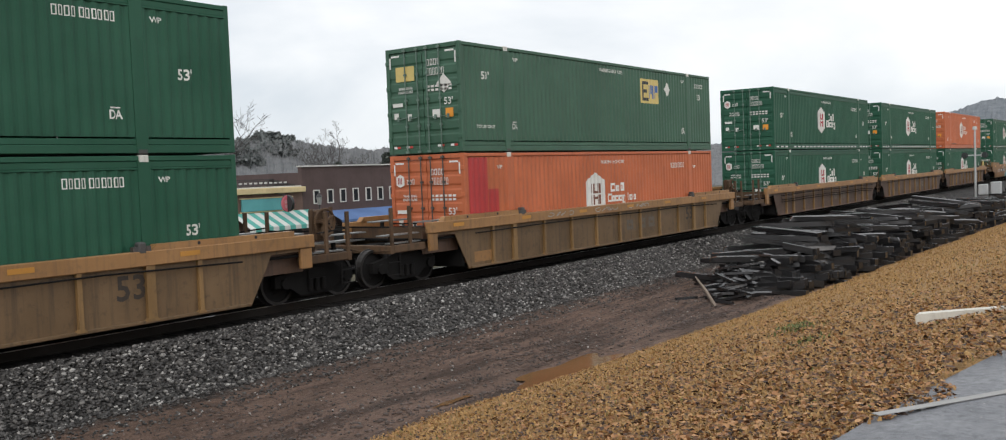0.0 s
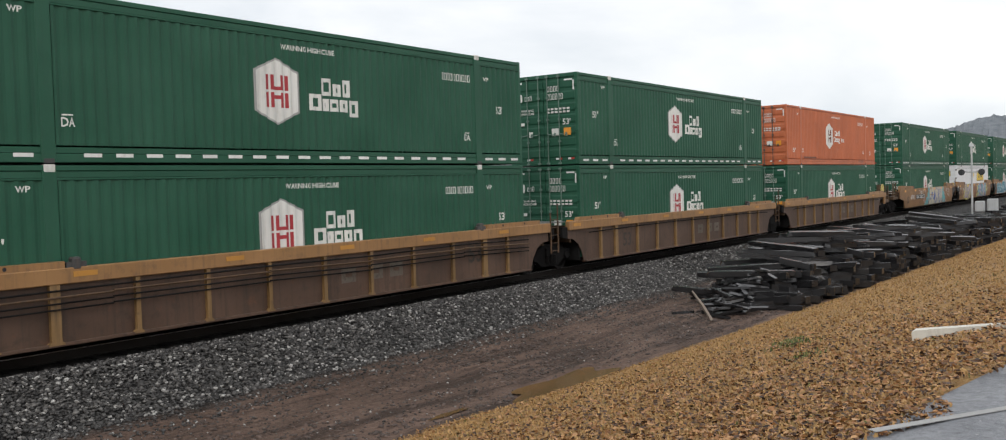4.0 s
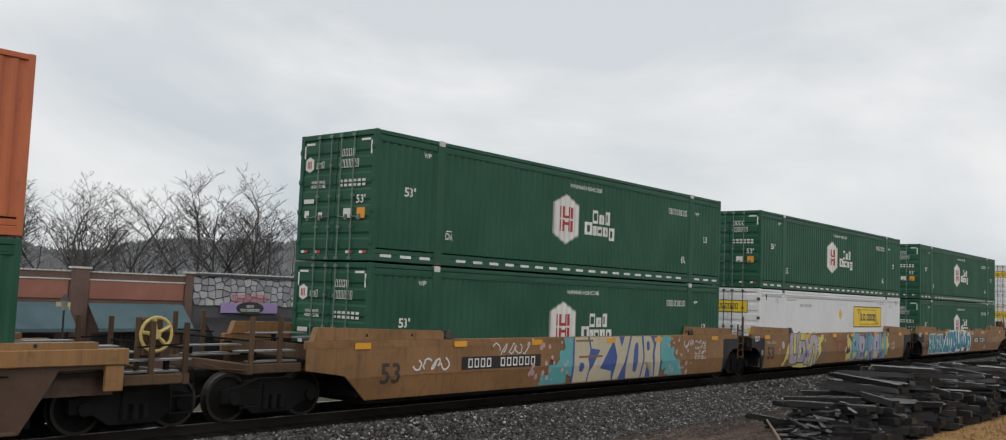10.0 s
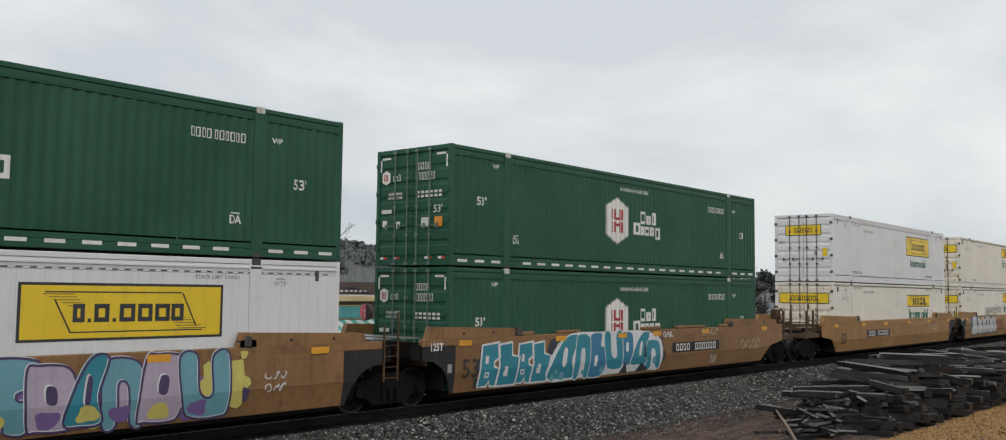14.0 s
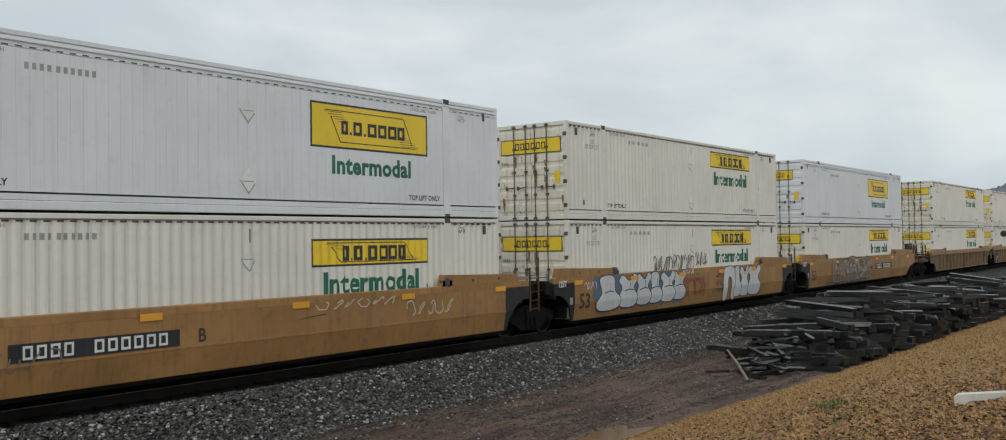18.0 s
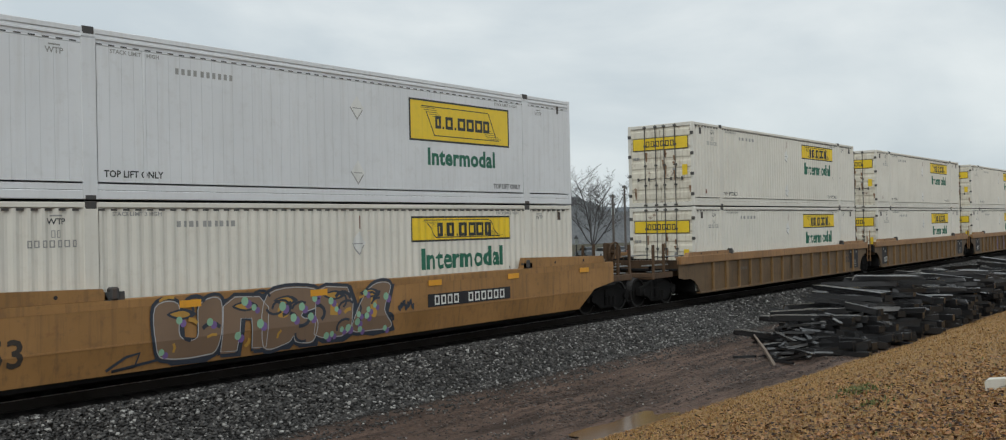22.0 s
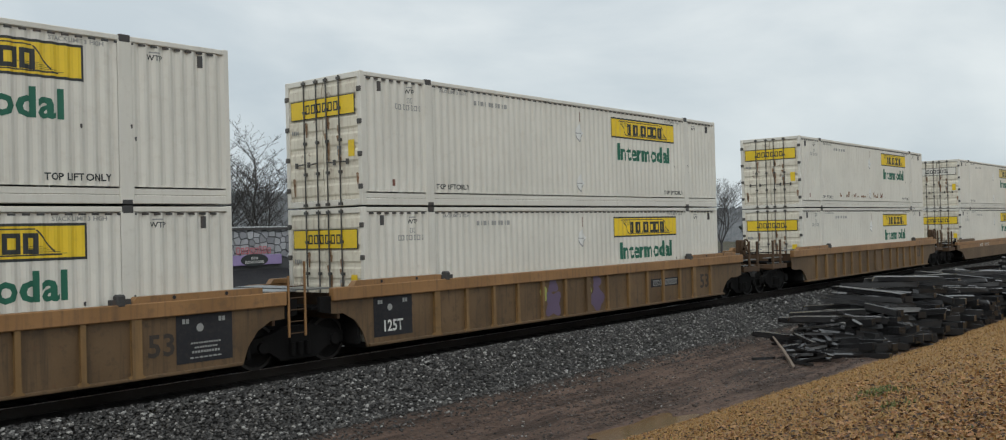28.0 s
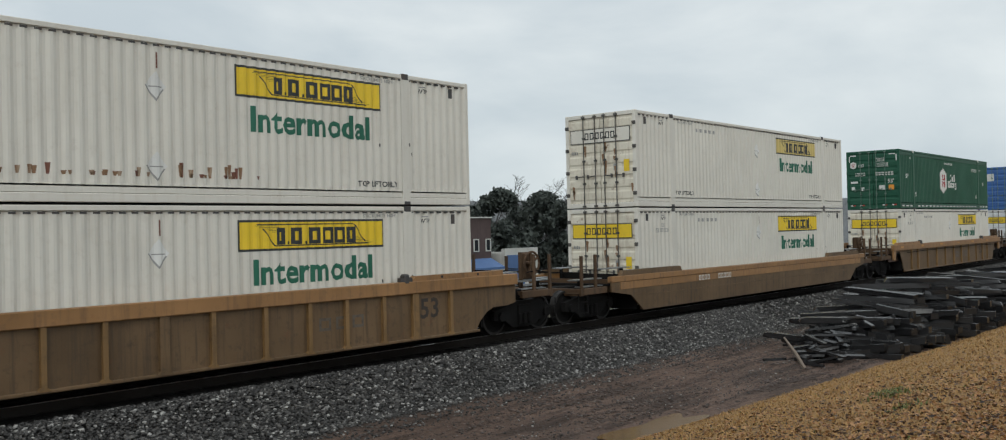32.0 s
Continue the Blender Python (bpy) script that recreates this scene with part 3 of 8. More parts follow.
        for p, q in (((-1.42, 0.33), (1.0, 0.33)), ((1.0, 0.33), (1.28, -0.28)), ((1.42, -0.36), (-1.0, -0.36)), ((-1.0, -0.36), (-1.28, 0.22))):
            (xa, ya), (xb, yb) = (p[0], p[1] * k), (q[0], q[1] * k)
            if ya == yb:
                b.add([(min(xa, xb), ya, 0), (max(xa, xb), ya, 0), (max(xa, xb), ya + 0.022, 0), (min(xa, xb), ya + 0.022, 0)], [(0, 1, 2, 3)])
            else:
                lo, hi = ((xa, ya), (xb, yb)) if ya < yb else ((xb, yb), (xa, ya))
                b.add([(lo[0], lo[1], 0), (lo[0] + 0.03, lo[1], 0), (hi[0] + 0.03, hi[1], 0), (hi[0], hi[1], 0)], [(0, 1, 2, 3)])
        part("scroll_outline", b, M["ink"], c, m=up)
        lh = 0.33 if not smooth else 0.30
        blocks("brand_block", c, M["ink"], up @ Matrix.Translation((0, -0.02, 0.003)), [(x0, x1, -lh / 2, lh / 2) for x0, x1 in ((-0.96, -0.76), (-0.60, -0.34), (-0.16, 0.12), (0.17, 0.44), (0.49, 0.77), (0.80, 1.04))], 0.075)
        for x in (-0.68, -0.25):
            part("brand_dot", rect(0.06, 0.06), M["ink"], c, m=up @ Matrix.Translation((x, 0.01 - lh / 2, 0.003)))
        if kind != "plainwhite":
            part("lettering", letters("Intermodal", 0.67 if not smooth else 0.54, 0.020, 0.97 if not smooth else 1.0), M["tealink"], c, "dark green lettering", m=near(11.53, 1.585 - 0.8 * sunk if not smooth else 1.07))
        for x in (2.87, 13.25):
            part("lettering", letters("TOP LIFT ONLY", 0.165, 0.004, 0.95), ink, c, m=near(x, 0.43))
        for x in (2.92, 13.25):
            part("lettering", letters("STACK LIMIT 3 HIGH", 0.10, 0.002), M["stampink"], c, m=near(x, 2.68 if not smooth else 2.53))
        for x in (1.50, 14.65):
            part("lettering", letters("WTP", 0.14, 0.002), M["stampink"] if smooth else ink, c, m=near(x, 2.56 if not smooth else 2.42))
            part("arrow_mark", rect(0.2, 0.025), M["stampink"], c, m=near(x, 2.66 if not smooth else 2.52))
        z_id = 2.50 if not smooth else 2.33
        bar_row("identity_bar", c, M["stampink"], near(3.95, z_id), 4, 0.5, 0.11, 0.45, 1)
        bar_row("identity_bar", c, M["stampink"], near(4.60, z_id), 6, 0.75, 0.11, 0.45, 2)
        for x in (0.55, 15.55):
            part("data_plate", rect(0.09, 0.22), M["casting"], c, m=near(x, 2.60))
        for z in ((0.64, 2.04) if kind != "plainwhite" else (2.01,)):
            ring = [(0.20, 0), (0, 0.26), (-0.20, 0), (0, -0.26)]
            part("placard", flat(ring), M["yellow"] if kind == "plainwhite" else M["tape"], c, "pale diamond placard", m=near(8.09, z))
            if kind != "plainwhite":
                part("placard_edge", flat([(-0.21, 0.0), (0, -0.27), (0, -0.22), (-0.19, 0.02)]), M["stampink"], c, m=near(8.09, z) @ Matrix.Translation((0, 0, 0.004)))
                part("placard_edge", flat([(0, -0.27), (0.17, -0.05), (0.14, -0.04), (0, -0.225)]), M["stampink"], c, m=near(8.09, z) @ Matrix.Translation((0, 0, 0.004)))
                part("placard_edge", flat([(-0.13, -0.02), (0.13, -0.02), (0.13, 0.0), (-0.13, 0.0)]), M["stampink"], c, m=near(8.09, z) @ Matrix.Translation((0, 0, 0.004)))
        if kind in ("white", "scrawled", "rusty"):
            part("rust_tick", rect(0.03, 0.28), M["brownlogo"], c, "brown rust tick", m=near(8.11, 2.49))
            bar_row("data_bar", c, M["stampink"], near(1.50, 2.36), 2, 0.16, 0.12, 0.3, 3)
            bar_row("data_bar", c, M["stampink"], near(1.45, 2.20), 7, 0.86, 0.12, 0.35, 4)
            part("rust_tick", rect(0.07, 0.15), M["brownlogo"], c, m=near(0.95, 0.50))
            for x, z in ((13.3, 1.28), (14.18, 1.33), (14.26, 1.12)):
                part("chip", flat(bubble(0.05, 0.09, int(x * 9), 3, 10)), M["casting"], c, "dark chipped spot", m=near(x, z))
        if kind == "rusty":
            rng = random.Random(4)
            for i in range(40):
                x, h = 4.0 + rng.random() * 6.2, 0.06 + 0.22 * rng.random() ** 2
                part("rust_streak", flat([(-0.02, -h), (0.025, -h), (0.045, 0), (-0.04, 0)]), M["doorrust"] if i % 3 else M["brownlogo"], c, "brown rust streak", m=near(x, 0.45 + h))
        if smooth and kind == "smooth":
            part("side_seam", Build().box(3.05, 3.10, -HALF - 0.012, -HALF + 0.01, 0.30, 2.6), skin, c)
        b = Build()
        for i in range(70):
            x = 0.18 + i * 0.225
            b.box(x, x + 0.115, -HALF - 0.003, -HALF + 0.02, 2.738 if not smooth else 2.615, 2.775 if not smooth else 2.638)
        part("vent_strip", b, M["casting"], c)["kind"] = "stuff"
        # door end
        part("sign_border", rect(2.20 if not smooth else 1.6, 0.44), M["ink"], c, m=end(0.0, 2.21) @ Matrix.Translation((0, 0, 0.006)))
        part("sign_panel", rect(2.15 if not smooth else 1.55, 0.40), ysign if kind != "faded" else M["white"], c, "yellow sign panel", m=end(0.0, 2.21) @ Matrix.Translation((0, 0, 0.010)))
        bar_row("brand_bar", c, M["ink"], end(-0.02, 2.21) @ Matrix.Translation((0, 0, 0.014)), 6, 1.15 if not smooth else 0.85, 0.21, 0.25, 4)
        part("warning_label", rect(0.20, 0.36), M["yellow"], c, "yellow warning label", m=end(-0.95, 1.25))
        part("data_plate", rect(0.14, 0.20), M["stampink"], c, m=end(-0.55, 1.22))
        bar_row("data_bar", c, M["stampink"], end(0.95, 1.72), 4, 0.26, 0.10, 0.3, 3, 0.5)
        if col == "white":
            rs = random.Random(len(kind) * 7 + 3)
            for q in range(13):
                yy, zz, hh = rs.choice((0.17, 0.60, -0.17, -0.60, 1.14, -1.14, 0.9)) + rs.gauss(0, 0.06), rs.uniform(0.5, 2.5), rs.uniform(0.12, 0.50)
                yy = max(-1.14, min(1.14, yy))
                part("rust_streak", flat([(-0.018, -hh), (0.020, -hh * 0.9), (0.050, -0.03), (0.0, 0.01), (-0.048, -0.01)]), M["doorrust"], c, "brown rust streak", m=end(yy, zz) @ Matrix.Translation((0, 0, 0.003)))
    elif kind != "blue":
        bar_row("identity_bar", c, ink, end(-0.40, 2.42), 4, 0.48, 0.17, 0.3, 1)
        bar_row("identity_bar", c, ink, end(-0.46, 2.17), 6, 0.62, 0.19, 0.3, 2)
        part("lettering", letters("53'", 0.26, 0.004), ink, c, m=end(-0.86 if kind != "orange" else 0.85, 1.35 if kind != "orange" else 1.6))
        for z in (1.78, 1.68):
            part("lettering", letters("WARNING" if z > 1.7 else "HIGH CUBE", 0.10, 0.002), ink, c, m=end(0.62, z))
            part("data_stencil", bars(6, 0.9, 0.06, 0.3, 3), ink, c, m=end(-0.58, z))["kind"] = "stuff"
        for y, z, w, h, mm in ((-0.88, 1.05, 0.26, 0.24, "orangelabel"), (-0.45, 1.05, 0.30, 0.22, "mark"), (0.92, 1.35, 0.36, 0.10, "mark"), (0.98, 1.05, 0.16, 0.16, "mark"), (0.50, 1.0, 0.14, 0.18, "mark")):
            part("label", rect(w, h), M[mm], c, m=end(y, z))
        for y in (-1.0, -0.55, 0.55, 1.0):
            for k, mm in ((-0.06, "redtape"), (0.06, "tape")):
                part("reflective_strip", rect(0.11, 0.06), M[mm], c, m=end(y + k, 0.19))
        for y in (-0.95, 0.95):
            part("reflective_strip", rect(0.30, 0.05), M["tape"], c, m=end(y, 2.68))
            part("reflective_strip", rect(0.05, 0.30), M["tape"], c, m=end(y * 1.2, 2.50))
        if kind == "emp":
            part("logo_panel", rect(0.66, 0.40), M["paleyellow"], c, m=end(0.62, 2.18))
            part("placard", flat([(0.26, 0), (0, 0.26), (-0.26, 0), (0, -0.26)]), M["mark"], c, "white diamond placard", m=end(-0.72, 1.83))
        else:
            part("logo_panel", flat([(x * 0.26, y * 0.26) for x, y in [(-0.56, 0.42), (-0.56, -0.42), (0, -0.7), (0.56, -0.42), (0.56, 0.42), (0, 0.7)]]), M["mark"], c, m=end(0.95, 2.20))
            part("emblem_mark", bars(3, 0.16, 0.17, 0.4), M["red"], c, m=end(0.95, 2.20) @ Matrix.Translation((0, 0, 0.003)))
            bar_row("brand_bar", c, M["mark"], end(0.56, 2.18), 3, 0.30, 0.16, 0.3, 2, 0.4)
    else:
        part("sign_panel", rect(2.0, 0.8), M["mark"], c, m=near(11.5, 1.9))
        bar_row("brand_bar", c, M["blue"], near(11.5, 1.9) @ Matrix.Translation((0, 0, 0.004)), 6, 1.6, 0.35, 0.3, 4)
        part("label", rect(0.9, 0.5), M["mark"], c, m=end(0.5, 2.2))
    return c


# ------------------------------------------------------------------ well cars
WHEEL_R = 0.46


def wheel_mesh(r):
    """An axle with its two wheels, along y."""
    b = Build()
    n = 24
    for s in (-1, 1):
        rings = [(0.10, 0.84), (0.20, 0.83), (0.34, 0.80), (r - 0.07, 0.80), (r - 0.06, 0.84), (r, 0.84), (r + 0.003, 0.72), (r + 0.028, 0.70), (r + 0.028, 0.68), (0.30, 0.69), (0.08, 0.66)]
        vs = [(q * math.cos(6.28318 * i / n), s * y, q * math.sin(6.28318 * i / n)) for q, y in rings for i in range(n)]
        fs = []
        for k in range(len(rings) - 1):
            for i in range(n):
                f = (k * n + i, k * n + (i + 1) % n, (k + 1) * n + (i + 1) % n, (k + 1) * n + i)
                fs.append(f if s < 0 else f[::-1])
        b.add(vs, fs)
    b.rod((0, -0.98, 0), (0, 0.98, 0), 0.085, 12)
    for a in range(4):
        x, z = 0.24 * math.cos(a * 1.5708 + 0.4), 0.24 * math.sin(a * 1.5708 + 0.4)
        b.rod((x, -0.842, z), (x, -0.80, z), 0.03, 6)
    return b.mesh("wheelset")


WHEELSET = None
spinning = []


def truck(parent, x):
    """A two-axle truck under parent at x: side frames, bolster, springs and the wheelsets on it."""
    global WHEELSET
    if WHEELSET is None:
        WHEELSET = wheel_mesh(WHEEL_R)
        WHEELSET.materials.append(M["iron"])
        WHEELSET.materials.append(M["tread"])
        for p in WHEELSET.polygons:
            if math.hypot(p.center.x, p.center.z) > WHEEL_R - 0.05:
                p.material_index = 1
    b = Build()
    for s in (-1, 1):
        y0, y1 = sorted((s * 0.92, s * 1.06))
        arch = [(-1.15, 0.38), (-0.72, 0.34), (-0.45, 0.16), (0.45, 0.16), (0.72, 0.34), (1.15, 0.38), (1.15, 0.62), (0.7, 0.70), (0.35, 0.82), (-0.35, 0.82), (-0.7, 0.70), (-1.15, 0.62)]
        b.prism(arch, y0, y1)
        for xx in (-0.2, 0.0, 0.2):
            b.rod((xx, s * 1.10, 0.24), (xx, s * 1.10, 0.50), 0.06, 8)
        for xx in (-0.9, 0.9):
            b.rod((xx, s * 0.95, WHEEL_R), (xx, s * 1.13, WHEEL_R), 0.12, 10)
    b.box(-0.25, 0.25, -1.1, 1.1, 0.48, 0.72, 0.02)
    t = part("truck", b, M["iron"], parent, "near-black two-axle truck", m=Matrix.Translation((x, 0, 0)))
    for xx in (-0.9, 0.9):
        w = part("wheelset", WHEELSET, None, t, m=Matrix.Translation((xx, 0, WHEEL_R)))
        spinning.append((w, xx))
    return t


def bubble(w, h, seed, lumps=5, n=26):
    """A rounded blob outline, w by h, centred."""
    rng = random.Random(seed)
    ph, am = rng.random() * 6.28, 0.10 + 0.08 * rng.random()
    pts = []
    for i in range(n):
        a = 6.28318 * i / n
        ca, sa = math.cos(a), math.sin(a)
        q = (abs(ca) ** 3.2 + abs(sa) ** 3.2) ** (-1 / 3.2) * (1 - am + am * math.sin(lumps * a + ph))
        pts.append((w / 2 * q * ca, h / 2 * q * sa))
    return pts


def loop(pts, n=4):
    """A closed smooth line through a few corners."""
    out, m = [], len(pts)
    for i in range(m):
        p0, p1, p2, p3 = (Vector(pts[(i + k) % m]) for k in (-1, 0, 1, 2))
        for k in range(n):
            t = k / n
            q = 0.5 * (2 * p1 + (p2 - p0) * t + (2 * p0 - 5 * p1 + 4 * p2 - p3) * t * t + (3 * p1 - p0 - 3 * p2 + p3) * t ** 3)
            out.append((q.x, q.y))
    return out


def ribbon(pts, w, closed=False):
    """One flat connected strip, w wide, along a line."""
    n = len(pts)
    b, vs = Build(), []
    for i in range(n):
        a = Vector(pts[(i - 1) % n] if closed or i else pts[0])
        c = Vector(pts[(i + 1) % n] if closed or i < n - 1 else pts[-1])
        d = (c - a).normalized() if (c - a).length > 1e-6 else Vector((1, 0))
        o = Vector((-d.y, d.x)) * w / 2
        p = Vector(pts[i])
        vs += [(*(p - o), 0), (*(p + o), 0)]
    m = n if closed else n - 1
    return b.add(vs, [(2 * i, 2 * ((i + 1) % n), 2 * ((i + 1) % n) + 1, 2 * i + 1) for i in range(m)])


FIGURES = {          # plain abstract outlines in a unit square, and where a slit is cut
    "cup": ([(0, 0.96), (0.34, 1), (0.36, 0.42), (0.62, 0.36), (0.66, 0.95), (1, 1), (0.96, 0.14), (0.72, 0), (0.22, 0.02), (0.03, 0.2)], ()),
    "arch": ([(0, 0.02), (0.04, 0.85), (0.28, 1), (0.80, 0.97), (1, 0.76), (0.97, 0), (0.66, 0.02), (0.63, 0.58), (0.40, 0.60), (0.34, 0)], ()),
    "ring": ([(0, 0.1), (0.04, 0.92), (0.3, 1), (0.84, 0.95), (0.98, 0.62), (0.93, 0.10), (0.7, 0), (0.2, 0.02)], ((0.48, 0.55, 0.10, 0.13),)),
    "twin": ([(0, 0.02), (0.06, 0.95), (0.94, 1), (1, 0.66), (0.72, 0.56), (0.74, 0.46), (1, 0.40), (0.95, 0), (0.62, 0.02), (0.56, 0.14), (0.44, 0.02)], ((0.34, 0.62, 0.09, 0.10),)),
    "step": ([(0, 0), (0.10, 0.48), (0, 0.95), (0.62, 1), (0.66, 0.70), (1, 0.64), (0.92, 0)], ((0.42, 0.34, 0.08, 0.12),)),
    "leaf": ([(0, 0.08), (0.26, 0.72), (0.58, 1), (0.96, 0.94), (0.80, 0.42), (1, 0.04), (0.5, 0)], ((0.52, 0.5, 0.07, 0.2),)),
    "pear": ([(0.02, 0.26), (0.22, 0.52), (0.12, 0.90), (0.42, 1.0), (0.72, 0.92), (0.76, 0.56), (1, 0.34), (0.92, 0.08), (0.5, 0), (0.12, 0.05)], ()),
    "bulb": ([(0, 0.30), (0.18, 0.60), (0.02, 0.80), (0.22, 0.97), (0.55, 0.80), (0.80, 1.0), (1.0, 0.84), (0.78, 0.58), (1, 0.32), (0.88, 0.05), (0.45, 0), (0.1, 0.08)], ()),
}


def figure(car, at, kind, x0, x1, z0, z1, fill, rim, w, k, soft=True, lean=0.0, slit=None):
    """One sprayed figure: a filled outline, its rim and its slits."""
    shape, slits = FIGURES[kind]
    put = lambda u, v: (x0 + (x1 - x0) * u + lean * (v - 0.5), z0 + (z1 - z0) * v)
    pts = [put(u, v) for u, v in shape]
    pts = loop(pts, 5) if soft else loop(pts, 1)
    part("spray_shape", flat(pts), M["g_" + fill], car, m=at(k))
    part("spray_rim", ribbon(pts, w, True), M["g_" + rim], car, m=at(k + 0.35))
    for u, v, a, c in slits:
        hole = [put(u + p * a, v + q * c) for p, q in ((-1, -0.8), (0.9, -1), (1, 0.8), (-0.8, 1))]
        part("spray_slit", flat(loop(hole, 3) if soft else hole), M["g_" + (slit or rim)], car, m=at(k + 0.35))


def sprayed(y):
    return lambda k: Matrix.Translation((0, y - 0.003 - 0.003 * k, 0)) @ FACE_NEAR


def cloud(car, at, x, z, w, h, mat, seed, k, low=0.17, high=1.40):
    part("spray_cloud", flat([(x + u, min(high, max(low, z + v))) for u, v in bubble(w, h, seed, 6 if w > 0.6 else 3, 30)]), M["g_" + mat], car, m=at(k))


def dot(car, at, x, z, r, mat, k):
    part("spray_dot", flat([(x + r * math.cos(a * 0.628), z + r * 1.1 * math.sin(a * 0.628)) for a in range(10)]), M["g_" + mat], car, m=at(k))


def piece_cream(car):
    """Cream slabs on blue between teal clouds strewn with pink dots."""
    at, rng = sprayed(-1.512), random.Random(11)
    for i, (x, z, w, h) in enumerate(((7.2, 1.10, 0.75, 0.9), (7.05, 0.70, 1.0, 0.8), (6.65, 0.42, 1.0, 0.66), (6.25, 0.28, 0.8, 0.42), (12.2, 1.10, 0.8, 0.85), (12.4, 0.70, 1.0, 0.8), (12.72, 0.42, 1.0, 0.62), (13.0, 0.28, 0.8, 0.36))):
        cloud(car, at, x, z, w, h, "teal", 20 + i, 0.1 * i)
    part("spray_rim", flat([(7.28, 0.17), (12.0, 0.17), (11.92, 1.40), (7.30, 1.40)]), M["g_deepblue"], car, m=at(1.0))
    slabs = (((7.38, 0.17), (8.02, 0.17), (8.10, 0.55), (8.02, 0.80), (8.12, 1.05), (7.98, 1.40), (7.36, 1.40)),
             ((8.08, 0.17), (9.28, 0.17), (9.22, 0.42), (8.62, 0.52), (9.22, 1.22), (9.22, 1.40), (8.06, 1.40), (8.18, 1.08), (8.62, 1.04), (8.14, 0.44)),
             ((9.34, 0.17), (9.62, 0.17), (9.86, 0.60), (10.02, 0.96), (10.16, 1.40), (9.86, 1.40), (9.72, 1.10), (9.56, 1.40), (9.26, 1.40), (9.50, 0.82)),
             ((10.05, 0.17), (10.82, 0.17), (10.92, 0.80), (10.80, 1.40), (10.26, 1.40), (10.10, 0.95), (9.98, 0.55)),
             ((10.90, 0.17), (11.12, 0.17), (11.16, 0.60), (11.28, 0.62), (11.42, 0.17), (11.62, 0.17), (11.44, 0.80), (11.52, 1.15), (11.30, 1.40), (10.90, 1.40), (10.99, 0.80)),
             ((11.68, 0.17), (11.94, 0.17), (11.88, 1.40), (11.72, 1.40), (11.56, 0.86)))
    for pts in slabs:
        part("spray_shape", flat(pts), M["g_cream"], car, m=at(1.4))
    for pts in (((10.36, 0.45), (10.58, 0.40), (10.62, 1.15), (10.42, 1.12)), ((7.62, 0.50), (7.78, 0.46), (7.84, 0.66), (7.64, 0.70)), ((11.12, 0.98), (11.26, 1.0), (11.24, 1.22), (11.10, 1.22))):
        part("spray_slit", flat(loop(pts, 3)), M["g_deepblue"], car, m=at(1.9))
    for x, z, w, h in ((7.82, 1.30, 0.82, 0.055), (8.15, 0.86, 1.15, 0.06)):
        part("bare_strip", rect(w, h), M["car"], car, "unpainted ochre strip", m=at(2.1) @ Matrix.Translation((x, z, 0)))
    for i in range(46):
        r = 0.035 + 0.045 * rng.random()
        xx = 5.2 + 2.0 * rng.random() ** 0.8 if i % 2 else 12.05 + 1.9 * rng.random() ** 1.1
        dot(car, at, xx, 0.24 + 1.1 * rng.random(), r, "pink", 1.5)


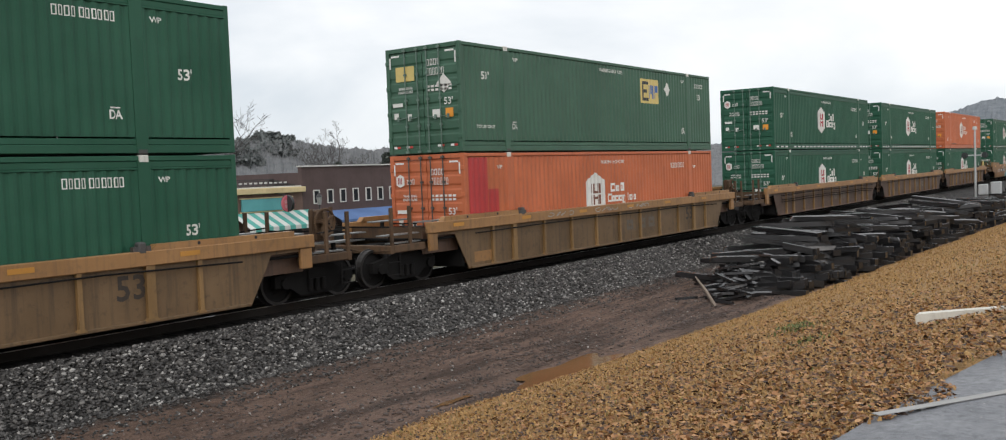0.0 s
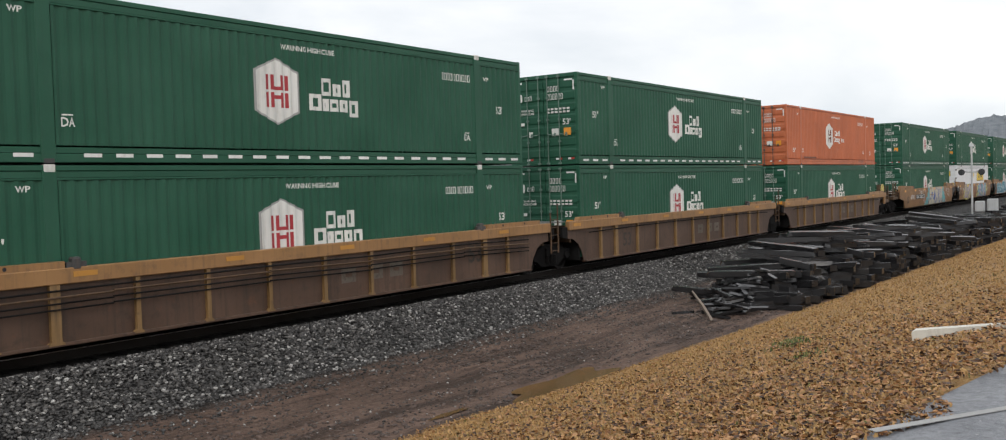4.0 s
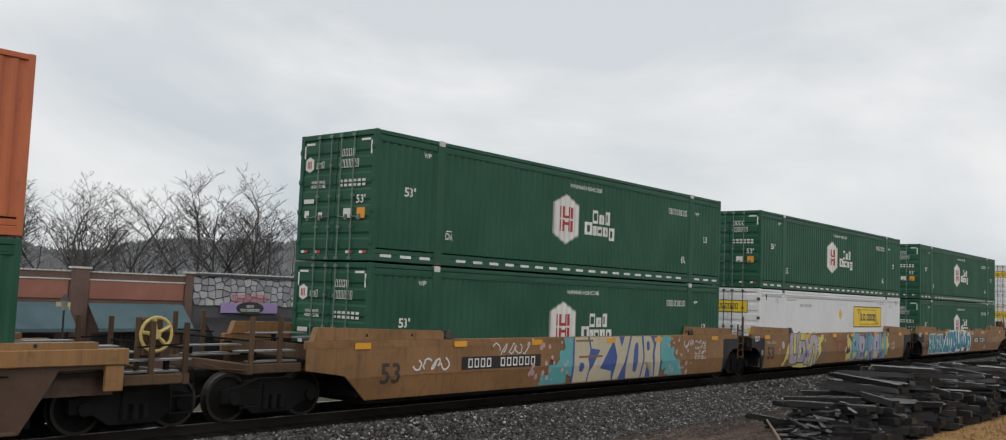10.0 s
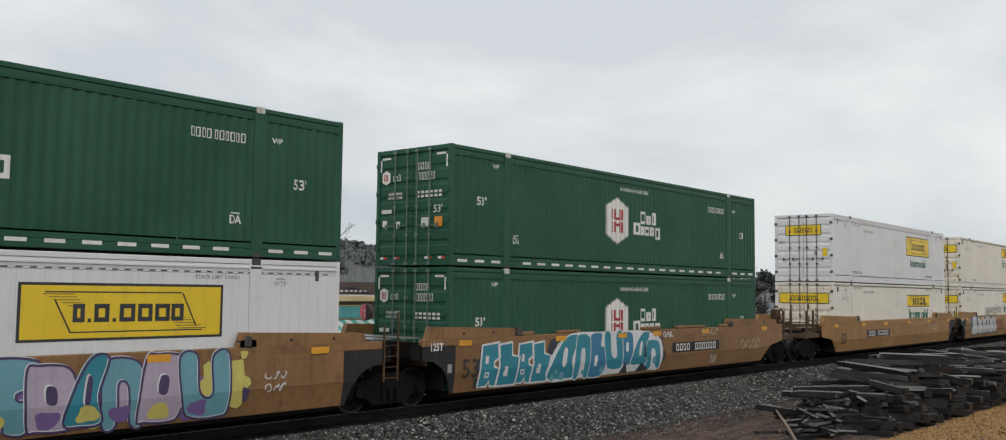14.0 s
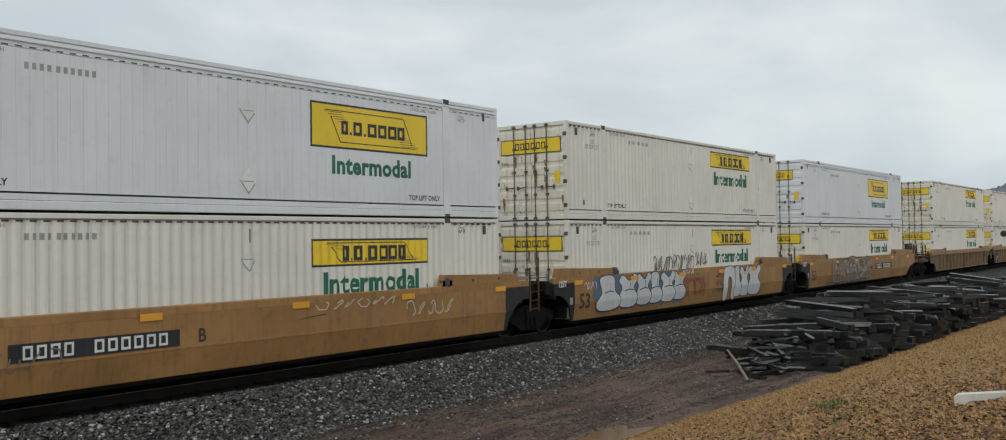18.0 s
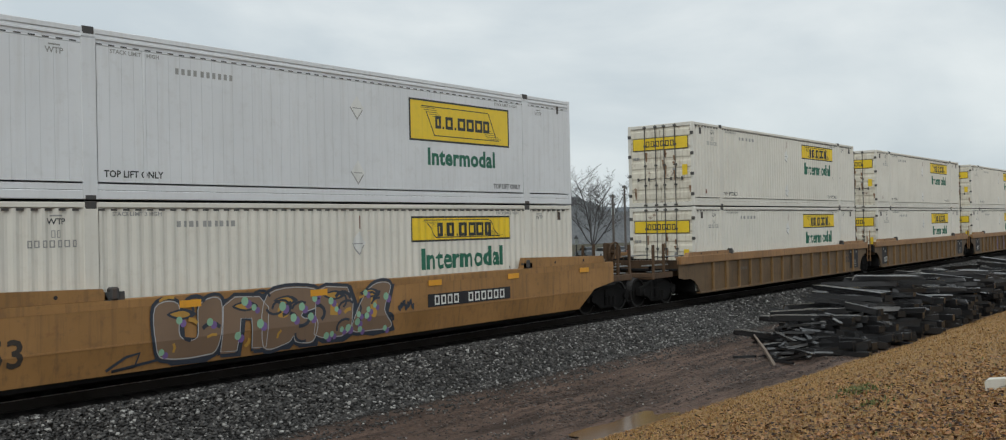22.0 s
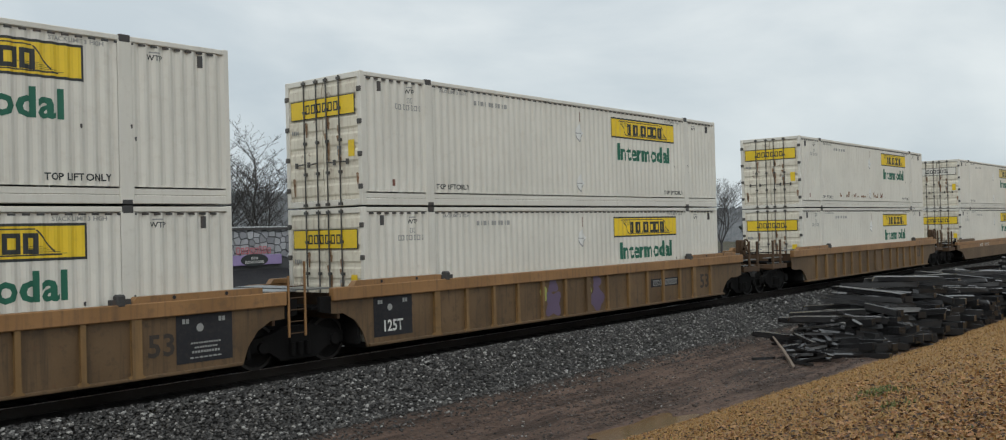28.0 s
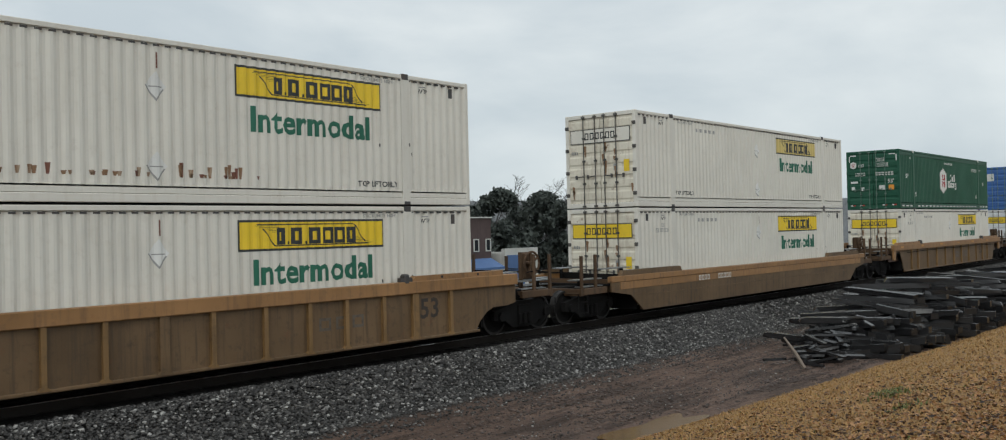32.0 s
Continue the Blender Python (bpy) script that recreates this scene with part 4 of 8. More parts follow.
def piece_lilac(car):
    """Rounded lilac figures with dark green lines over lemon splashes."""
    at = sprayed(-1.512)
    for pts in (((1.60, 0.22), (1.80, 0.36), (1.86, 0.50), (2.02, 0.86), (2.24, 1.02), (2.50, 0.60), (2.36, 0.30), (2.05, 0.42), (1.86, 0.20), (1.70, 0.17)),
                ((4.9, 0.50), (5.28, 0.46), (5.42, 0.72), (5.36, 0.98), (5.60, 1.10), (5.66, 1.28), (5.46, 1.34), (5.24, 1.22), (5.02, 1.26)),
                ((2.3, 0.2), (5.0, 0.18), (4.95, 1.36), (4.1, 1.40), (2.9, 1.38), (2.5, 1.30))):
        part("spray_cloud", flat(loop(pts)), M["g_lemon"], car, "lemon yellow splash", m=at(0.2))
    figure(car, at, "cup", 2.24, 3.20, 0.20, 1.38, "lilac", "darkgreen", 0.045, 1.0, lean=0.05)
    figure(car, at, "ring", 3.02, 3.84, 0.24, 1.12, "lilac", "darkgreen", 0.045, 1.6, lean=0.06)
    figure(car, at, "step", 3.70, 4.26, 0.22, 1.36, "lilac", "darkgreen", 0.035, 1.3, lean=0.05)
    figure(car, at, "arch", 4.14, 5.04, 0.20, 1.36, "lilac", "darkgreen", 0.05, 1.9, lean=0.10)
    rng = random.Random(22)
    for i in range(16):
        cloud(car, at, 2.4 + 2.5 * rng.random(), 0.35 + 0.9 * rng.random(), 0.10 + 0.14 * rng.random(), 0.10 + 0.12 * rng.random(), "lemon", 60 + i, 2.35)
    for x, z, r, mat in ((1.63, 0.97, 0.13, "mist"), (1.32, 0.80, 0.045, "mist"), (1.25, 0.65, 0.035, "mist"), (5.82, 1.10, 0.07, "mist"), (5.92, 0.66, 0.15, "slate"), (5.62, 0.48, 0.16, "slate"), (6.12, 0.78, 0.06, "slate"), (5.04, 0.86, 0.11, "snow"), (5.04, 0.86, 0.07, "slate")):
        dot(car, at, x, z, r, mat, 2.6 if mat != "slate" else 2.7)
    # the many-coloured neighbour
    for i, x in enumerate((8.7, 9.6, 10.6, 11.6, 12.6, 13.3)):
        cloud(car, at, x, 0.62 + 0.12 * (i % 2), 1.2, 0.95, ("lemon", "purple", "lemon", "lilac", "purple", "lemon")[i], 80 + i, 0.1 * i)
    for i, (kind, x0, x1, z0, z1, fl) in enumerate((("twin", 8.95, 9.95, 0.22, 1.34, "lagoon"), ("ring", 9.80, 10.62, 0.20, 1.26, "lilac"), ("leaf", 10.45, 11.10, 0.24, 1.38, "cyan"), ("arch", 11.0, 11.75, 0.20, 1.32, "lagoon"),
                                                    ("ring", 11.70, 12.55, 0.18, 1.36, "lilac"), ("cup", 12.45, 13.45, 0.18, 1.32, "lagoon"))):
        figure(car, at, kind, x0, x1, z0, z1, fl, "violet", 0.04, 1.0 + 0.4 * (i % 3), lean=0.10 * (-1) ** i)
        cloud(car, at, x0 + 0.35, z0 + 0.20, 0.42, 0.30, "purple" if i % 2 else "lemon", 90 + i, 2.4)
        figure(car, at, kind, x0 - 0.03, x1 - 0.03, z0 + 0.03, z1 + 0.03, fl, "snow", 0.014, 0.9 + 0.4 * (i % 3), lean=0.10 * (-1) ** i)
    for x, z, w, h, mat in ((8.55, 1.0, 0.40, 0.5, "lemon"), (8.42, 1.22, 0.20, 0.24, "snow"), (8.50, 0.62, 0.5, 0.3, "violet"), (13.65, 0.95, 0.22, 0.5, "lemon"), (13.78, 0.55, 0.16, 0.3, "violet"), (13.72, 1.28, 0.18, 0.16, "lemon")):
        cloud(car, at, x, z, w, h, mat, int(x * 10), 0.8)


def piece_cyan(car):
    """Blocky cyan figures with white rims, then a taller slanting row on a black shadow."""
    at = sprayed(-1.512)
    for x, z, w, h in ((0.86, 0.75, 0.24, 0.30), (0.78, 0.32, 0.22, 0.26), (2.15, 0.62, 0.3, 0.3), (3.0, 0.7, 0.25, 0.3), (3.75, 1.05, 0.5, 0.5), (4.4, 1.22, 0.9, 0.32), (5.4, 1.28, 0.9, 0.24), (7.9, 1.25, 1.0, 0.26), (9.0, 1.0, 0.7, 0.4), (9.2, 0.6, 0.5, 0.5),
                       (6.6, 0.40, 0.9, 0.4), (7.6, 0.40, 1.0, 0.4)):
        cloud(car, at, x, z, w, h, "navy", int(x * 9), 0.2, 0.18, 1.42)
    for kind, x0, x1, z1 in (("twin", 0.86, 1.58, 1.27), ("step", 1.50, 2.34, 1.26), ("twin", 2.26, 2.90, 1.25), ("step", 2.84, 3.62, 1.24)):
        figure(car, at, kind, x0, x1, 0.20, z1, "cyan", "snow", 0.065, 1.0 + 0.5 * x0 % 1, soft=False, lean=0.08, slit="snow")
        part("spray_slit", hollow(0.16, 0.14, 0.04), M["g_snow"], car, m=at(2.2) @ Matrix.Translation(((x0 + x1) / 2 - 0.1, 0.50, 0)))
    part("spray_rim", flat(loop([(3.52, 0.20), (3.75, 0.95), (4.5, 1.40), (5.8, 1.42), (7.2, 1.42), (8.3, 1.38), (9.20, 1.08), (9.16, 0.26), (8.3, 0.24), (7.0, 0.22), (5.0, 0.19)], 3)), M["g_snow"], car, m=at(1.8))
    for i, (kind, x0, x1, z0, z1, lean, fl) in enumerate((("leaf", 3.62, 4.85, 0.22, 1.36, 0.25, "cyan"), ("arch", 4.72, 5.42, 0.24, 1.38, 0.10, "cyan"), ("step", 5.36, 6.22, 0.24, 1.38, 0.15, "azure"), ("cup", 6.15, 7.05, 0.34, 1.38, -0.10, "cyan"),
                                                          ("ring", 6.98, 7.62, 0.42, 1.39, 0.05, "azure"), ("leaf", 7.55, 8.45, 0.40, 1.36, 0.22, "cyan"), ("arch", 8.30, 9.12, 0.30, 1.12, -0.06, "cyan"))):
        figure(car, at, kind, x0, x1, z0, z1, fl, "snow", 0.03, 2.1 + 0.4 * (i % 2), lean=lean, slit="snow")
    for i, (x, z) in enumerate(((3.9, 0.42), (3.75, 0.28), (4.15, 0.30), (5.1, 0.34), (6.0, 0.36), (8.8, 0.5))):
        dot(car, at, x, z, 0.07 + 0.02 * (i % 3), "lagoon", 3.0)
    for pts in (((6.9, 0.20), (7.35, 0.20), (7.22, 0.52)), ((7.75, 0.20), (8.5, 0.24), (8.1, 0.48)), ((8.2, 0.62), (8.34, 0.60), (8.30, 1.0), (8.22, 0.98))):
        part("spray_wedge", flat(pts), M["g_navy"], car, m=at(3.1))


def piece_silver(car):
    """Swollen silver lobes with black lines on a slate-blue cloud, and a second row of upright lobes."""
    at = sprayed(-1.512)
    for i in range(10):
        cloud(car, at, 1.5 + 0.55 * i, 0.85 + 0.12 * (-1) ** i, 1.0, 1.02, "steel", 70 + i, 0.06 * i, 0.24)
    for i, (kind, x0, x1, z0) in enumerate((("pear", 1.15, 2.60, 0.30), ("bulb", 2.45, 3.68, 0.33), ("bulb", 3.52, 4.58, 0.35), ("pear", 4.38, 5.34, 0.36), ("bulb", 5.18, 6.28, 0.35), ("bulb", 6.05, 7.06, 0.38))):
        figure(car, at, kind, x0, x1, z0, 1.40, "silver", "navy", 0.035, 3.5 - 0.45 * i, lean=0.08)
        xm = (x0 + x1) / 2
        part("spray_stroke", ribbon([(xm - 0.26, 0.86), (xm + 0.05, 0.90), (xm + 0.30, 0.88)], 0.03), M["g_navy"], car, m=at(4.3))
        part("spray_stroke", ribbon([(xm + 0.10, 0.90), (xm + 0.13, 1.02), (xm + 0.12, 1.14)], 0.025), M["g_navy"], car, m=at(4.4))
    for x, z, w, h in ((10.2, 0.62, 0.35, 0.30), (13.3, 1.1, 0.4, 0.4), (13.55, 0.5, 0.35, 0.4)):
        cloud(car, at, x, z, w, h, "navy", int(x * 7), 0.2)
    for i, (kind, x0, x1) in enumerate((("arch", 10.18, 11.30), ("pear", 11.12, 11.82), ("bulb", 11.66, 12.56), ("bulb", 12.42, 13.72))):
        figure(car, at, kind, x0, x1, 0.20, 1.40, "silver", "navy", 0.035, 1.0 + 0.4 * (i % 2), lean=0.05)
    part("spray_stroke", ribbon([(12.13 + (0.03 + 0.013 * k) * math.cos(k * 0.9), 1.16 + (0.03 + 0.013 * k) * math.sin(k * 0.9)) for k in range(9)], 0.022), M["g_navy"], car, m=at(2.2))


def piece_drab(car):
    """Dull brown figures drawn in black and white line, with mint and purple dots."""
    at, rng = sprayed(-1.512), random.Random(77)
    part("spray_stroke", ribbon([(2.20, 0.22), (2.55, 0.42), (2.80, 0.46), (2.72, 0.24), (2.30, 0.20), (3.15, 0.30), (3.1, 0.5)], 0.05), M["g_navy"], car, m=at(1.0))
    for i, (kind, x0, x1, z0, z1) in enumerate((("cup", 3.05, 4.45, 0.18, 1.30), ("arch", 4.40, 5.52, 0.18, 1.34), ("twin", 5.36, 6.72, 0.18, 1.38), ("ring", 6.60, 7.72, 0.20, 1.40), ("leaf", 7.62, 8.85, 0.24, 1.38))):
        figure(car, at, kind, x0 + 0.07, x1 + 0.07, z0, z1 - 0.04, "navy", "navy", 0.08, 0.6, soft=False, slit="ochre")
        figure(car, at, kind, x0, x1, z0 + 0.04, z1, "drab", "navy", 0.065, 1.0 + 0.3 * (i % 2), soft=i % 2 == 0, slit="ochre")
        figure(car, at, kind, x0 + 0.03, x1 - 0.03, z0 + 0.09, z1 - 0.05, "drab", "mist", 0.018, 1.7 + 0.2 * (i % 2), soft=i % 2 == 0, slit="ochre")
        part("spray_wedge", flat(loop([(x0 + 0.25, z1 - 0.22), (x0 + 0.60, z1 - 0.14), (x0 + 0.85, z1 - 0.26), (x0 + 0.55, z1 - 0.34)], 3)), M["g_navy"], car, m=at(2.4))
        part("spray_wedge", flat(loop([(x0 + 0.32, z1 - 0.22), (x0 + 0.58, z1 - 0.18), (x0 + 0.72, z1 - 0.26), (x0 + 0.55, z1 - 0.30)], 3)), M["g_ochre"], car, m=at(2.6))
    for i in range(34):               # loose black and ochre line work that breaks the figures up
        xx, zz, aa = 3.2 + 5.5 * rng.random(), 0.40 + 0.85 * rng.random(), rng.random() * 6.28
        bend = [(xx + 0.22 * math.cos(aa + 0.5 * q), zz + 0.17 * math.sin(aa + 0.5 * q)) for q in range(3 + i % 4)]
        part("spray_stroke", ribbon([(u, min(1.38, max(0.2, v))) for u, v in bend], 0.05 if i % 3 else 0.075), M["g_navy"] if i % 4 else M["g_ochre"], car, m=at(2.65 + 0.004 * i))
    for i in range(28):
        r = 0.055 + 0.03 * rng.random()
        xx, zz = 3.1 + 5.7 * rng.random(), 0.28 + 1.0 * rng.random()
        dot(car, at, xx + 0.08, zz - 0.06, r, "purple", 2.8)
        dot(car, at, xx, zz, r, "mint", 3.0)
    for i in range(7):
        cloud(car, at, 9.05 + 0.07 * i, 0.75 + 0.05 * (i % 3), 0.10, 0.16, "navy", i, 1.0)


def scrawl(parent, x0, x1, z0, z1, y, mat, seed, n=7, w=0.022):
    """A tag in thin looping strokes."""
    rng = random.Random(seed)
    for i in range(n):
        cx, cz = x0 + (x1 - x0) * (i + 0.5) / n, (z0 + z1) / 2
        rx, rz = (x1 - x0) / n * (0.50 if n < 10 else 0.85), (z1 - z0) / 2 * (0.75 + 0.25 * rng.random())
        a0, turns, sway = rng.random() * 6.28, 3.0 + 2.6 * rng.random(), 0.6 + 0.9 * rng.random()
        pts = []
        for k in range(17):
            a = a0 + turns * k / 16
            pts.append((cx + rx * math.cos(a) * (1 - 0.02 * k) + 0.12 * rx * math.sin(sway * k), cz + rz * math.sin(a * (1 + 0.2 * (i % 3))) * 0.95))
        part("spray_stroke", ribbon(pts, 2 * w), mat, parent, m=Matrix.Translation((0, y - 0.012 - 0.0006 * i, 0)) @ FACE_NEAR)


def side_outline(left, right, low, plain=False, close=False, cut=False):
    """Outline in x, z of a car's side plate, for ends of kind 'coupler' or 'joint'."""
    zb, zt = (0.20, 1.14) if low else (0.14, 1.30)
    if left == "coupler" and close:
        a = [(-1.45, zt), (-1.45, 0.74), (-1.1, 0.68), (-0.62, 0.68), (-0.36, 0.58), (-0.12, 0.38), (0.06, zb)]
    elif left == "coupler" and cut:
        a = [(-1.75, zt), (-1.75, 1.12), (-0.66, 1.10), (-0.52, 0.84), (-0.10, zb)]
    elif left == "coupler":
        a = [(-1.75, zt), (-1.75, 0.82), (-0.75, 0.68), (-0.10, zb)]
    elif plain:
        a = [(0.02, zt), (0.02, zb)]
    else:
        a = [(-1.05, zt), (-1.05, 0.92), (-0.72, 0.90), (-0.42, 0.74), (-0.20, 0.46), (-0.08, zb)]
    if right == "coupler" and close:
        c = [(LEN - 0.06, zb), (LEN + 0.12, 0.38), (LEN + 0.36, 0.58), (LEN + 0.62, 0.68), (LEN + 1.1, 0.68), (LEN + 1.45, 0.74), (LEN + 1.45, zt)]
    elif right == "coupler" and cut:
        c = [(LEN + 0.10, zb), (LEN + 0.52, 0.84), (LEN + 0.66, 1.10), (LEN + 1.80, 1.12), (LEN + 1.80, zt)]
    elif right == "coupler":
        c = [(LEN + 0.10, zb), (LEN + 0.75, 0.66), (LEN + 1.80, 0.82), (LEN + 1.80, zt)]
    elif plain:
        c = [(LEN - 0.02, zb), (LEN - 0.02, zt)]
    else:
        c = [(LEN + 0.08, zb), (LEN + 0.20, 0.46), (LEN + 0.42, 0.74), (LEN + 0.72, 0.90), (LEN + 1.05, 0.92), (LEN + 1.05, zt)]
    return a + c


CREASE = 0.62
FOLDED = ("side_plate", "wheel_arch", "spray", "lettering", "number_panel", "identity_bar", "emblem_mark", "data_stencil")


def fold(car):
    """Below its crease a plain car's side leans inward; plates and paint follow it."""
    for ob in car.children:
        if not ob.name.startswith(FOLDED):
            continue
        me = ob.data.copy() if ob.data.users > 1 else ob.data
        me.transform(ob.matrix_basis)
        ob.matrix_basis = Matrix()
        zs = [v.co.z for v in me.vertices]
        if min(zs) < CREASE:
            bm = bmesh.new()
            bm.from_mesh(me)
            if max(zs) > CREASE:
                bmesh.ops.bisect_plane(bm, geom=bm.verts[:] + bm.edges[:] + bm.faces[:], plane_co=(0, 0, CREASE), plane_no=(0, 0, 1))
            for v in bm.verts:
                if v.co.z < CREASE:
                    v.co.y -= math.copysign(0.17, v.co.y) * (CREASE - v.co.z)
            bm.to_mesh(me)
            bm.free()
        ob.data = me


def well_car(style, left, right, label, extra=""):
    """A container well car. style: ribbed, plain or low. x = 0 is where its container's doors stand; z = 0 is the rail head."""
    car = thing("well_car", label, "rail car", "well cars of the train")
    low, ribbed = style == "low", style == "ribbed"
    stencils = extra in ("close", "u13", "mid")
    skin, chord = (M["cardirty"] if extra == "yellow_wheel" or "joint" in (left, right) and not stencils else M["carbrown"], M["chord"]) if ribbed else (M["carbrown"], M["chord"]) if low else (M["carochre"],) * 2 if extra in ("u8", "u9", "u10") else (M["car"], M["car"])
    pts = side_outline(left, right, low, style == "plain", extra in ("close", "u13", "mid"), ribbed)
    xa = (-1.75 if extra not in ("close", "u13") else -1.45) if left == "coupler" else -1.05
    xb = (LEN + 1.80 if extra not in ("close", "u13") else LEN + 1.45) if right == "coupler" else LEN + 1.05
    zt = 1.14 if low else 1.30
    for s in (-1, 1):
        if ribbed:
            y0, y1 = sorted((s * 1.40, s * 1.425))
        else:
            y0, y1 = sorted((s * 1.455, s * 1.50))
        part("side_plate", Build().prism(pts, y0, y1), skin, car)
        y0, y1 = sorted((s * 1.36, s * (1.52 if ribbed or low else 1.503)))
        part("top_chord", Build().box(xa, xb, y0, y1, zt - (0.12 if ribbed else 0.06), zt + (0.15 if ribbed else 0.11), 0.015), chord, car)
        part("bottom_chord", Build().box(-0.05, LEN + 0.05, *sorted((s * 1.32, s * (1.40 if style == "plain" else 1.49))), 0.14 if not low else 0.20, 0.20 if not low else 0.27, 0.012), skin, car)
        if low:                           # a yellow band along the top, raised guides at its ends
            part("top_band", Build().box(-1.30, LEN + 1.30, *sorted((s * 1.46, s * 1.512)), 0.86, 1.07, 0.006), chord, car, "worn yellow band")
            for x0, x1 in ((-1.2, 2.2), (LEN - 2.2, LEN + 1.2)):
                part("guide_rail", Build().prism([(x0, 1.255), (x1, 1.255), (x1 - 0.1, 1.40), (x0 + 0.1, 1.40)], *sorted((s * 1.34, s * 1.49))), skin, car)
            if s < 0:
                bar_row("identity_bar", car, M["mark"], Matrix.Translation((3.6, -1.516, 0.965)) @ FACE_NEAR, 4, 0.75, 0.16, 0.3, 1)
                bar_row("identity_bar", car, M["mark"], Matrix.Translation((5.0, -1.516, 0.965)) @ FACE_NEAR, 5, 0.95, 0.16, 0.3, 2)
        else:
            for x0, x1 in ((xa + 0.55, 2.15), (LEN - 2.15, xb - 0.55)):
                y2, y3 = sorted((s * 1.33, s * 1.50))
                b = Build().prism([(x0, 1.45), (x1, 1.45), (x1, 1.56), (x0 + 0.1, 1.56)] if ribbed else [(x0 - 0.4, 1.41), (x1 + 0.1, 1.41), (x1, 1.60), (x0 - 0.3, 1.68)], y2, y3)
                part("guide_rail", b, chord, car)
                for k in (0.3, 0.7):
                    xx = x0 + (x1 - x0) * k
                    part("guide_hole", Build().rod((xx, s * 1.504, 1.51), (xx, s * 1.48, 1.51), 0.035, 8), M["black"], car)
            for x in (2.28, LEN - 2.42):
                part("stop_lug", Build().box(x, x + 0.16, *sorted((s * 1.36, s * 1.53)), 1.40, 1.62, 0.03).box(x - 0.10, x + 0.26, *sorted((s * 1.40, s * 1.50)), 1.40, 1.54), M["casting"], car)
        if ribbed:
            close = extra in ("close", "mid", "u13")
            xs = [0.95, 2.02, 3.04, 4.03, 4.97, 6.0, 7.0, 8.06, 9.02, 10.15, 11.19, 12.13, 13.16, 14.09, 15.23] if close else [0.94, 1.96, 3.50, 5.02, 6.54, 8.08, 9.55, 11.04, 12.59, 13.96, 15.03]
            for i, x in enumerate(xs):
                if (extra == "u13" and i == 0) or (extra == "mid" and i == 14):
                    continue  # stencil panels take the place of these ribs
                wide = i in (1, 7, 13) if close else i in (1, 9)
                k = 0.09 if wide else 0.045
                ya, yb = sorted((s * 1.42, s * 1.50))
                foot = [(x - k, 1.178), (x - k, 0.24), (x - k - 0.05, 0.20), (x - k - 0.05, 0.172), (x + k + 0.05, 0.172), (x + k + 0.05, 0.20), (x + k, 0.24), (x + k, 1.178)]
                part("rib", Build().prism(foot, ya, yb), skin if close and i == 7 else M["ribpaint"], car)
            if s < 0 and not close:
                b = Build()
                ps = [(0.1, 1.06), (3.0, 1.09), (6.5, 1.11), (9.5, 1.08), (13.0, 1.11), (16.0, 1.05)]
                for p, q in zip(ps, ps[1:]):
                    b.rod((p[0], -1.525, p[1]), (q[0], -1.525, q[1]), 0.018, 6)
                part("air_pipe", b, M["iron"], car)
                if extra == "" and left == "coupler" and right == "joint":
                    b = Build()
                    for p, q in zip(ps, ps[1:]):
                        b.rod((p[0], -1.535, p[1] - 0.10), (q[0], -1.535, q[1] - 0.12), 0.022, 6)
                    part("air_pipe", b, M["endochre"], car)
                    for dz in (0.20, 0.30):
                        b = Build()
                        for p, q in zip(ps, ps[1:]):
                            b.rod((p[0], -1.53, p[1] - dz), (q[0], -1.53, q[1] - dz - 0.02), 0.016, 6)
                        part("air_pipe", b, M["iron"], car)
        else:
            part("side_crease", Build().prism([(0.0, CREASE), (LEN, CREASE), (LEN, CREASE + 0.03), (0.0, CREASE + 0.03)], *sorted((s * 1.49, s * 1.508))), skin, car)
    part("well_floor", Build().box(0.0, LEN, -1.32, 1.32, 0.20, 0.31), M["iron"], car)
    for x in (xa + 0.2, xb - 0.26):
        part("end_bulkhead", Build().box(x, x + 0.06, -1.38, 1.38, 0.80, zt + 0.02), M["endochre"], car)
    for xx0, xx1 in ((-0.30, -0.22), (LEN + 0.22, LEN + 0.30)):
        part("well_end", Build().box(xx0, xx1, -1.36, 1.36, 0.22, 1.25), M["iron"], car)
    # ends
    for k, kind in ((-1, left), (1, right)):
        X = (lambda d: -d) if k < 0 else (lambda d: LEN + d)
        sp = lambda a, c: sorted((X(a), X(c)))
        if kind == "coupler" and ribbed and extra not in ("close", "u13", "mid"):
            for y0, y1 in ((-1.22, -1.18), (1.18, 1.22)):
                part("end_plate", Build().box(*sp(0.25, 1.70), y0, y1, 0.66, 1.2), M["cardirty"], car)
            for y0, y1 in ((-1.49, -1.40), (1.40, 1.49)):
                part("end_bracket", Build().box(*sp(1.42, 1.74), y0, y1, 0.74, 1.175, 0.015), chord, car)
        if kind == "coupler":
            part("centre_sill", Build().box(*sp(0.3, 3.0), -0.28, 0.28, 0.66, 0.98, 0.02), M["iron"], car)
            part("end_deck", Build().box(*sp(0.25, 1.75), -1.36, 1.36, 0.99, 1.04), M["iron"], car)
            part("end_beam", Build().box(*sp(2.92, 3.05), -1.38, 1.38, 0.78, 0.98, 0.015), M["endochre"], car)
            part("side_sill", Build().box(*sp(1.78, 2.92), -1.38, -1.28, 0.80, 0.98, 0.015), M["endochre"], car)
            part("side_sill", Build().box(*sp(1.78, 2.92), 1.28, 1.38, 0.80, 0.98, 0.015), M["endochre"], car)
            for y in (-1.15, 0.75, 1.15):
                part("walkway", Build().box(*sp(1.80, 2.92), y - 0.09, y + 0.09, 1.0, 1.03), M["grating"], car, "wet grey grating walkway")
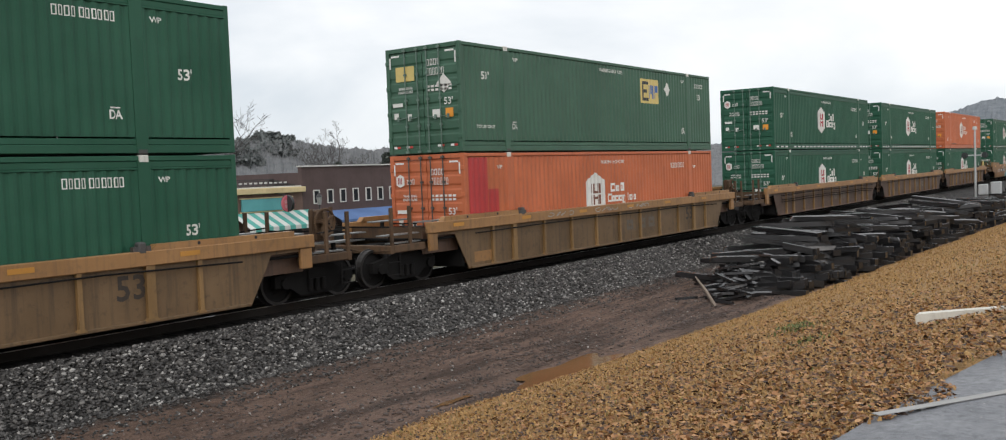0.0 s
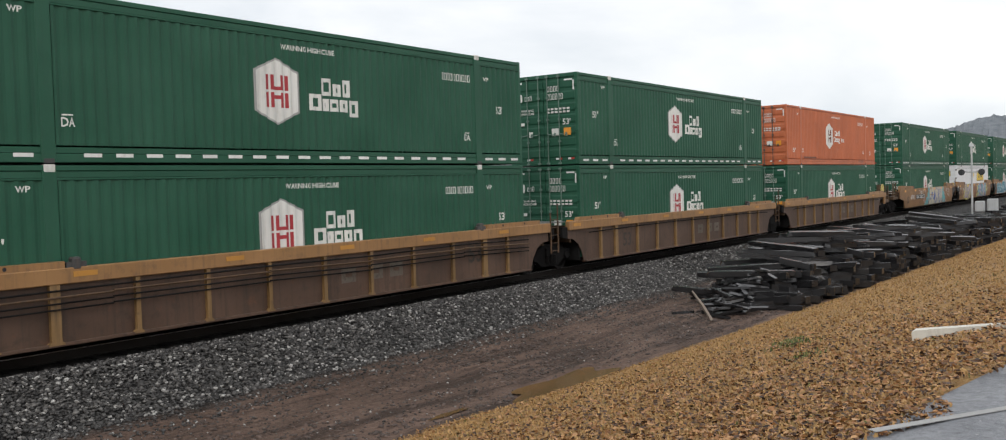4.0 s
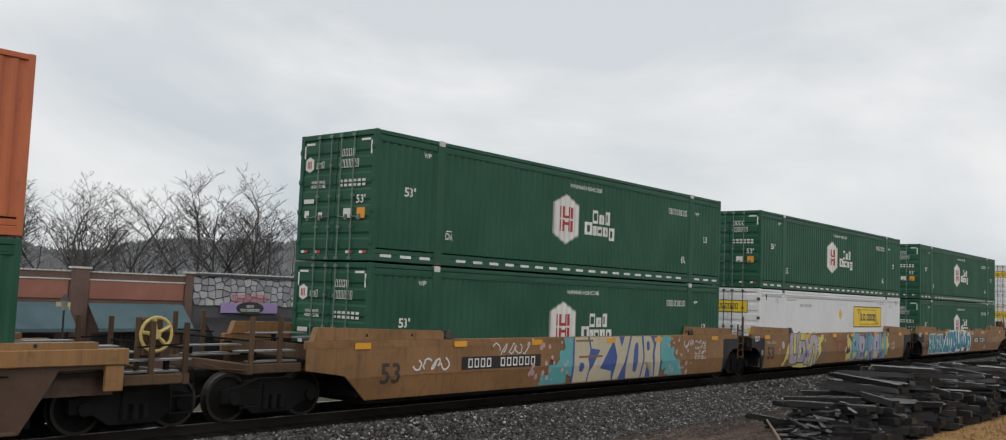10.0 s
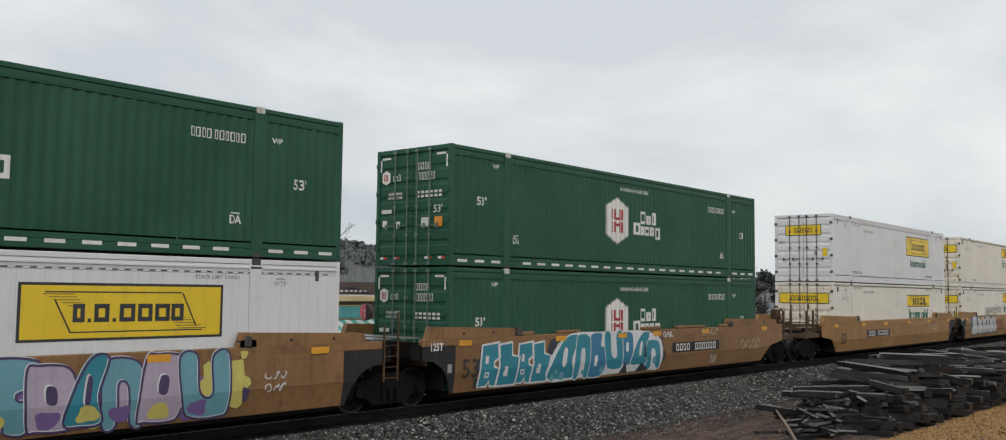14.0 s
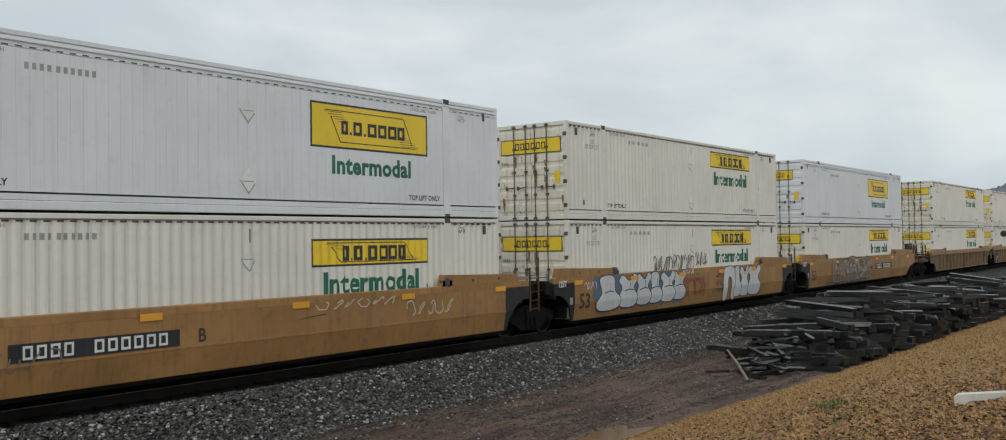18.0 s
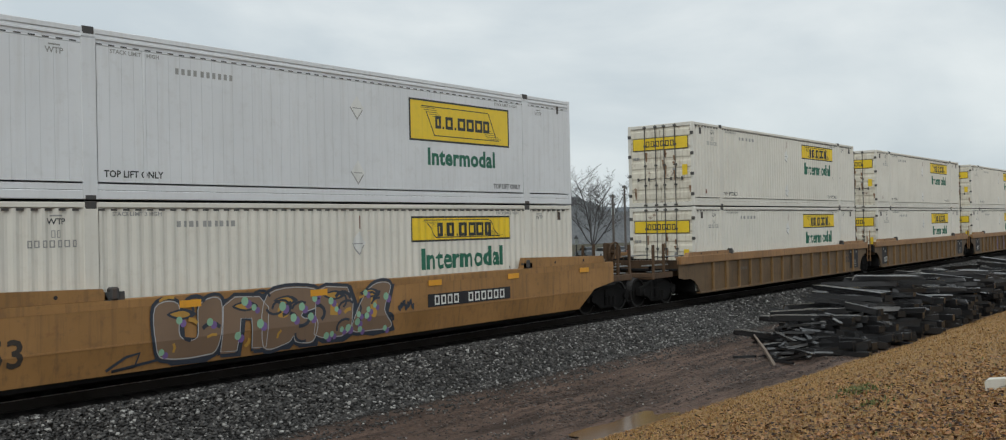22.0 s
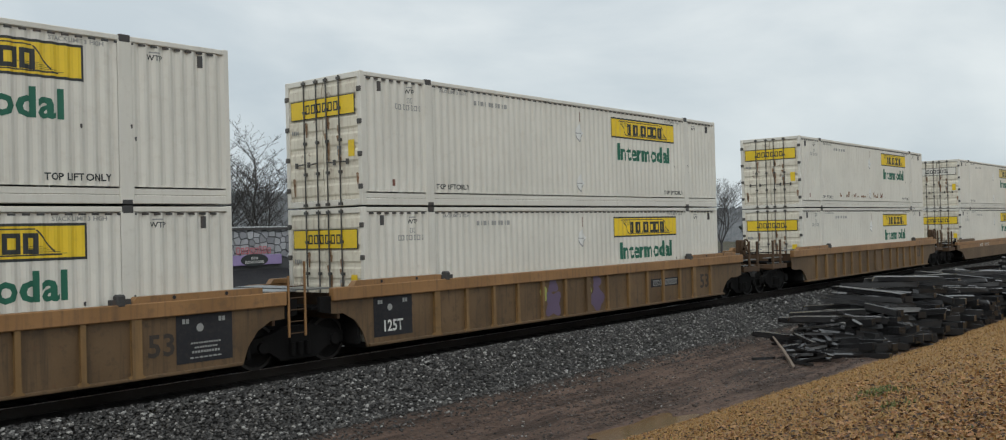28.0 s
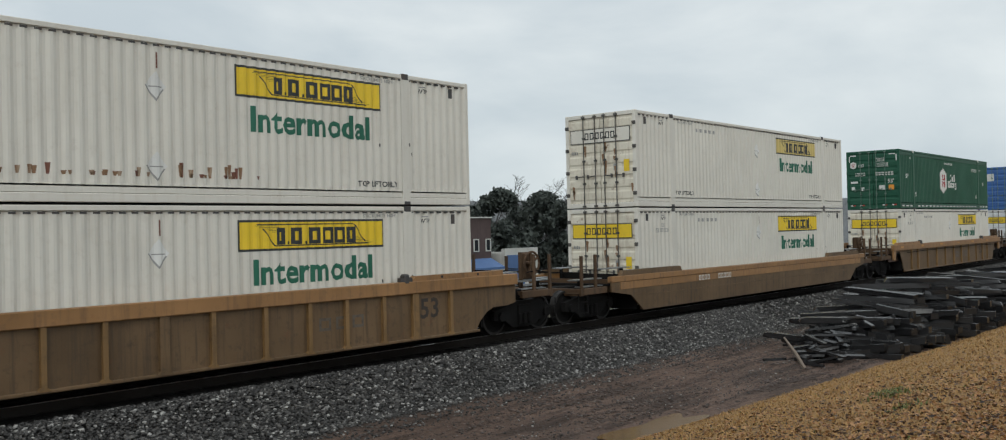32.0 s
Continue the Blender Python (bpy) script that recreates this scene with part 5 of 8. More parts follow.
            for y0, y1 in ((-1.25, -1.0), (0.55, 0.85)):
                part("walkway", Build().box(*sp(1.85, 3.15), y0, y1, 1.20, 1.23), M["grating"], car)
            for y0, y1 in ((-1.25, -0.95), (0.3, 0.6)):
                part("walkway", Build().box(*sp(0.35, 1.75), y0, y1, 1.45, 1.48), M["grating"], car)
            for y in (-1.1, 1.1):
                part("walkway_bracket", Build().box(*sp(0.6, 0.68), y - 0.04, y + 0.04, 1.04, 1.45), M["iron"], car)
                part("walkway_bracket", Build().box(*sp(2.7, 2.78), y - 0.04, y + 0.04, 0.98, 1.20), M["iron"], car)
            for d in (2.26, 2.92):
                for y in (-1.34, 1.34):
                    part("hand_post", Build().box(*sp(d, d + 0.09), y - 0.035, y + 0.035, 0.80, 1.88 if d > 2.5 else 1.90, 0.008), M["endochre"], car)
            for y in (-1.34, 1.34):
                part("hand_rail", Build().rod((X(2.04), y, 1.45), (X(2.89), y, 1.5), 0.017, 6), M["iron"], car)
            part("cross_rail", Build().rod((X(2.98), -1.34, 1.42), (X(2.98), 1.34, 1.42), 0.02, 6), M["iron"], car)
            part("brake_rigging", Build().box(*sp(1.2, 1.5), -0.9, 0.9, 0.55, 0.75).rod((X(0.5), -0.6, 0.62), (X(2.8), -0.6, 0.5), 0.03, 6).rod((X(0.5), 0.6, 0.62), (X(2.8), 0.6, 0.5), 0.03, 6), M["iron"], car)
            part("uncoupling_lever", Build().rod((X(3.06), -1.3, 0.86), (X(3.1), -0.5, 0.84), 0.014, 5).rod((X(3.1), -0.5, 0.84), (X(3.25), -0.2, 0.92), 0.014, 5), M["endochre"], car)
            b = Build()
            for z in (0.32, 0.62):
                b.rod((X(2.72), -1.36, z), (X(3.15), -1.36, z), 0.016, 6)
            for d in (2.72, 3.15):
                b.rod((X(d), -1.36, 0.30), (X(d), -1.36, 0.84), 0.016, 6)
            part("step_ladder", b, M["iron"], car)
            part("coupler", Build().box(*sp(2.9, 3.45), -0.10, 0.10, 0.76, 0.94, 0.02).box(*sp(3.40, 3.66), -0.20, 0.20, 0.70, 1.0, 0.04), M["iron"], car)
            b = Build()
            hose = [(X(2.95), -0.4, 0.85), (X(3.2), -0.42, 0.55), (X(3.45), -0.3, 0.42), (X(3.66), -0.2, 0.46)]
            for p, q in zip(hose, hose[1:]):
                b.rod(p, q, 0.03, 6)
            part("air_hose", b, M["black"], car)
            if k > 0:
                b = Build()
                n = 18
                bx, bz = X(2.5), 1.66
                for i in range(n):
                    a0, a1 = 6.28318 * i / n, 6.28318 * (i + 1) / n
                    b.rod((bx + 0.30 * math.cos(a0), -1.12, bz + 0.30 * math.sin(a0)), (bx + 0.30 * math.cos(a1), -1.12, bz + 0.30 * math.sin(a1)), 0.03, 6)
                for i in range(5):
                    a0 = 1.2566 * i + 0.5
                    b.rod((bx, -1.10, bz), (bx + 0.29 * math.cos(a0), -1.12, bz + 0.29 * math.sin(a0)), 0.035, 5)
                b.rod((bx, -1.14, bz), (bx, -1.02, bz), 0.09, 10)
                if extra == "yellow_wheel":
                    part("brake_wheel", b, M["paleyellow"], car, "yellow hand brake wheel")
                else:
                    part("brake_wheel", b, M["endochre"], car, "sooty hand brake wheel")
                part("brake_gear_box", Build().box(bx - 0.20, bx + 0.20, -1.02, -0.80, 1.25, 1.95, 0.04).box(bx - 0.28, bx - 0.22, -1.0, -0.9, 0.98, 1.95), M["endochre"], car)
                part("air_tank", Build().rod((X(0.75), -0.5, 1.30), (X(0.75), 0.7, 1.30), 0.20, 14), skin, car)
            truck(car, X(2.2))
        else:
            part("joint_arm", Build().box(*sp(0.3, 1.66), -0.32, 0.32, 0.60, 0.98, 0.03), M["iron"], car)
            part("end_deck", Build().box(*sp(0.25, 1.45), -1.30, 1.30, 1.02, 1.07), M["iron"], car)
            part("walkway", Build().box(*sp(0.9, 1.5), -1.25, 1.25, 1.42, 1.45), M["grating"], car, "wet grey grating walkway")
            if style == "plain":
                arch = [(-1.05, 1.24), (-1.05, 0.92), (-0.72, 0.90), (-0.42, 0.74), (-0.20, 0.46), (-0.08, 0.13), (0.015, 0.13), (0.015, 1.24)]
                if k > 0:
                    arch = [(LEN - x, z) for x, z in reversed(arch)]
                for ya, yb in ((-1.50, -1.455), (1.455, 1.50)):
                    part("wheel_arch", Build().prism(arch, ya, yb), M["black"], car, "black wheel-arch plate")
            part("arch_panel", Build().prism([(x, z) for x, z in (((-1.35, 1.28), (-1.35, 0.98), (-1.06, 0.92), (-1.06, 1.28)) if k < 0 else ((LEN + 1.06, 1.28), (LEN + 1.06, 0.92), (LEN + 1.35, 0.98), (LEN + 1.35, 1.28)))], -1.44, -1.36), M["iron"], car)
            if k > 0:
                for d in (1.10, 1.50):
                    part("ladder_post", Build().box(*sp(d, d + 0.042), -1.49, -1.45, 0.55, 2.02 if d > 1.2 else 1.75, 0.006), chord if stencils else M["endochre"], car)
                for z in (0.62, 0.85, 1.08, 1.31, 1.54):
                    part("rung", Build().rod((X(1.10), -1.47, z), (X(1.54), -1.47, z), 0.012, 6), M["endochre"], car)
                truck(car, X(1.674))
            if stencils:
                part("number_panel", rect(1.15, 0.86), M["black"], car, "black stencilled panel", m=Matrix.Translation((X(-0.68) if k < 0 else X(-0.72), -1.432, 0.74)) @ FACE_NEAR)
                if k < 0:
                    part("lettering", letters("125T", 0.34, 0.008, 0.85), M["mark"], car, m=Matrix.Translation((0.66, -1.437, 0.52)) @ FACE_NEAR)
                else:
                    for i, (z, n, w, h) in enumerate(((0.66, 12, 0.62, 0.035), (0.58, 9, 0.48, 0.035), (0.50, 10, 0.58, 0.045), (0.40, 7, 0.66, 0.03))):
                        bar_row("data_bar", car, M["stampink"], Matrix.Translation((X(-0.7), -1.437, z)) @ FACE_NEAR, n, w, h, 0.22, 5 + i, 0.3)
            elif style == "plain" and k < 0:
                part("lettering", letters("125T", 0.24, 0.008, 0.85), M["mark"], car, m=Matrix.Translation((-0.62, -1.506, 1.22)) @ FACE_NEAR)
                part("data_plate", rect(0.14, 0.20), M["stampink"], car, m=Matrix.Translation((-0.18, -1.506, 0.72)) @ FACE_NEAR)
            if stencils:
                xp = 0.68 if k < 0 else X(-0.72)
                for dx in (-0.38, 0.36):
                    bar_row("data_bar", car, M["stampink"], Matrix.Translation((xp + dx, -1.437, 1.06)) @ FACE_NEAR, 2, 0.15, 0.09, 0.2, 3, 0.2)
                disc = flat([(0.075 * math.cos(i * math.pi / 6), 0.075 * math.sin(i * math.pi / 6)) for i in range(12)])
                part("emblem_mark", disc, M["stampink"], car, m=Matrix.Translation((xp - 0.10, -1.437, 0.93)) @ FACE_NEAR)
    ys = -1.52 if ribbed else -1.504
    zr = 1.335 if ribbed else (1.0 if low else 1.24)
    if style == "plain":
        zr = 1.29 if extra in ("u5", "u6", "u7") else 1.24
    spots = {"u5": (-0.3, 2.75, 5.68, 9.15, 11.77, 15.46), "u6": (0.2, 3.94, 6.86, 8.96, 12.0, 15.5), "u7": (0.33, 4.07, 7.03, 8.95, 11.98, 16.37), "u8": (-0.3, 2.9, 5.8, 9.2, 12.4, 15.9),
             "u9": (0.2, 3.46, 6.76, 10.0, 13.02, 16.3), "u10": (0.2, 3.78, 6.75, 10.22, 13.16, 16.39)}.get(extra, (-0.6, 2.5, 5.65, 8.75, 11.6, 14.8))
    ys -= 0.016 if style == "plain" else 0
    for x in () if stencils or low else spots:
        part("reflector", Build().box(x - 0.22, x + 0.22, ys - 0.006, ys + 0.002, zr - 0.045 - (0 if ribbed else 0.02), zr + 0.045 + (0 if ribbed else 0.02)), M["reflector"] if not ribbed else M["dullreflector"], car, "yellow reflector")
    flatm = lambda x, z, y=None: Matrix.Translation((x, (-1.432 if ribbed else -1.511) if y is None else y, z)) @ FACE_NEAR
    if not low and extra != "yellow_wheel":
        part("lettering", letters("53", 0.54 if extra == "mid" else 0.62, 0.012), M["darkstencil"], car, "faded dark numerals", m=flatm((14.58 if extra in ("mid", "close") else 14.86 if extra == "u13" else 13.6 if left == "coupler" else 2.8) if ribbed else 0.55, 0.66 if not ribbed or left != "coupler" else 0.80))
    if style == "plain":
        xn = {"u5": 4.35, "u7": 11.39, "u8": 4.85, "u10": 11.5}.get(extra)
        if xn:
            part("number_panel", rect(3.05, 0.30), M["black"], car, "black number panel", m=flatm(xn, 0.83))
            for k, (n, w, dx) in enumerate(((4, 0.9, -0.85), (6, 1.45, 0.62))):
                bar_row("identity_bar", car, M["mark"], flatm(xn + dx, 0.83, -1.516), n, w, 0.22, 0.28, k)
    elif ribbed:
        if extra == "close":
            bar_row("identity_bar", car, M["ghost"], flatm(12.1, 0.72), 3, 1.3, 0.26, 0.3, 3, label="faded stencil bars")
            bar_row("identity_bar", car, M["ghost"], flatm(3.4, 0.85), 6, 0.9, 0.11, 0.3, 4)
        elif extra == "u13":
            part("number_panel", rect(1.70, 0.25), M["black"], car, "black number panel", m=flatm(12.3, 0.79))
            bar_row("identity_bar", car, M["stampink"], flatm(11.85, 0.79, -1.437), 4, 0.52, 0.17, 0.28, 1)
            bar_row("identity_bar", car, M["stampink"], flatm(12.68, 0.79, -1.437), 6, 0.74, 0.17, 0.28, 2)
        elif not stencils:
            for x in (8.85, 9.75, 10.45):
                part("emblem_mark", hollow(0.46, 0.34, 0.13), M["ghost"], car, "faded grey emblem block", m=flatm(x, 0.70))
    if extra == "u5":
        piece_cream(car)
        part("lettering", letters("A", 0.36, 0.004), M["ink"], car, m=flatm(6.35, 0.72))
        scrawl(car, 3.9, 5.4, 1.0, 1.3, -1.505, M["g_snow"], 2, 5, 0.016)
        scrawl(car, 1.2, 2.4, 0.7, 1.0, -1.505, M["g_snow"], 3, 4)
        scrawl(car, 13.4, 13.9, 1.0, 1.28, -1.505, M["g_snow"], 9, 3, 0.014)
        for z in (0.62, 0.78, 0.95, 1.10):
            scrawl(car, 14.1, 14.85, z, z + 0.13, -1.505, M["g_snow"], int(z * 50), 4, 0.012)
    if extra == "u6":
        piece_lilac(car)
        scrawl(car, 0.1, 1.0, 1.02, 1.14, -1.505, M["g_mist"], 14, 4, 0.012)
        for z in (0.55, 0.78):
            scrawl(car, 14.2, 14.7, z, z + 0.16, -1.505, M["g_snow"], int(z * 50), 3, 0.012)
    if extra == "u7":
        piece_cyan(car)
        scrawl(car, 9.3, 9.9, 1.16, 1.34, -1.505, M["g_snow"], 5, 4, 0.018)
        scrawl(car, 11.7, 12.8, 1.18, 1.36, -1.505, M["g_cream"], 15, 5, 0.014)
        scrawl(car, 12.35, 12.8, 0.22, 0.52, -1.505, M["g_snow"], 25, 3, 0.014)
        scrawl(car, 14.5, 16.0, 0.60, 0.95, -1.505, M["g_cream"], 35, 5, 0.014)
    if extra == "chalked":
        part("paint_patch", rect(0.85, 0.28), M["chord"], car, "bare ochre stencil patch", m=flatm(0.55, 0.42))
        for x0_, sd_ in ((3.6, 61), (6.4, 62), (8.6, 63)):
            scrawl(car, x0_, x0_ + 1.5, 1.26, 1.39, -1.512, M["stampink"], sd_, 4, 0.012)
        scrawl(car, 9.0, 10.6, 0.45, 1.0, -1.42, M["ghost"], 64, 4, 0.012)
    if extra == "u8":
        part("lettering", letters("B", 0.36, 0.004, 0.9), M["darkstencil"], car, m=flatm(6.85, 0.82))
        scrawl(car, 9.6, 12.0, 1.08, 1.30, -1.505, M["g_cream"], 16, 6, 0.014)
        part("scrape", flat([(-0.4, -0.03), (0.4, 0.03), (0.38, 0.05), (-0.2, 0.0)]), M["darkstencil"], car, "dark scrape", m=flatm(9.5, 0.97))
        scrawl(car, 12.3, 14.0, 0.75, 1.15, -1.505, M["g_cream"], 6, 5, 0.015)
        scrawl(car, 3.0, 4.2, 0.5, 0.9, -1.505, M["g_slate"], 7, 4, 0.015)
    if extra == "u9":
        piece_silver(car)
        scrawl(car, 0.5, 1.2, 1.0, 1.25, -1.505, M["g_snow"], 8, 4, 0.012)
        scrawl(car, 7.05, 7.8, 1.24, 1.38, -1.505, M["g_snow"], 28, 4, 0.014)
        for z in (0.45, 0.72, 1.02):
            scrawl(car, 9.55, 9.98, z, z + 0.18, -1.505, M["ink"], int(z * 50), 3, 0.012)
    if extra == "u10":
        piece_drab(car)
    if extra == "u9" or extra == "u6":
        b = Build()
        for x0, x1, y0, y1 in ((-0.90, 0.26, 0.20, 0.34), (-0.70, -0.55, -0.34, 0.20), (-0.08, 0.07, -0.34, 0.20)):
            b.add([(x0, y0, 0), (x1, y0, 0), (x1, y1, 0), (x0, y1, 0)], [(0, 1, 2, 3)])
        b.add([(0.30, 0.34, 0), (0.44, 0.34, 0), (0.66, 0.0, 0), (0.44, -0.34, 0), (0.30, -0.34, 0), (0.54, 0.0, 0)], [(5, 2, 1, 0), (4, 3, 2, 5)])
        b.add([(0.56, 0.34, 0), (0.70, 0.34, 0), (0.92, 0.0, 0), (0.70, -0.34, 0), (0.56, -0.34, 0), (0.80, 0.0, 0)], [(5, 2, 1, 0), (4, 3, 2, 5)])
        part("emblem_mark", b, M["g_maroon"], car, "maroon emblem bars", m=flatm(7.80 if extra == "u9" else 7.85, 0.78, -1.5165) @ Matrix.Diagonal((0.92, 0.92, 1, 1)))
    if extra == "u13":
        for x in (6.5, 8.55):
            part("spray_shape", flat(bubble(0.75, 0.75, int(x), 4)), M["g_dusk"], car, "purple sprayed figure", m=flatm(x, 0.55, -1.429))
            part("spray_shape", flat(bubble(0.45, 0.40, int(x) + 5, 3)), M["g_dusk"], car, m=flatm(x, 1.02, -1.4295))
            part("spray_shape", flat(bubble(0.32, 0.45, int(x) + 9, 5)), M["g_lime"], car, m=flatm(x - 0.42, 0.85, -1.4315))
    if style == "plain":
        for s in (-1, 1):
            for x0_, x1_ in ((2.4, 2.95), (4.0, 5.0), (8.2, 9.2), (10.16, 12.0), (13.1, 13.6)) if extra == "u7" else ():
                part("top_pad", Build().box(x0_, x1_, *sorted((s * 1.37, s * 1.51)), 1.412, 1.50, 0.02), chord, car)
        fold(car)
    lift = {"plain": 0.15, "low": 0.0}.get(style, 0.10 if extra in ("close", "mid", "u13") else 0.04)
    for ob in car.children:           # the body rides higher than its trucks and couplers
        if not ob.name.startswith(("truck", "coupler", "joint_arm", "centre_sill", "brake_rigging", "air_hose", "step_ladder", "well_floor")):
            ob.matrix_basis = Matrix.Translation((0, 0, lift)) @ ob.matrix_basis
    return car


# ------------------------------------------------------------------ the train
# how far the train has gone, metres, each whole second
GONE = [-0.45, 8.67, 17.84, 27.05, 36.29, 45.53, 54.74, 63.81, 72.86, 81.98, 91.21, 100.46, 109.60, 118.72, 127.77, 136.79, 145.80, 154.81, 163.85, 173.04, 182.26, 191.40, 200.50, 209.61, 218.73, 227.85, 236.98, 246.12, 255.25, 264.33, 273.40, 282.59, 291.79]
UNIT_X = [-4.17, 19.38, 42.85, 62.18, 81.71, 105.19, 124.60, 144.07, 167.66, 187.10, 206.53, 230.06, 249.58, 269.00, 292.45, 315.95, 339.53, 363.03]
GREEN = "green ribbed steel container with white emblem and stencils"
ORANGE = "faded orange ribbed steel container with white emblem"
WHITE = "grubby white ribbed steel container with yellow sign and green lettering"
SMOOTH = "clean white smooth-sided container with yellow sign"
LABELS = {"early": GREEN, "lowsign": WHITE, "green": GREEN, "dashed": GREEN + ", dashed reflective strip", "orange": ORANGE, "patched": "orange ribbed steel container with red repair patches",
          "emp": "dull green ribbed steel container with pale yellow emblem", "white": WHITE, "rusty": "white ribbed steel container with brown rust streaks along its foot",
          "faded": "white ribbed steel container with a faded yellow sign", "smooth": SMOOTH, "plainwhite": "clean white smooth container with bordered yellow sign",
          "scrawled": "white ribbed container with black spray scrawl on its side", "blue": "blue steel container with a white sign"}
LOADS = [("early", "early"), ("emp", "patched"), ("dashed", "green"), ("dashed", "green"), ("orange", "green"), ("dashed", "green"), ("dashed", "plainwhite"),
         ("dashed", "green"), ("smooth", "lowsign"), ("white", "scrawled"), ("smooth", "white"), ("white", "white"), ("white", "white"), ("white", "white"),
         ("rusty", "white"), ("faded", "white"), ("dashed", "white"), ("blue", "smooth")]
OCHRE_R, OCHRE_P = "grimy ochre ribbed container well car with yellow top chord", "rust-stained ochre plain-sided well car"
CARS = [("ribbed", "coupler", "coupler", OCHRE_R, ""), ("ribbed", "coupler", "coupler", OCHRE_R, "chalked"),
        ("ribbed", "coupler", "joint", OCHRE_R, ""), ("ribbed", "joint", "joint", OCHRE_R, ""), ("ribbed", "joint", "coupler", OCHRE_R, "yellow_wheel"),
        ("plain", "coupler", "joint", OCHRE_P + " with cream and blue graffiti", "u5"), ("plain", "joint", "joint", OCHRE_P + " with lilac and lemon graffiti", "u6"),
        ("plain", "joint", "coupler", OCHRE_P + " with cyan graffiti", "u7"),
        ("plain", "coupler", "joint", OCHRE_P + ", faint scribbles", "u8"), ("plain", "joint", "joint", OCHRE_P + " with silver bubble graffiti", "u9"),
        ("plain", "joint", "coupler", OCHRE_P + " with dark scribbled graffiti", "u10"),
        ("ribbed", "coupler", "joint", OCHRE_R, "close"), ("ribbed", "joint", "joint", OCHRE_R, "mid"), ("ribbed", "joint", "coupler", "grimy ochre ribbed well car with purple sprayed figures", "u13"),
        ("ribbed", "coupler", "coupler", OCHRE_R, "close"), ("low", "coupler", "coupler", "ochre low-sided well car with yellow reflectors", ""),
        ("ribbed", "coupler", "coupler", OCHRE_R, ""), ("ribbed", "coupler", "coupler", OCHRE_R, "")]
Z_LOW, Z_TOP = 0.322, 3.254
moving = []           # (thing, x on the train, z)
proto = {}
for i, ((top, bottom), (style, left, right, lab, extra)) in enumerate(zip(LOADS, CARS)):
    car = well_car(style, left, right, lab, extra)
    moving.append((car, UNIT_X[i], 0.0))
    for kind, z in ((bottom, Z_LOW), (top, Z_TOP)):
        if kind not in proto:
            proto[kind] = c = container(kind, LABELS[kind])
            if kind == "scrawled":
                scrawl(c, 5.15, 8.1, 1.16, 1.76, -HALF, M["ink"], 12, 16, 0.017)
                scrawl(c, 8.25, 9.3, 1.30, 1.84, -HALF, M["ink"], 13, 5, 0.017)
        else:
            c = copy_thing(proto[kind], pose(UNIT_X[i], 0, z))
        moving.append((c, UNIT_X[i], z))


def motions():
    for ob, x, z in moving:
        walk(ob, [(t, pose(x - s, 0, z)) for t, s in enumerate(GONE)])
    steps = [k / 15 for k in range(481)]
    gone = np.interp(steps, range(33), GONE)
    for w, x in spinning:
        walk(w, [(t, pose(x, 0, WHEEL_R, 0, -math.degrees(s / WHEEL_R), 0)) for t, s in zip(steps, gone)])


# ------------------------------------------------------------------ ground
TOE = lambda x: float(np.interp(x, [10, 17, 26, 34, 52, 80], [-7.95, -8.38, -8.83, -9.0, -9.45, -10.4]))         # foot of the grass bank
PROFILE_Y = [-2500, -400, -60, -18, -15.3, -14.9, -12.4, -9.6, -8.75, -8.25, -5.3, -3.65, -2.1, -1.7, 1.7, 2.1, 4.4, 7, 14, 18, 70, 150, 420, 2500]
PROFILE_Z = [0.98, 0.98, 0.98, 0.98, 0.95, 0.88, 0.32, -0.42, -0.65, -0.80, -0.80, -0.70, -0.215, -0.185, -0.185, -0.215, -0.75, -1.1, -2.5, -2.7, -2.2, 2.5, 13.5, 15.5]


def ground_z(x, y):
    if -14.9 < y < TOE(x):
        f = (y - TOE(x)) / (-14.9 - TOE(x))
        y2 = -8.25 + f * (-14.9 + 8.25)
    else:
        y2 = y if y >= -8.25 or y <= -14.9 else -8.25
    z = float(np.interp(y2, PROFILE_Y, PROFILE_Z))
    if -9 < y < -4.2 and -10 < x < 90:                     # ruts and puddle hollow in the mud
        w = min(1, (y + 9) / 0.8, (-4.2 - y) / 0.8)
        z += w * (0.05 * noise.noise((x * 0.35, y * 1.1, 0)) + 0.025 * noise.noise((x * 1.3, y * 3.0, 5)) - 0.03 * math.exp(-((y + 6.3) / 0.25) ** 2) - 0.03 * math.exp(-((y + 7.5) / 0.25) ** 2))
        z -= 0.12 * math.exp(-((x - 14.1) / 1.7) ** 2 - ((y + 7.85) / 0.42) ** 2)
    elif -14.9 < y <= -9:
        z += 0.04 * noise.noise((x * 0.4, y * 0.4, 2)) + 0.012 * noise.noise((x * 2, y * 2, 3))
    elif -4.2 <= y < -2.0:
        z += 0.02 * noise.noise((x * 1.5, y * 1.5, 8))
    return z


def axis(pieces):
    out = []
    for a, c, step in pieces:
        n = max(1, round((c - a) / step))
        out += [a + (c - a) * k / n for k in range(n)]
    return out + [pieces[-1][1]]


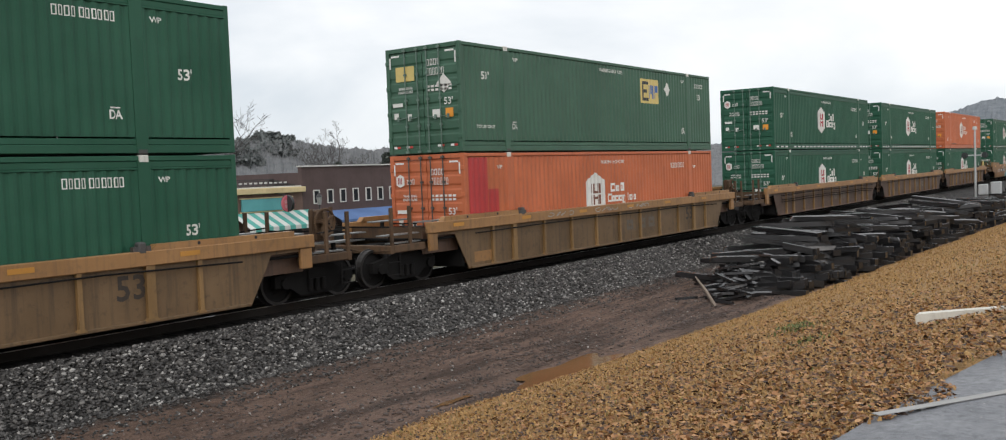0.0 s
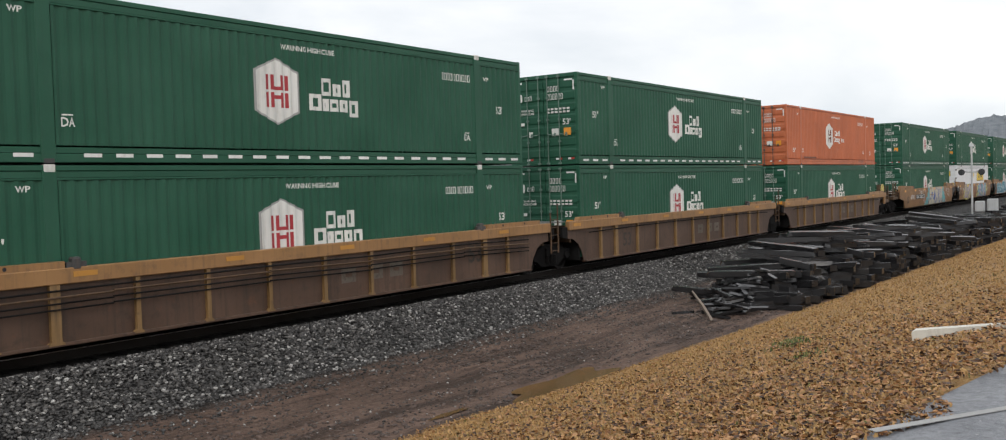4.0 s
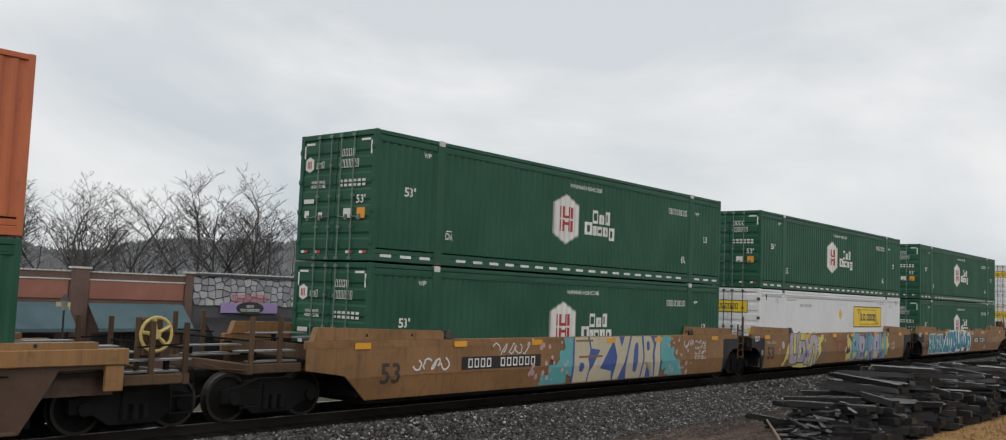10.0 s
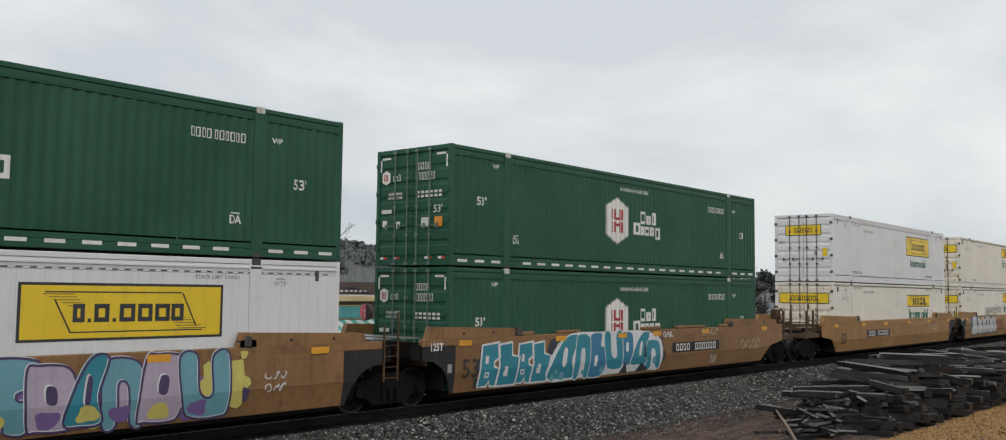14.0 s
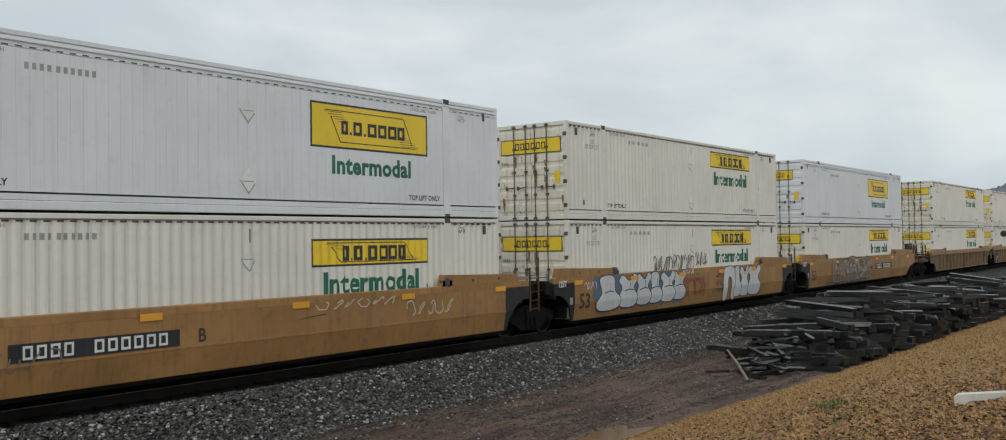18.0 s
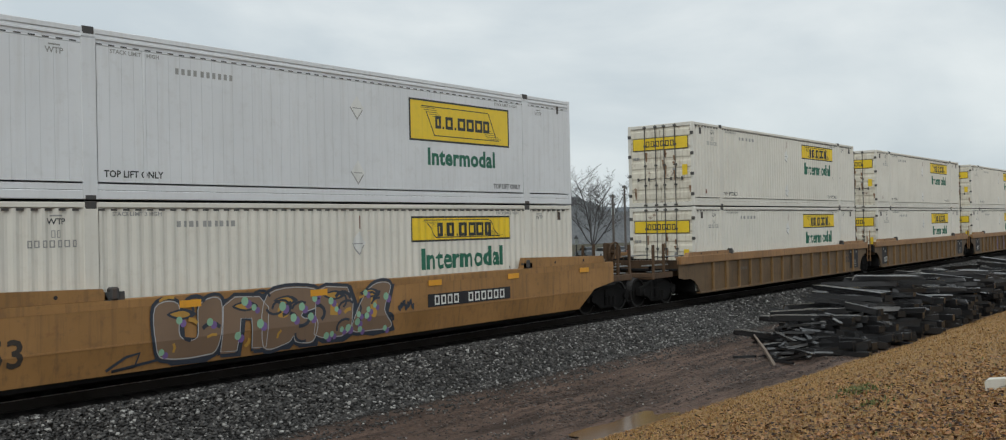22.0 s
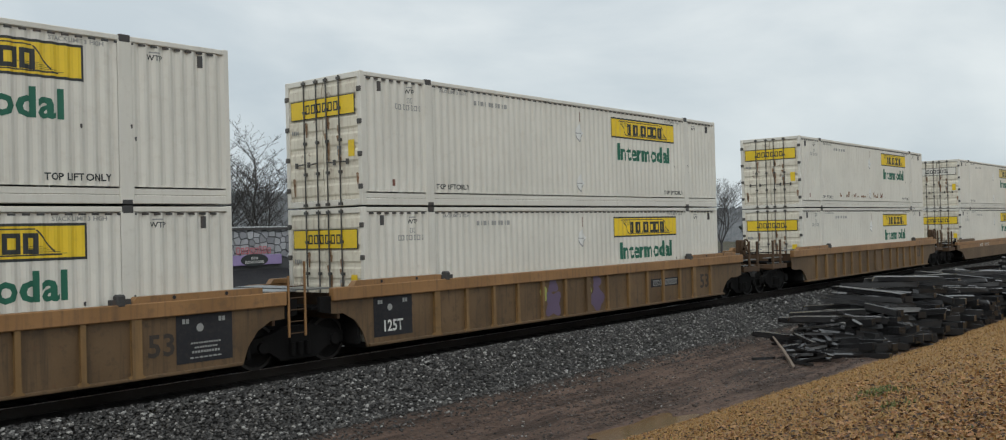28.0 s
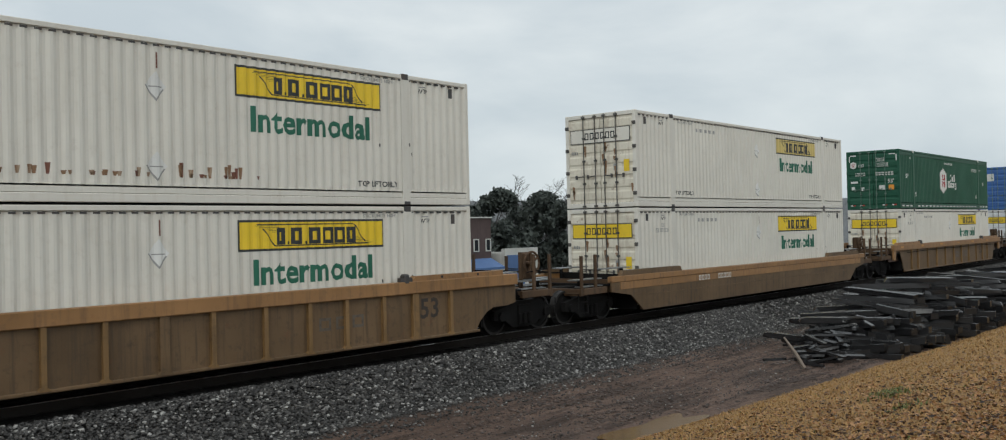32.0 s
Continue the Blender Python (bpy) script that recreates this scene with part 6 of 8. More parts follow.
gx = axis([(-2500, -300, 550), (-300, -40, 52), (-40, 2, 3), (2, 34, 0.22), (34, 70, 0.5), (70, 130, 2), (130, 400, 27), (400, 2500, 700)])
gy = axis([(-2500, -300, 730), (-300, -40, 60), (-40, -16, 4), (-16, -9, 0.25), (-9, -2.3, 0.16), (-2.3, 8, 0.8), (8, 24, 1.6), (24, 160, 12), (160, 500, 60), (500, 2500, 500)])
gv = [(x, y, ground_z(x, y)) for y in gy for x in gx]
nx = len(gx)
gf = [(j * nx + i, j * nx + i + 1, (j + 1) * nx + i + 1, (j + 1) * nx + i) for j in range(len(gy) - 1) for i in range(nx - 1)]
gm = bpy.data.meshes.new("ground")
gm.from_pydata(gv, [], gf)
gm.polygons.foreach_set("use_smooth", [True] * len(gf))
gm.update()

m_ground, nt, bs = material("trackside_earth")
tc = nt.nodes.new("ShaderNodeTexCoord")
pos = tc.outputs["Object"]
sep = nt.nodes.new("ShaderNodeSeparateXYZ")
nt.links.new(pos, sep.inputs[0])
n_edge = node(nt, "TexNoise", [("Vector", pos)], Scale=0.9, Detail=6.0, Roughness=0.65).outputs["Fac"]
yy = math2(nt, "ADD", sep.outputs["Y"], math2(nt, "MULTIPLY", math2(nt, "SUBTRACT", n_edge, 0.5), 1.6))
n_b = node(nt, "TexNoise", [("Vector", pos)], Scale=0.5, Detail=6.0, Roughness=0.6).outputs["Fac"]
n_f = node(nt, "TexNoise", [("Vector", pos)], Scale=9.0, Detail=6.0, Roughness=0.7).outputs["Fac"]
rut_map = nt.nodes.new("ShaderNodeMapping")
rut_map.inputs["Scale"].default_value = (0.22, 1.6, 1.0)
nt.links.new(pos, rut_map.inputs["Vector"])
n_r = node(nt, "TexNoise", [("Vector", rut_map.outputs["Vector"])], Scale=1.6, Detail=8.0, Roughness=0.7).outputs["Fac"]
mud = mixc(nt, ramp(nt, n_b, 0.32, 0.68), (0.105, 0.068, 0.052), (0.185, 0.121, 0.094))
mud = mixc(nt, math2(nt, "MULTIPLY", ramp(nt, n_r, 0.47, 0.60), 0.85), mud, (0.036, 0.023, 0.018))
mud = mixc(nt, math2(nt, "MULTIPLY", ramp(nt, n_f, 0.45, 0.75), 0.6), mud, (0.055, 0.039, 0.032))
ys_ = sep.outputs["Y"]
vor = node(nt, "TexVoronoi", [("Vector", pos)], Scale=16.0)
stone = mixc(nt, ramp(nt, vor.outputs["Color"], 0.1, 0.9), (0.022, 0.021, 0.021), (0.12, 0.116, 0.112))
stone = mixc(nt, ramp(nt, vor.outputs["Distance"], 0.25, 0.6), stone, (0.007, 0.0066, 0.0066))
# track bed: oil stain and the train's shade, both mixed into the colour
oil_shade = ramp(nt, math2(nt, "ABSOLUTE", ys_, 0.0), 2.0, 1.4)
stone = mixc(nt, math2(nt, "MULTIPLY", oil_shade, 0.9), stone, (0.003, 0.0027, 0.0025))
straw = mixc(nt, ramp(nt, n_f, 0.3, 0.7), (0.20, 0.112, 0.043), (0.40, 0.245, 0.095))
straw = mixc(nt, math2(nt, "MULTIPLY", ramp(nt, n_b, 0.55, 0.75), 0.5), straw, (0.27, 0.14, 0.054))
far = mixc(nt, ramp(nt, n_b, 0.3, 0.7), (0.045, 0.045, 0.030), (0.10, 0.085, 0.05))
ys_ = sep.outputs["Y"]
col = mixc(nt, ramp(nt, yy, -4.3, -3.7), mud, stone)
gmask = nt.nodes.new("ShaderNodeMath")
gmask.operation = "ADD"
xs_ = math2(nt, "ADD", math2(nt, "MULTIPLY", ramp(nt, sep.outputs["X"], 10.0, 26.0), 0.88), math2(nt, "MULTIPLY", ramp(nt, sep.outputs["X"], 26.0, 80.0), 1.5))
nt.links.new(math2(nt, "ADD", ys_, math2(nt, "MULTIPLY", math2(nt, "SUBTRACT", n_edge, 0.5), 0.45)), gmask.inputs[0])
nt.links.new(xs_, gmask.inputs[1])
col = mixc(nt, ramp(nt, gmask.outputs[0], -7.85, -8.05), col, straw)
col = mixc(nt, ramp(nt, yy, 4.2, 5.0), col, far)
nt.links.new(col, bs.inputs["Base Color"])
rg = nt.nodes.new("ShaderNodeMapRange")
rg.inputs["To Min"].default_value, rg.inputs["To Max"].default_value = 0.40, 0.95
nt.links.new(n_f, rg.inputs["Value"])
nt.links.new(rg.outputs["Result"], bs.inputs["Roughness"])
bs.inputs["Specular IOR Level"].default_value = 0.22
bump(nt, bs, math2(nt, "ADD", math2(nt, "ADD", n_f, n_r), math2(nt, "MULTIPLY", vor.outputs["Distance"], -0.6)), 0.8, 0.07)
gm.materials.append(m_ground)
ground = new("ground", gm)
tagged(ground, "muddy trackside ground with ballast and straw-coloured grass bank", "ground", kind="structure")

# puddle; the grass bank's brown reflection is mixed into its muddy colour
m_pud, nt, bs = material("muddy_water")
v, _ = coords(nt)
pn = node(nt, "TexNoise", [("Vector", v)], Scale=1.5, Detail=3.0).outputs["Fac"]
nt.links.new(mixc(nt, ramp(nt, pn, 0.3, 0.7), (0.10, 0.056, 0.024), (0.16, 0.092, 0.040)), bs.inputs["Base Color"])
bs.inputs["Roughness"].default_value = 0.12
bs.inputs["IOR"].default_value = 1.2
rng = random.Random(3)
for cx, cy, w, h, sd in ((14.1, -7.88, 3.4, 0.95, 5), (11.2, -7.6, 1.0, 0.16, 6)):
    p = part("puddle", flat(bubble(w, h, sd, 5, 40)), m_pud, None, m=pose(cx, cy, ground_z(cx, cy) + (0.075 if w > 2 else 0.02)))
    tagged(p, "shallow brown puddle lying in the mud", "puddle", kind="structure")

# ballast stones
m_stone, nt, bs = material("crushed_granite")
ge = nt.nodes.new("ShaderNodeNewGeometry")
tc = nt.nodes.new("ShaderNodeTexCoord")
sn = node(nt, "TexNoise", [("Vector", tc.outputs["Object"])], Scale=60.0, Detail=3.0).outputs["Fac"]
cs = nt.nodes.new("ShaderNodeValToRGB")
cs.color_ramp.elements[0].color, cs.color_ramp.elements[1].color = (0.010, 0.0095, 0.0095, 1), (0.46, 0.45, 0.43, 1)
e = cs.color_ramp.elements.new(0.55)
e.color = (0.047, 0.0455, 0.045, 1)
e = cs.color_ramp.elements.new(0.88)
e.color = (0.130, 0.123, 0.117, 1)
nt.links.new(ge.outputs["Random Per Island"], cs.inputs["Fac"])
nt.links.new(mixc(nt, math2(nt, "MULTIPLY", ramp(nt, sn, 0.4, 0.7), 0.4), cs.outputs["Color"], (0.05, 0.045, 0.04)), bs.inputs["Base Color"])
bs.inputs["Roughness"].default_value = 0.55


def scatter(name, pts, verts, faces, sizes, mat, squash=0.75, seed=1):
    """One mesh of many copies of a small solid, each turned, stretched and dented at random."""
    rng = np.random.default_rng(seed)
    n, k = len(pts), len(verts)
    V = np.asarray(verts, float)
    q = rng.normal(size=(n, 4))
    q /= np.linalg.norm(q, axis=1)[:, None]
    w, x, y, z = q.T
    R = np.stack([1 - 2 * (y * y + z * z), 2 * (x * y - z * w), 2 * (x * z + y * w), 2 * (x * y + z * w), 1 - 2 * (x * x + z * z), 2 * (y * z - x * w),
                  2 * (x * z - y * w), 2 * (y * z + x * w), 1 - 2 * (x * x + y * y)], 1).reshape(n, 3, 3)
    L = V[None] * (1 + 0.45 * (rng.random((n, k, 1)) - 0.5)) * (0.7 + 0.6 * rng.random((n, 1, 3)))
    P = np.einsum("nij,nkj->nki", R, L) * np.asarray(sizes)[:, None, None]
    P[:, :, 2] *= squash
    P += np.asarray(pts)[:, None, :]
    F = (np.asarray(faces)[None] + (np.arange(n) * k)[:, None, None]).reshape(-1, len(faces[0]))
    me = bpy.data.meshes.new(name)
    me.vertices.add(n * k)
    me.vertices.foreach_set("co", P.reshape(-1))
    m = F.shape[1]
    me.loops.add(F.size)
    me.loops.foreach_set("vertex_index", F.reshape(-1).astype(np.int32))
    me.polygons.add(len(F))
    me.polygons.foreach_set("loop_start", np.arange(0, F.size, m, dtype=np.int32))
    me.update(calc_edges=True)
    me.validate()
    me.materials.append(mat)
    return new(name, me)


OCTA_V = [(1, 0, 0), (-1, 0, 0), (0, 1, 0), (0, -1, 0), (0, 0, 1), (0, 0, -1), (0.6, 0.6, 0.6), (-0.6, -0.6, 0.6), (0.6, -0.6, -0.6)]
OCTA_F = [(0, 2, 6), (2, 4, 6), (4, 0, 6), (2, 1, 4), (1, 3, 7), (3, 4, 7), (4, 1, 7), (3, 0, 4), (2, 0, 5), (1, 2, 5), (3, 1, 5), (0, 3, 8), (3, 5, 8), (5, 0, 8)]
rng = np.random.default_rng(7)
pts, sizes = [], []
for x0, x1, y0, y1, n, s0, s1 in ((2, 30, -3.85, -1.42, 26000, 0.022, 0.042), (30, 75, -3.8, -1.42, 9000, 0.03, 0.05), (2, 45, -4.7, -3.6, 5000, 0.014, 0.034),
                                  (2, 34, -7.9, -4.5, 4600, 0.008, 0.024), (2, 45, -3.8, -1.8, 3500, 0.03, 0.055), (-20, 2, -4.0, -1.42, 9000, 0.025, 0.05)):
    X, Y, S = rng.uniform(x0, x1, n), rng.uniform(y0, y1, n), rng.uniform(s0, s1, n)
    for x, y, s in zip(X, Y, S):
        pts.append((x, y, ground_z(x, y) + 0.35 * s))
        sizes.append(s)
tagged(scatter("ballast_stones", pts, OCTA_V, OCTA_F, sizes, m_stone), "loose grey crushed stone ballast beside the track", "ballast", kind="stuff")
M["clod"] = paint("wet_brown_mud", (0.060, 0.040, 0.032), (0.032, 0.021, 0.017), 0.6, 0.6, streak=False)
rng = random.Random(91)
clods = []
while len(clods) < 5200:                                     # lumps thrown up beside the wheel ruts
    x = 1.0 + 38.0 * rng.random() ** 1.3
    y = -4.4 + (TOE(x) + 0.25 + 4.4) * rng.random()
    if noise.noise((x * 0.22, y * 1.6, 4.0)) > 0.02 + 0.25 * rng.random():
        clods.append((x, y, ground_z(x, y) + 0.004))
tagged(scatter("mud_clods", clods, OCTA_V, OCTA_F, [0.014 + 0.050 * rng.random() ** 2.5 for _ in clods], M["clod"], 0.55, 8), "small wet lumps of brown mud along the wheel ruts", "mud", kind="stuff")

m_clod, nt, bs = material("mud_clods")
ge = nt.nodes.new("ShaderNodeNewGeometry")
nt.links.new(mixc(nt, ge.outputs["Random Per Island"], (0.028, 0.019, 0.015), (0.150, 0.100, 0.080)), bs.inputs["Base Color"])
bs.inputs["Roughness"].default_value = 0.55
pts, sizes = [], []
for k in range(12000):
    x, y = 3 + 34 * rng.random() ** 1.3, -8.05 + 3.2 * rng.random()
    if noise.noise((x * 0.5, y * 2.2, 9)) < -0.05:
        continue
    pts.append((x, y, ground_z(x, y) + 0.002))
    sizes.append(0.010 + 0.05 * rng.random() ** 4)
tagged(scatter("mud_clods", pts, OCTA_V, OCTA_F, sizes, m_clod, 0.45, 21), "wet brown clods and chips strewn on the mud", "mud", kind="stuff")

# dry grass and fallen leaves on the bank
m_straw, nt, bs = material("dormant_grass")
ge = nt.nodes.new("ShaderNodeNewGeometry")
cs = nt.nodes.new("ShaderNodeValToRGB")
cs.color_ramp.elements[0].color, cs.color_ramp.elements[1].color = (0.20, 0.110, 0.042, 1), (0.46, 0.285, 0.112, 1)
e = cs.color_ramp.elements.new(0.03)
e.color = (0.10, 0.13, 0.035, 1)
e = cs.color_ramp.elements.new(0.06)
e.color = (0.29, 0.165, 0.062, 1)
nt.links.new(ge.outputs["Random Per Island"], cs.inputs["Fac"])
nt.links.new(cs.outputs["Color"], bs.inputs["Base Color"])
bs.inputs["Roughness"].default_value = 0.8
m_leaf, nt, bs = material("fallen_leaves")
ge = nt.nodes.new("ShaderNodeNewGeometry")
cs = nt.nodes.new("ShaderNodeValToRGB")
cs.color_ramp.elements[0].color, cs.color_ramp.elements[1].color = (0.016, 0.008, 0.005, 1), (0.46, 0.26, 0.12, 1)
e = cs.color_ramp.elements.new(0.35)
e.color = (0.075, 0.032, 0.014, 1)
e = cs.color_ramp.elements.new(0.65)
e.color = (0.30, 0.135, 0.048, 1)
nt.links.new(ge.outputs["Random Per Island"], cs.inputs["Fac"])
nt.links.new(cs.outputs["Color"], bs.inputs["Base Color"])
bs.inputs["Roughness"].default_value = 0.6
rng = np.random.default_rng(11)


def bank_points(n, x0, x1, power=1.6):
    out = []
    for u, w in rng.random((n, 2)):
        x = x0 + (x1 - x0) * u ** power
        top = -14.98 - 0.14 * min(max(x - 5.5, -2), 12) + 0.3 * noise.noise((x * 0.8, 0, 4)) + 0.15 * noise.noise((x * 3.1, 0, 7))
        y = top + (TOE(x) + 0.1 - top) * w
        out.append((x, y, ground_z(x, y) if y > -14.98 else max(ground_z(x, y), 0.97)))
    return out


def blades(name, pts, h0, h1, mat):
    n = len(pts)
    P = np.asarray(pts)
    a, lean, h, w = rng.uniform(0, 6.28, n), rng.uniform(0.3, 1.45, n), rng.uniform(h0, h1, n), rng.uniform(0.005, 0.014, n)
    d = np.stack([np.cos(a), np.sin(a), np.zeros(n)], 1)
    s = np.stack([-np.sin(a), np.cos(a), np.zeros(n)], 1) * w[:, None]
    up = np.array([0, 0, 1.0])
    mid = P + d * (h * 0.35 * np.sin(lean))[:, None] + up * (h * 0.6)[:, None]
    tip = P + d * (h * np.sin(lean))[:, None] + up * (h * (0.35 + 0.6 * np.cos(lean)))[:, None]
    V = np.stack([P - s, P + s, mid + s * 0.8, mid - s * 0.8, tip], 1).reshape(-1, 3)
    faces = []
    for i in range(n):
        o = 5 * i
        faces += [(o, o + 1, o + 2, o + 3), (o + 3, o + 2, o + 4)]
    me = bpy.data.meshes.new(name)
    me.from_pydata(V.tolist(), [], faces)
    me.materials.append(mat)
    return new(name, me)


tagged(blades("dry_grass", bank_points(80000, 3.5, 60), 0.02, 0.055, m_straw), "straw-coloured dormant grass on the bank", "grass", kind="stuff")
LEAF_V = [(-1, -0.55, 0), (0, -0.75, 0.25), (1, -0.2, 0.1), (1.1, 0.3, 0.35), (0.1, 0.75, 0.1), (-0.9, 0.45, 0.3)]
LEAF_F = [(0, 1, 2, 3, 4, 5)]
lp = [(x, y, z + 0.022) for x, y, z in bank_points(120000, 3.5, 40, 1.7) if rng.random() < (0.2 + 0.8 * min(1, max(0, (-y - 9.5) / 4.5))) * min(1.0, max(0.10, 1.35 - (x - 5) / 11))]
tagged(scatter("fallen_leaves", lp, LEAF_V, LEAF_F, rng.uniform(0.009, 0.030, len(lp)), m_leaf, 0.5, 4), "brown fallen oak leaves strewn over the dry grass", "leaves", kind="stuff")

lp = []
for x, y, z in bank_points(14000, -18, 3.6, 1.0):
    lp.append((x, y, z + 0.022))
tagged(scatter("fallen_leaves", lp, LEAF_V, LEAF_F, rng.uniform(0.014, 0.042, len(lp)), m_leaf, 0.5, 14), "brown fallen leaves strewn over the dry grass", "leaves", kind="stuff")

m_green, nt, bs = material("green_grass_tuft")
ge = nt.nodes.new("ShaderNodeNewGeometry")
nt.links.new(mixc(nt, ge.outputs["Random Per Island"], (0.060, 0.085, 0.020), (0.150, 0.170, 0.050)), bs.inputs["Base Color"])
bs.inputs["Roughness"].default_value = 0.7
for cx, cy, n_, wide in ((13.1, -12.25, 160, 0.45), (13.7, -12.0, 70, 0.3), (11.6, -12.9, 60, 0.35)):
    tp = []
    for k in range(n_):
        x, y = cx + rng.normal() * wide * 0.5, cy + rng.normal() * wide * 0.35
        tp.append((x, y, ground_z(x, y)))
    tagged(blades("grass_tuft", tp, 0.03, 0.085, m_green), "green grass tuft among the dead grass", "grass", kind="stuff")

# wet asphalt of the car park, with a painted line and kerb
m_asph, nt, bs = material("wet_asphalt")
tc = nt.nodes.new("ShaderNodeTexCoord")
an = node(nt, "TexNoise", [("Vector", tc.outputs["Object"])], Scale=1.2, Detail=5.0).outputs["Fac"]
af = node(nt, "TexNoise", [("Vector", tc.outputs["Object"])], Scale=90.0, Detail=3.0).outputs["Fac"]
am = node(nt, "TexNoise", [("Vector", tc.outputs["Object"])], Scale=14.0, Detail=6.0, Roughness=0.7).outputs["Fac"]
av = node(nt, "TexVoronoi", [("Vector", tc.outputs["Object"])], Scale=24.0)
c = mixc(nt, ramp(nt, an, 0.35, 0.65), (0.085, 0.092, 0.108), (0.205, 0.215, 0.235))
c = mixc(nt, math2(nt, "MULTIPLY", ramp(nt, am, 0.45, 0.70), 0.6), c, (0.050, 0.054, 0.062))
c = mixc(nt, math2(nt, "MULTIPLY", ramp(nt, af, 0.5, 0.75), 0.5), c, (0.20, 0.20, 0.20))
chip = math2(nt, "MULTIPLY", ramp(nt, av.outputs["Distance"], 0.22, 0.12), ramp(nt, av.outputs["Color"], 0.82, 0.90))
nt.links.new(mixc(nt, chip, c, (0.45, 0.44, 0.42)), bs.inputs["Base Color"])
r_ = nt.nodes.new("ShaderNodeMapRange")
r_.inputs["To Min"].default_value, r_.inputs["To Max"].default_value = 0.22, 0.75
nt.links.new(am, r_.inputs["Value"])
nt.links.new(r_.outputs["Result"], bs.inputs["Roughness"])
bump(nt, bs, math2(nt, "ADD", af, am), 0.5, 0.012)
edge = []
for k in range(60):
    x = -30 + k * 1.4
    edge.append((x, -14.90 - 0.14 * min(max(x - 5.5, -2), 12) + 0.10 * noise.noise((x * 1.1, 3, 0)) + 0.04 * noise.noise((x * 4, 1, 0))))
b = Build()
for (xa, ya), (xb, yb) in zip(edge, edge[1:]):
    b.add([(xa, -60, 1.005), (xb, -60, 1.005), (xb, yb - 0.35, 1.002), (xa, ya - 0.35, 1.002), (xb, yb, 0.965), (xa, ya, 0.965), (xb, yb, 0.80), (xa, ya, 0.80)],
          [(0, 1, 2, 3), (3, 2, 4, 5), (5, 4, 6, 7)])
pav = part("pavement", b, m_asph, None)
tagged(pav, "wet grey asphalt of a car park with ragged edge", "pavement", kind="structure")
M["roadpaint"] = paint("worn_road_paint", (0.30, 0.30, 0.295), (0.10, 0.10, 0.10), 1.0, 0.6, streak=False, grain=14)
M["kerb"] = paint("weathered_white_concrete", (0.62, 0.60, 0.54), (0.25, 0.2, 0.14), 0.35, 0.7, grain=60, bumps=0.3)
tagged(part("painted_line", Build().box(-0.55, 3.2, -0.035, 0.035, 0, 0.005), M["roadpaint"], None, m=pose(6.72, -15.34, 1.0065, 0, 0, -31.4)), "worn white parking line painted on asphalt", "road marking", kind="structure")
kb = Build()
kb.prism([(0.0, -0.08), (1.9, -0.08), (1.9, 0.055), (0.04, 0.055), (0.0, 0.03)], -0.08, 0.08)
tagged(part("kerb", kb, M["kerb"], None, m=pose(11.70, -14.13, 0.775, 0, -7, -84)), "short white concrete kerb lying at the grass edge", "kerb")

# ------------------------------------------------------------------ track
trk = thing("track", "steel rails on dark wooden sleepers in ballast", "railway track", kind="structure")
for s in (-1, 1):
    y = s * 0.7525
    b = Build().prism([(-700, -0.17), (900, -0.17), (900, -0.155), (-700, -0.155)], y - 0.07, y + 0.07)
    b.prism([(-700, -0.155), (900, -0.155), (900, -0.04), (-700, -0.04)], y - 0.01, y + 0.01)
    b.prism([(-700, -0.045), (900, -0.045), (900, -0.004), (-700, -0.004)], y - 0.035, y + 0.035)
    part("rail", b, M["rail"], trk)
    part("rail_head", Build().box(-700, 900, y - 0.03, y + 0.03, -0.006, 0.0), M["railtop"], trk, "polished rail head")
m_tie, nt, bs = material("creosoted_timber")
v, rnd = coords(nt, (1, 1, 1))
vg, _ = coords(nt, (1.2, 14, 14))
tg = node(nt, "TexNoise", [("Vector", vg)], Scale=3.0, Detail=6.0, Roughness=0.7).outputs["Fac"]
tb = node(nt, "TexNoise", [("Vector", v)], Scale=1.3, Detail=3.0).outputs["Fac"]
# near-black timber, raised slightly toward blue-grey for distance haze
c = mixc(nt, ramp(nt, rnd, 0.0, 1.0), (0.010, 0.0102, 0.0112), (0.028, 0.027, 0.028))
c = mixc(nt, math2(nt, "MULTIPLY", ramp(nt, tg, 0.45, 0.75), 0.6), c, (0.040, 0.041, 0.044))
c = mixc(nt, math2(nt, "MULTIPLY", ramp(nt, tb, 0.55, 0.8), 0.5), c, (0.016, 0.0155, 0.016))
nt.links.new(c, bs.inputs["Base Color"])
bs.inputs["Roughness"].default_value = 0.27
bs.inputs["Specular IOR Level"].default_value = 0.5
bump(nt, bs, tg, 0.35, 0.008)


def tie_mesh(seed):
    """A worn sleeper, split and chipped at its ends."""
    rng = random.Random(seed)
    L_, w, h = 1.3 * (0.75 + 0.28 * rng.random()), 0.11, 0.075
    cuts = [-1, -0.6, -0.1, 0.45, 0.85, 1]
    vs = []
    for k, u in enumerate(cuts):
        for sy, sz in ((-1, -1), (1, -1), (1, 1), (-1, 1)):
            e_ = 0.35 if k in (0, 5) else 0.08
            vs.append((u * L_ + (rng.random() - 0.5) * (0.14 if k in (0, 5) else 0), sy * w * (1 - e_ * rng.random()), sz * h * (1 - e_ * rng.random())))
    fs = [(0, 3, 2, 1), (20, 21, 22, 23)]
    for k in range(5):
        for q in range(4):
            fs.append((4 * k + q, 4 * k + (q + 1) % 4, 4 * k + 4 + (q + 1) % 4, 4 * k + 4 + q))
    b = Build().add(vs, fs)
    me = b.mesh("tie")
    me.materials.append(m_tie)
    return me


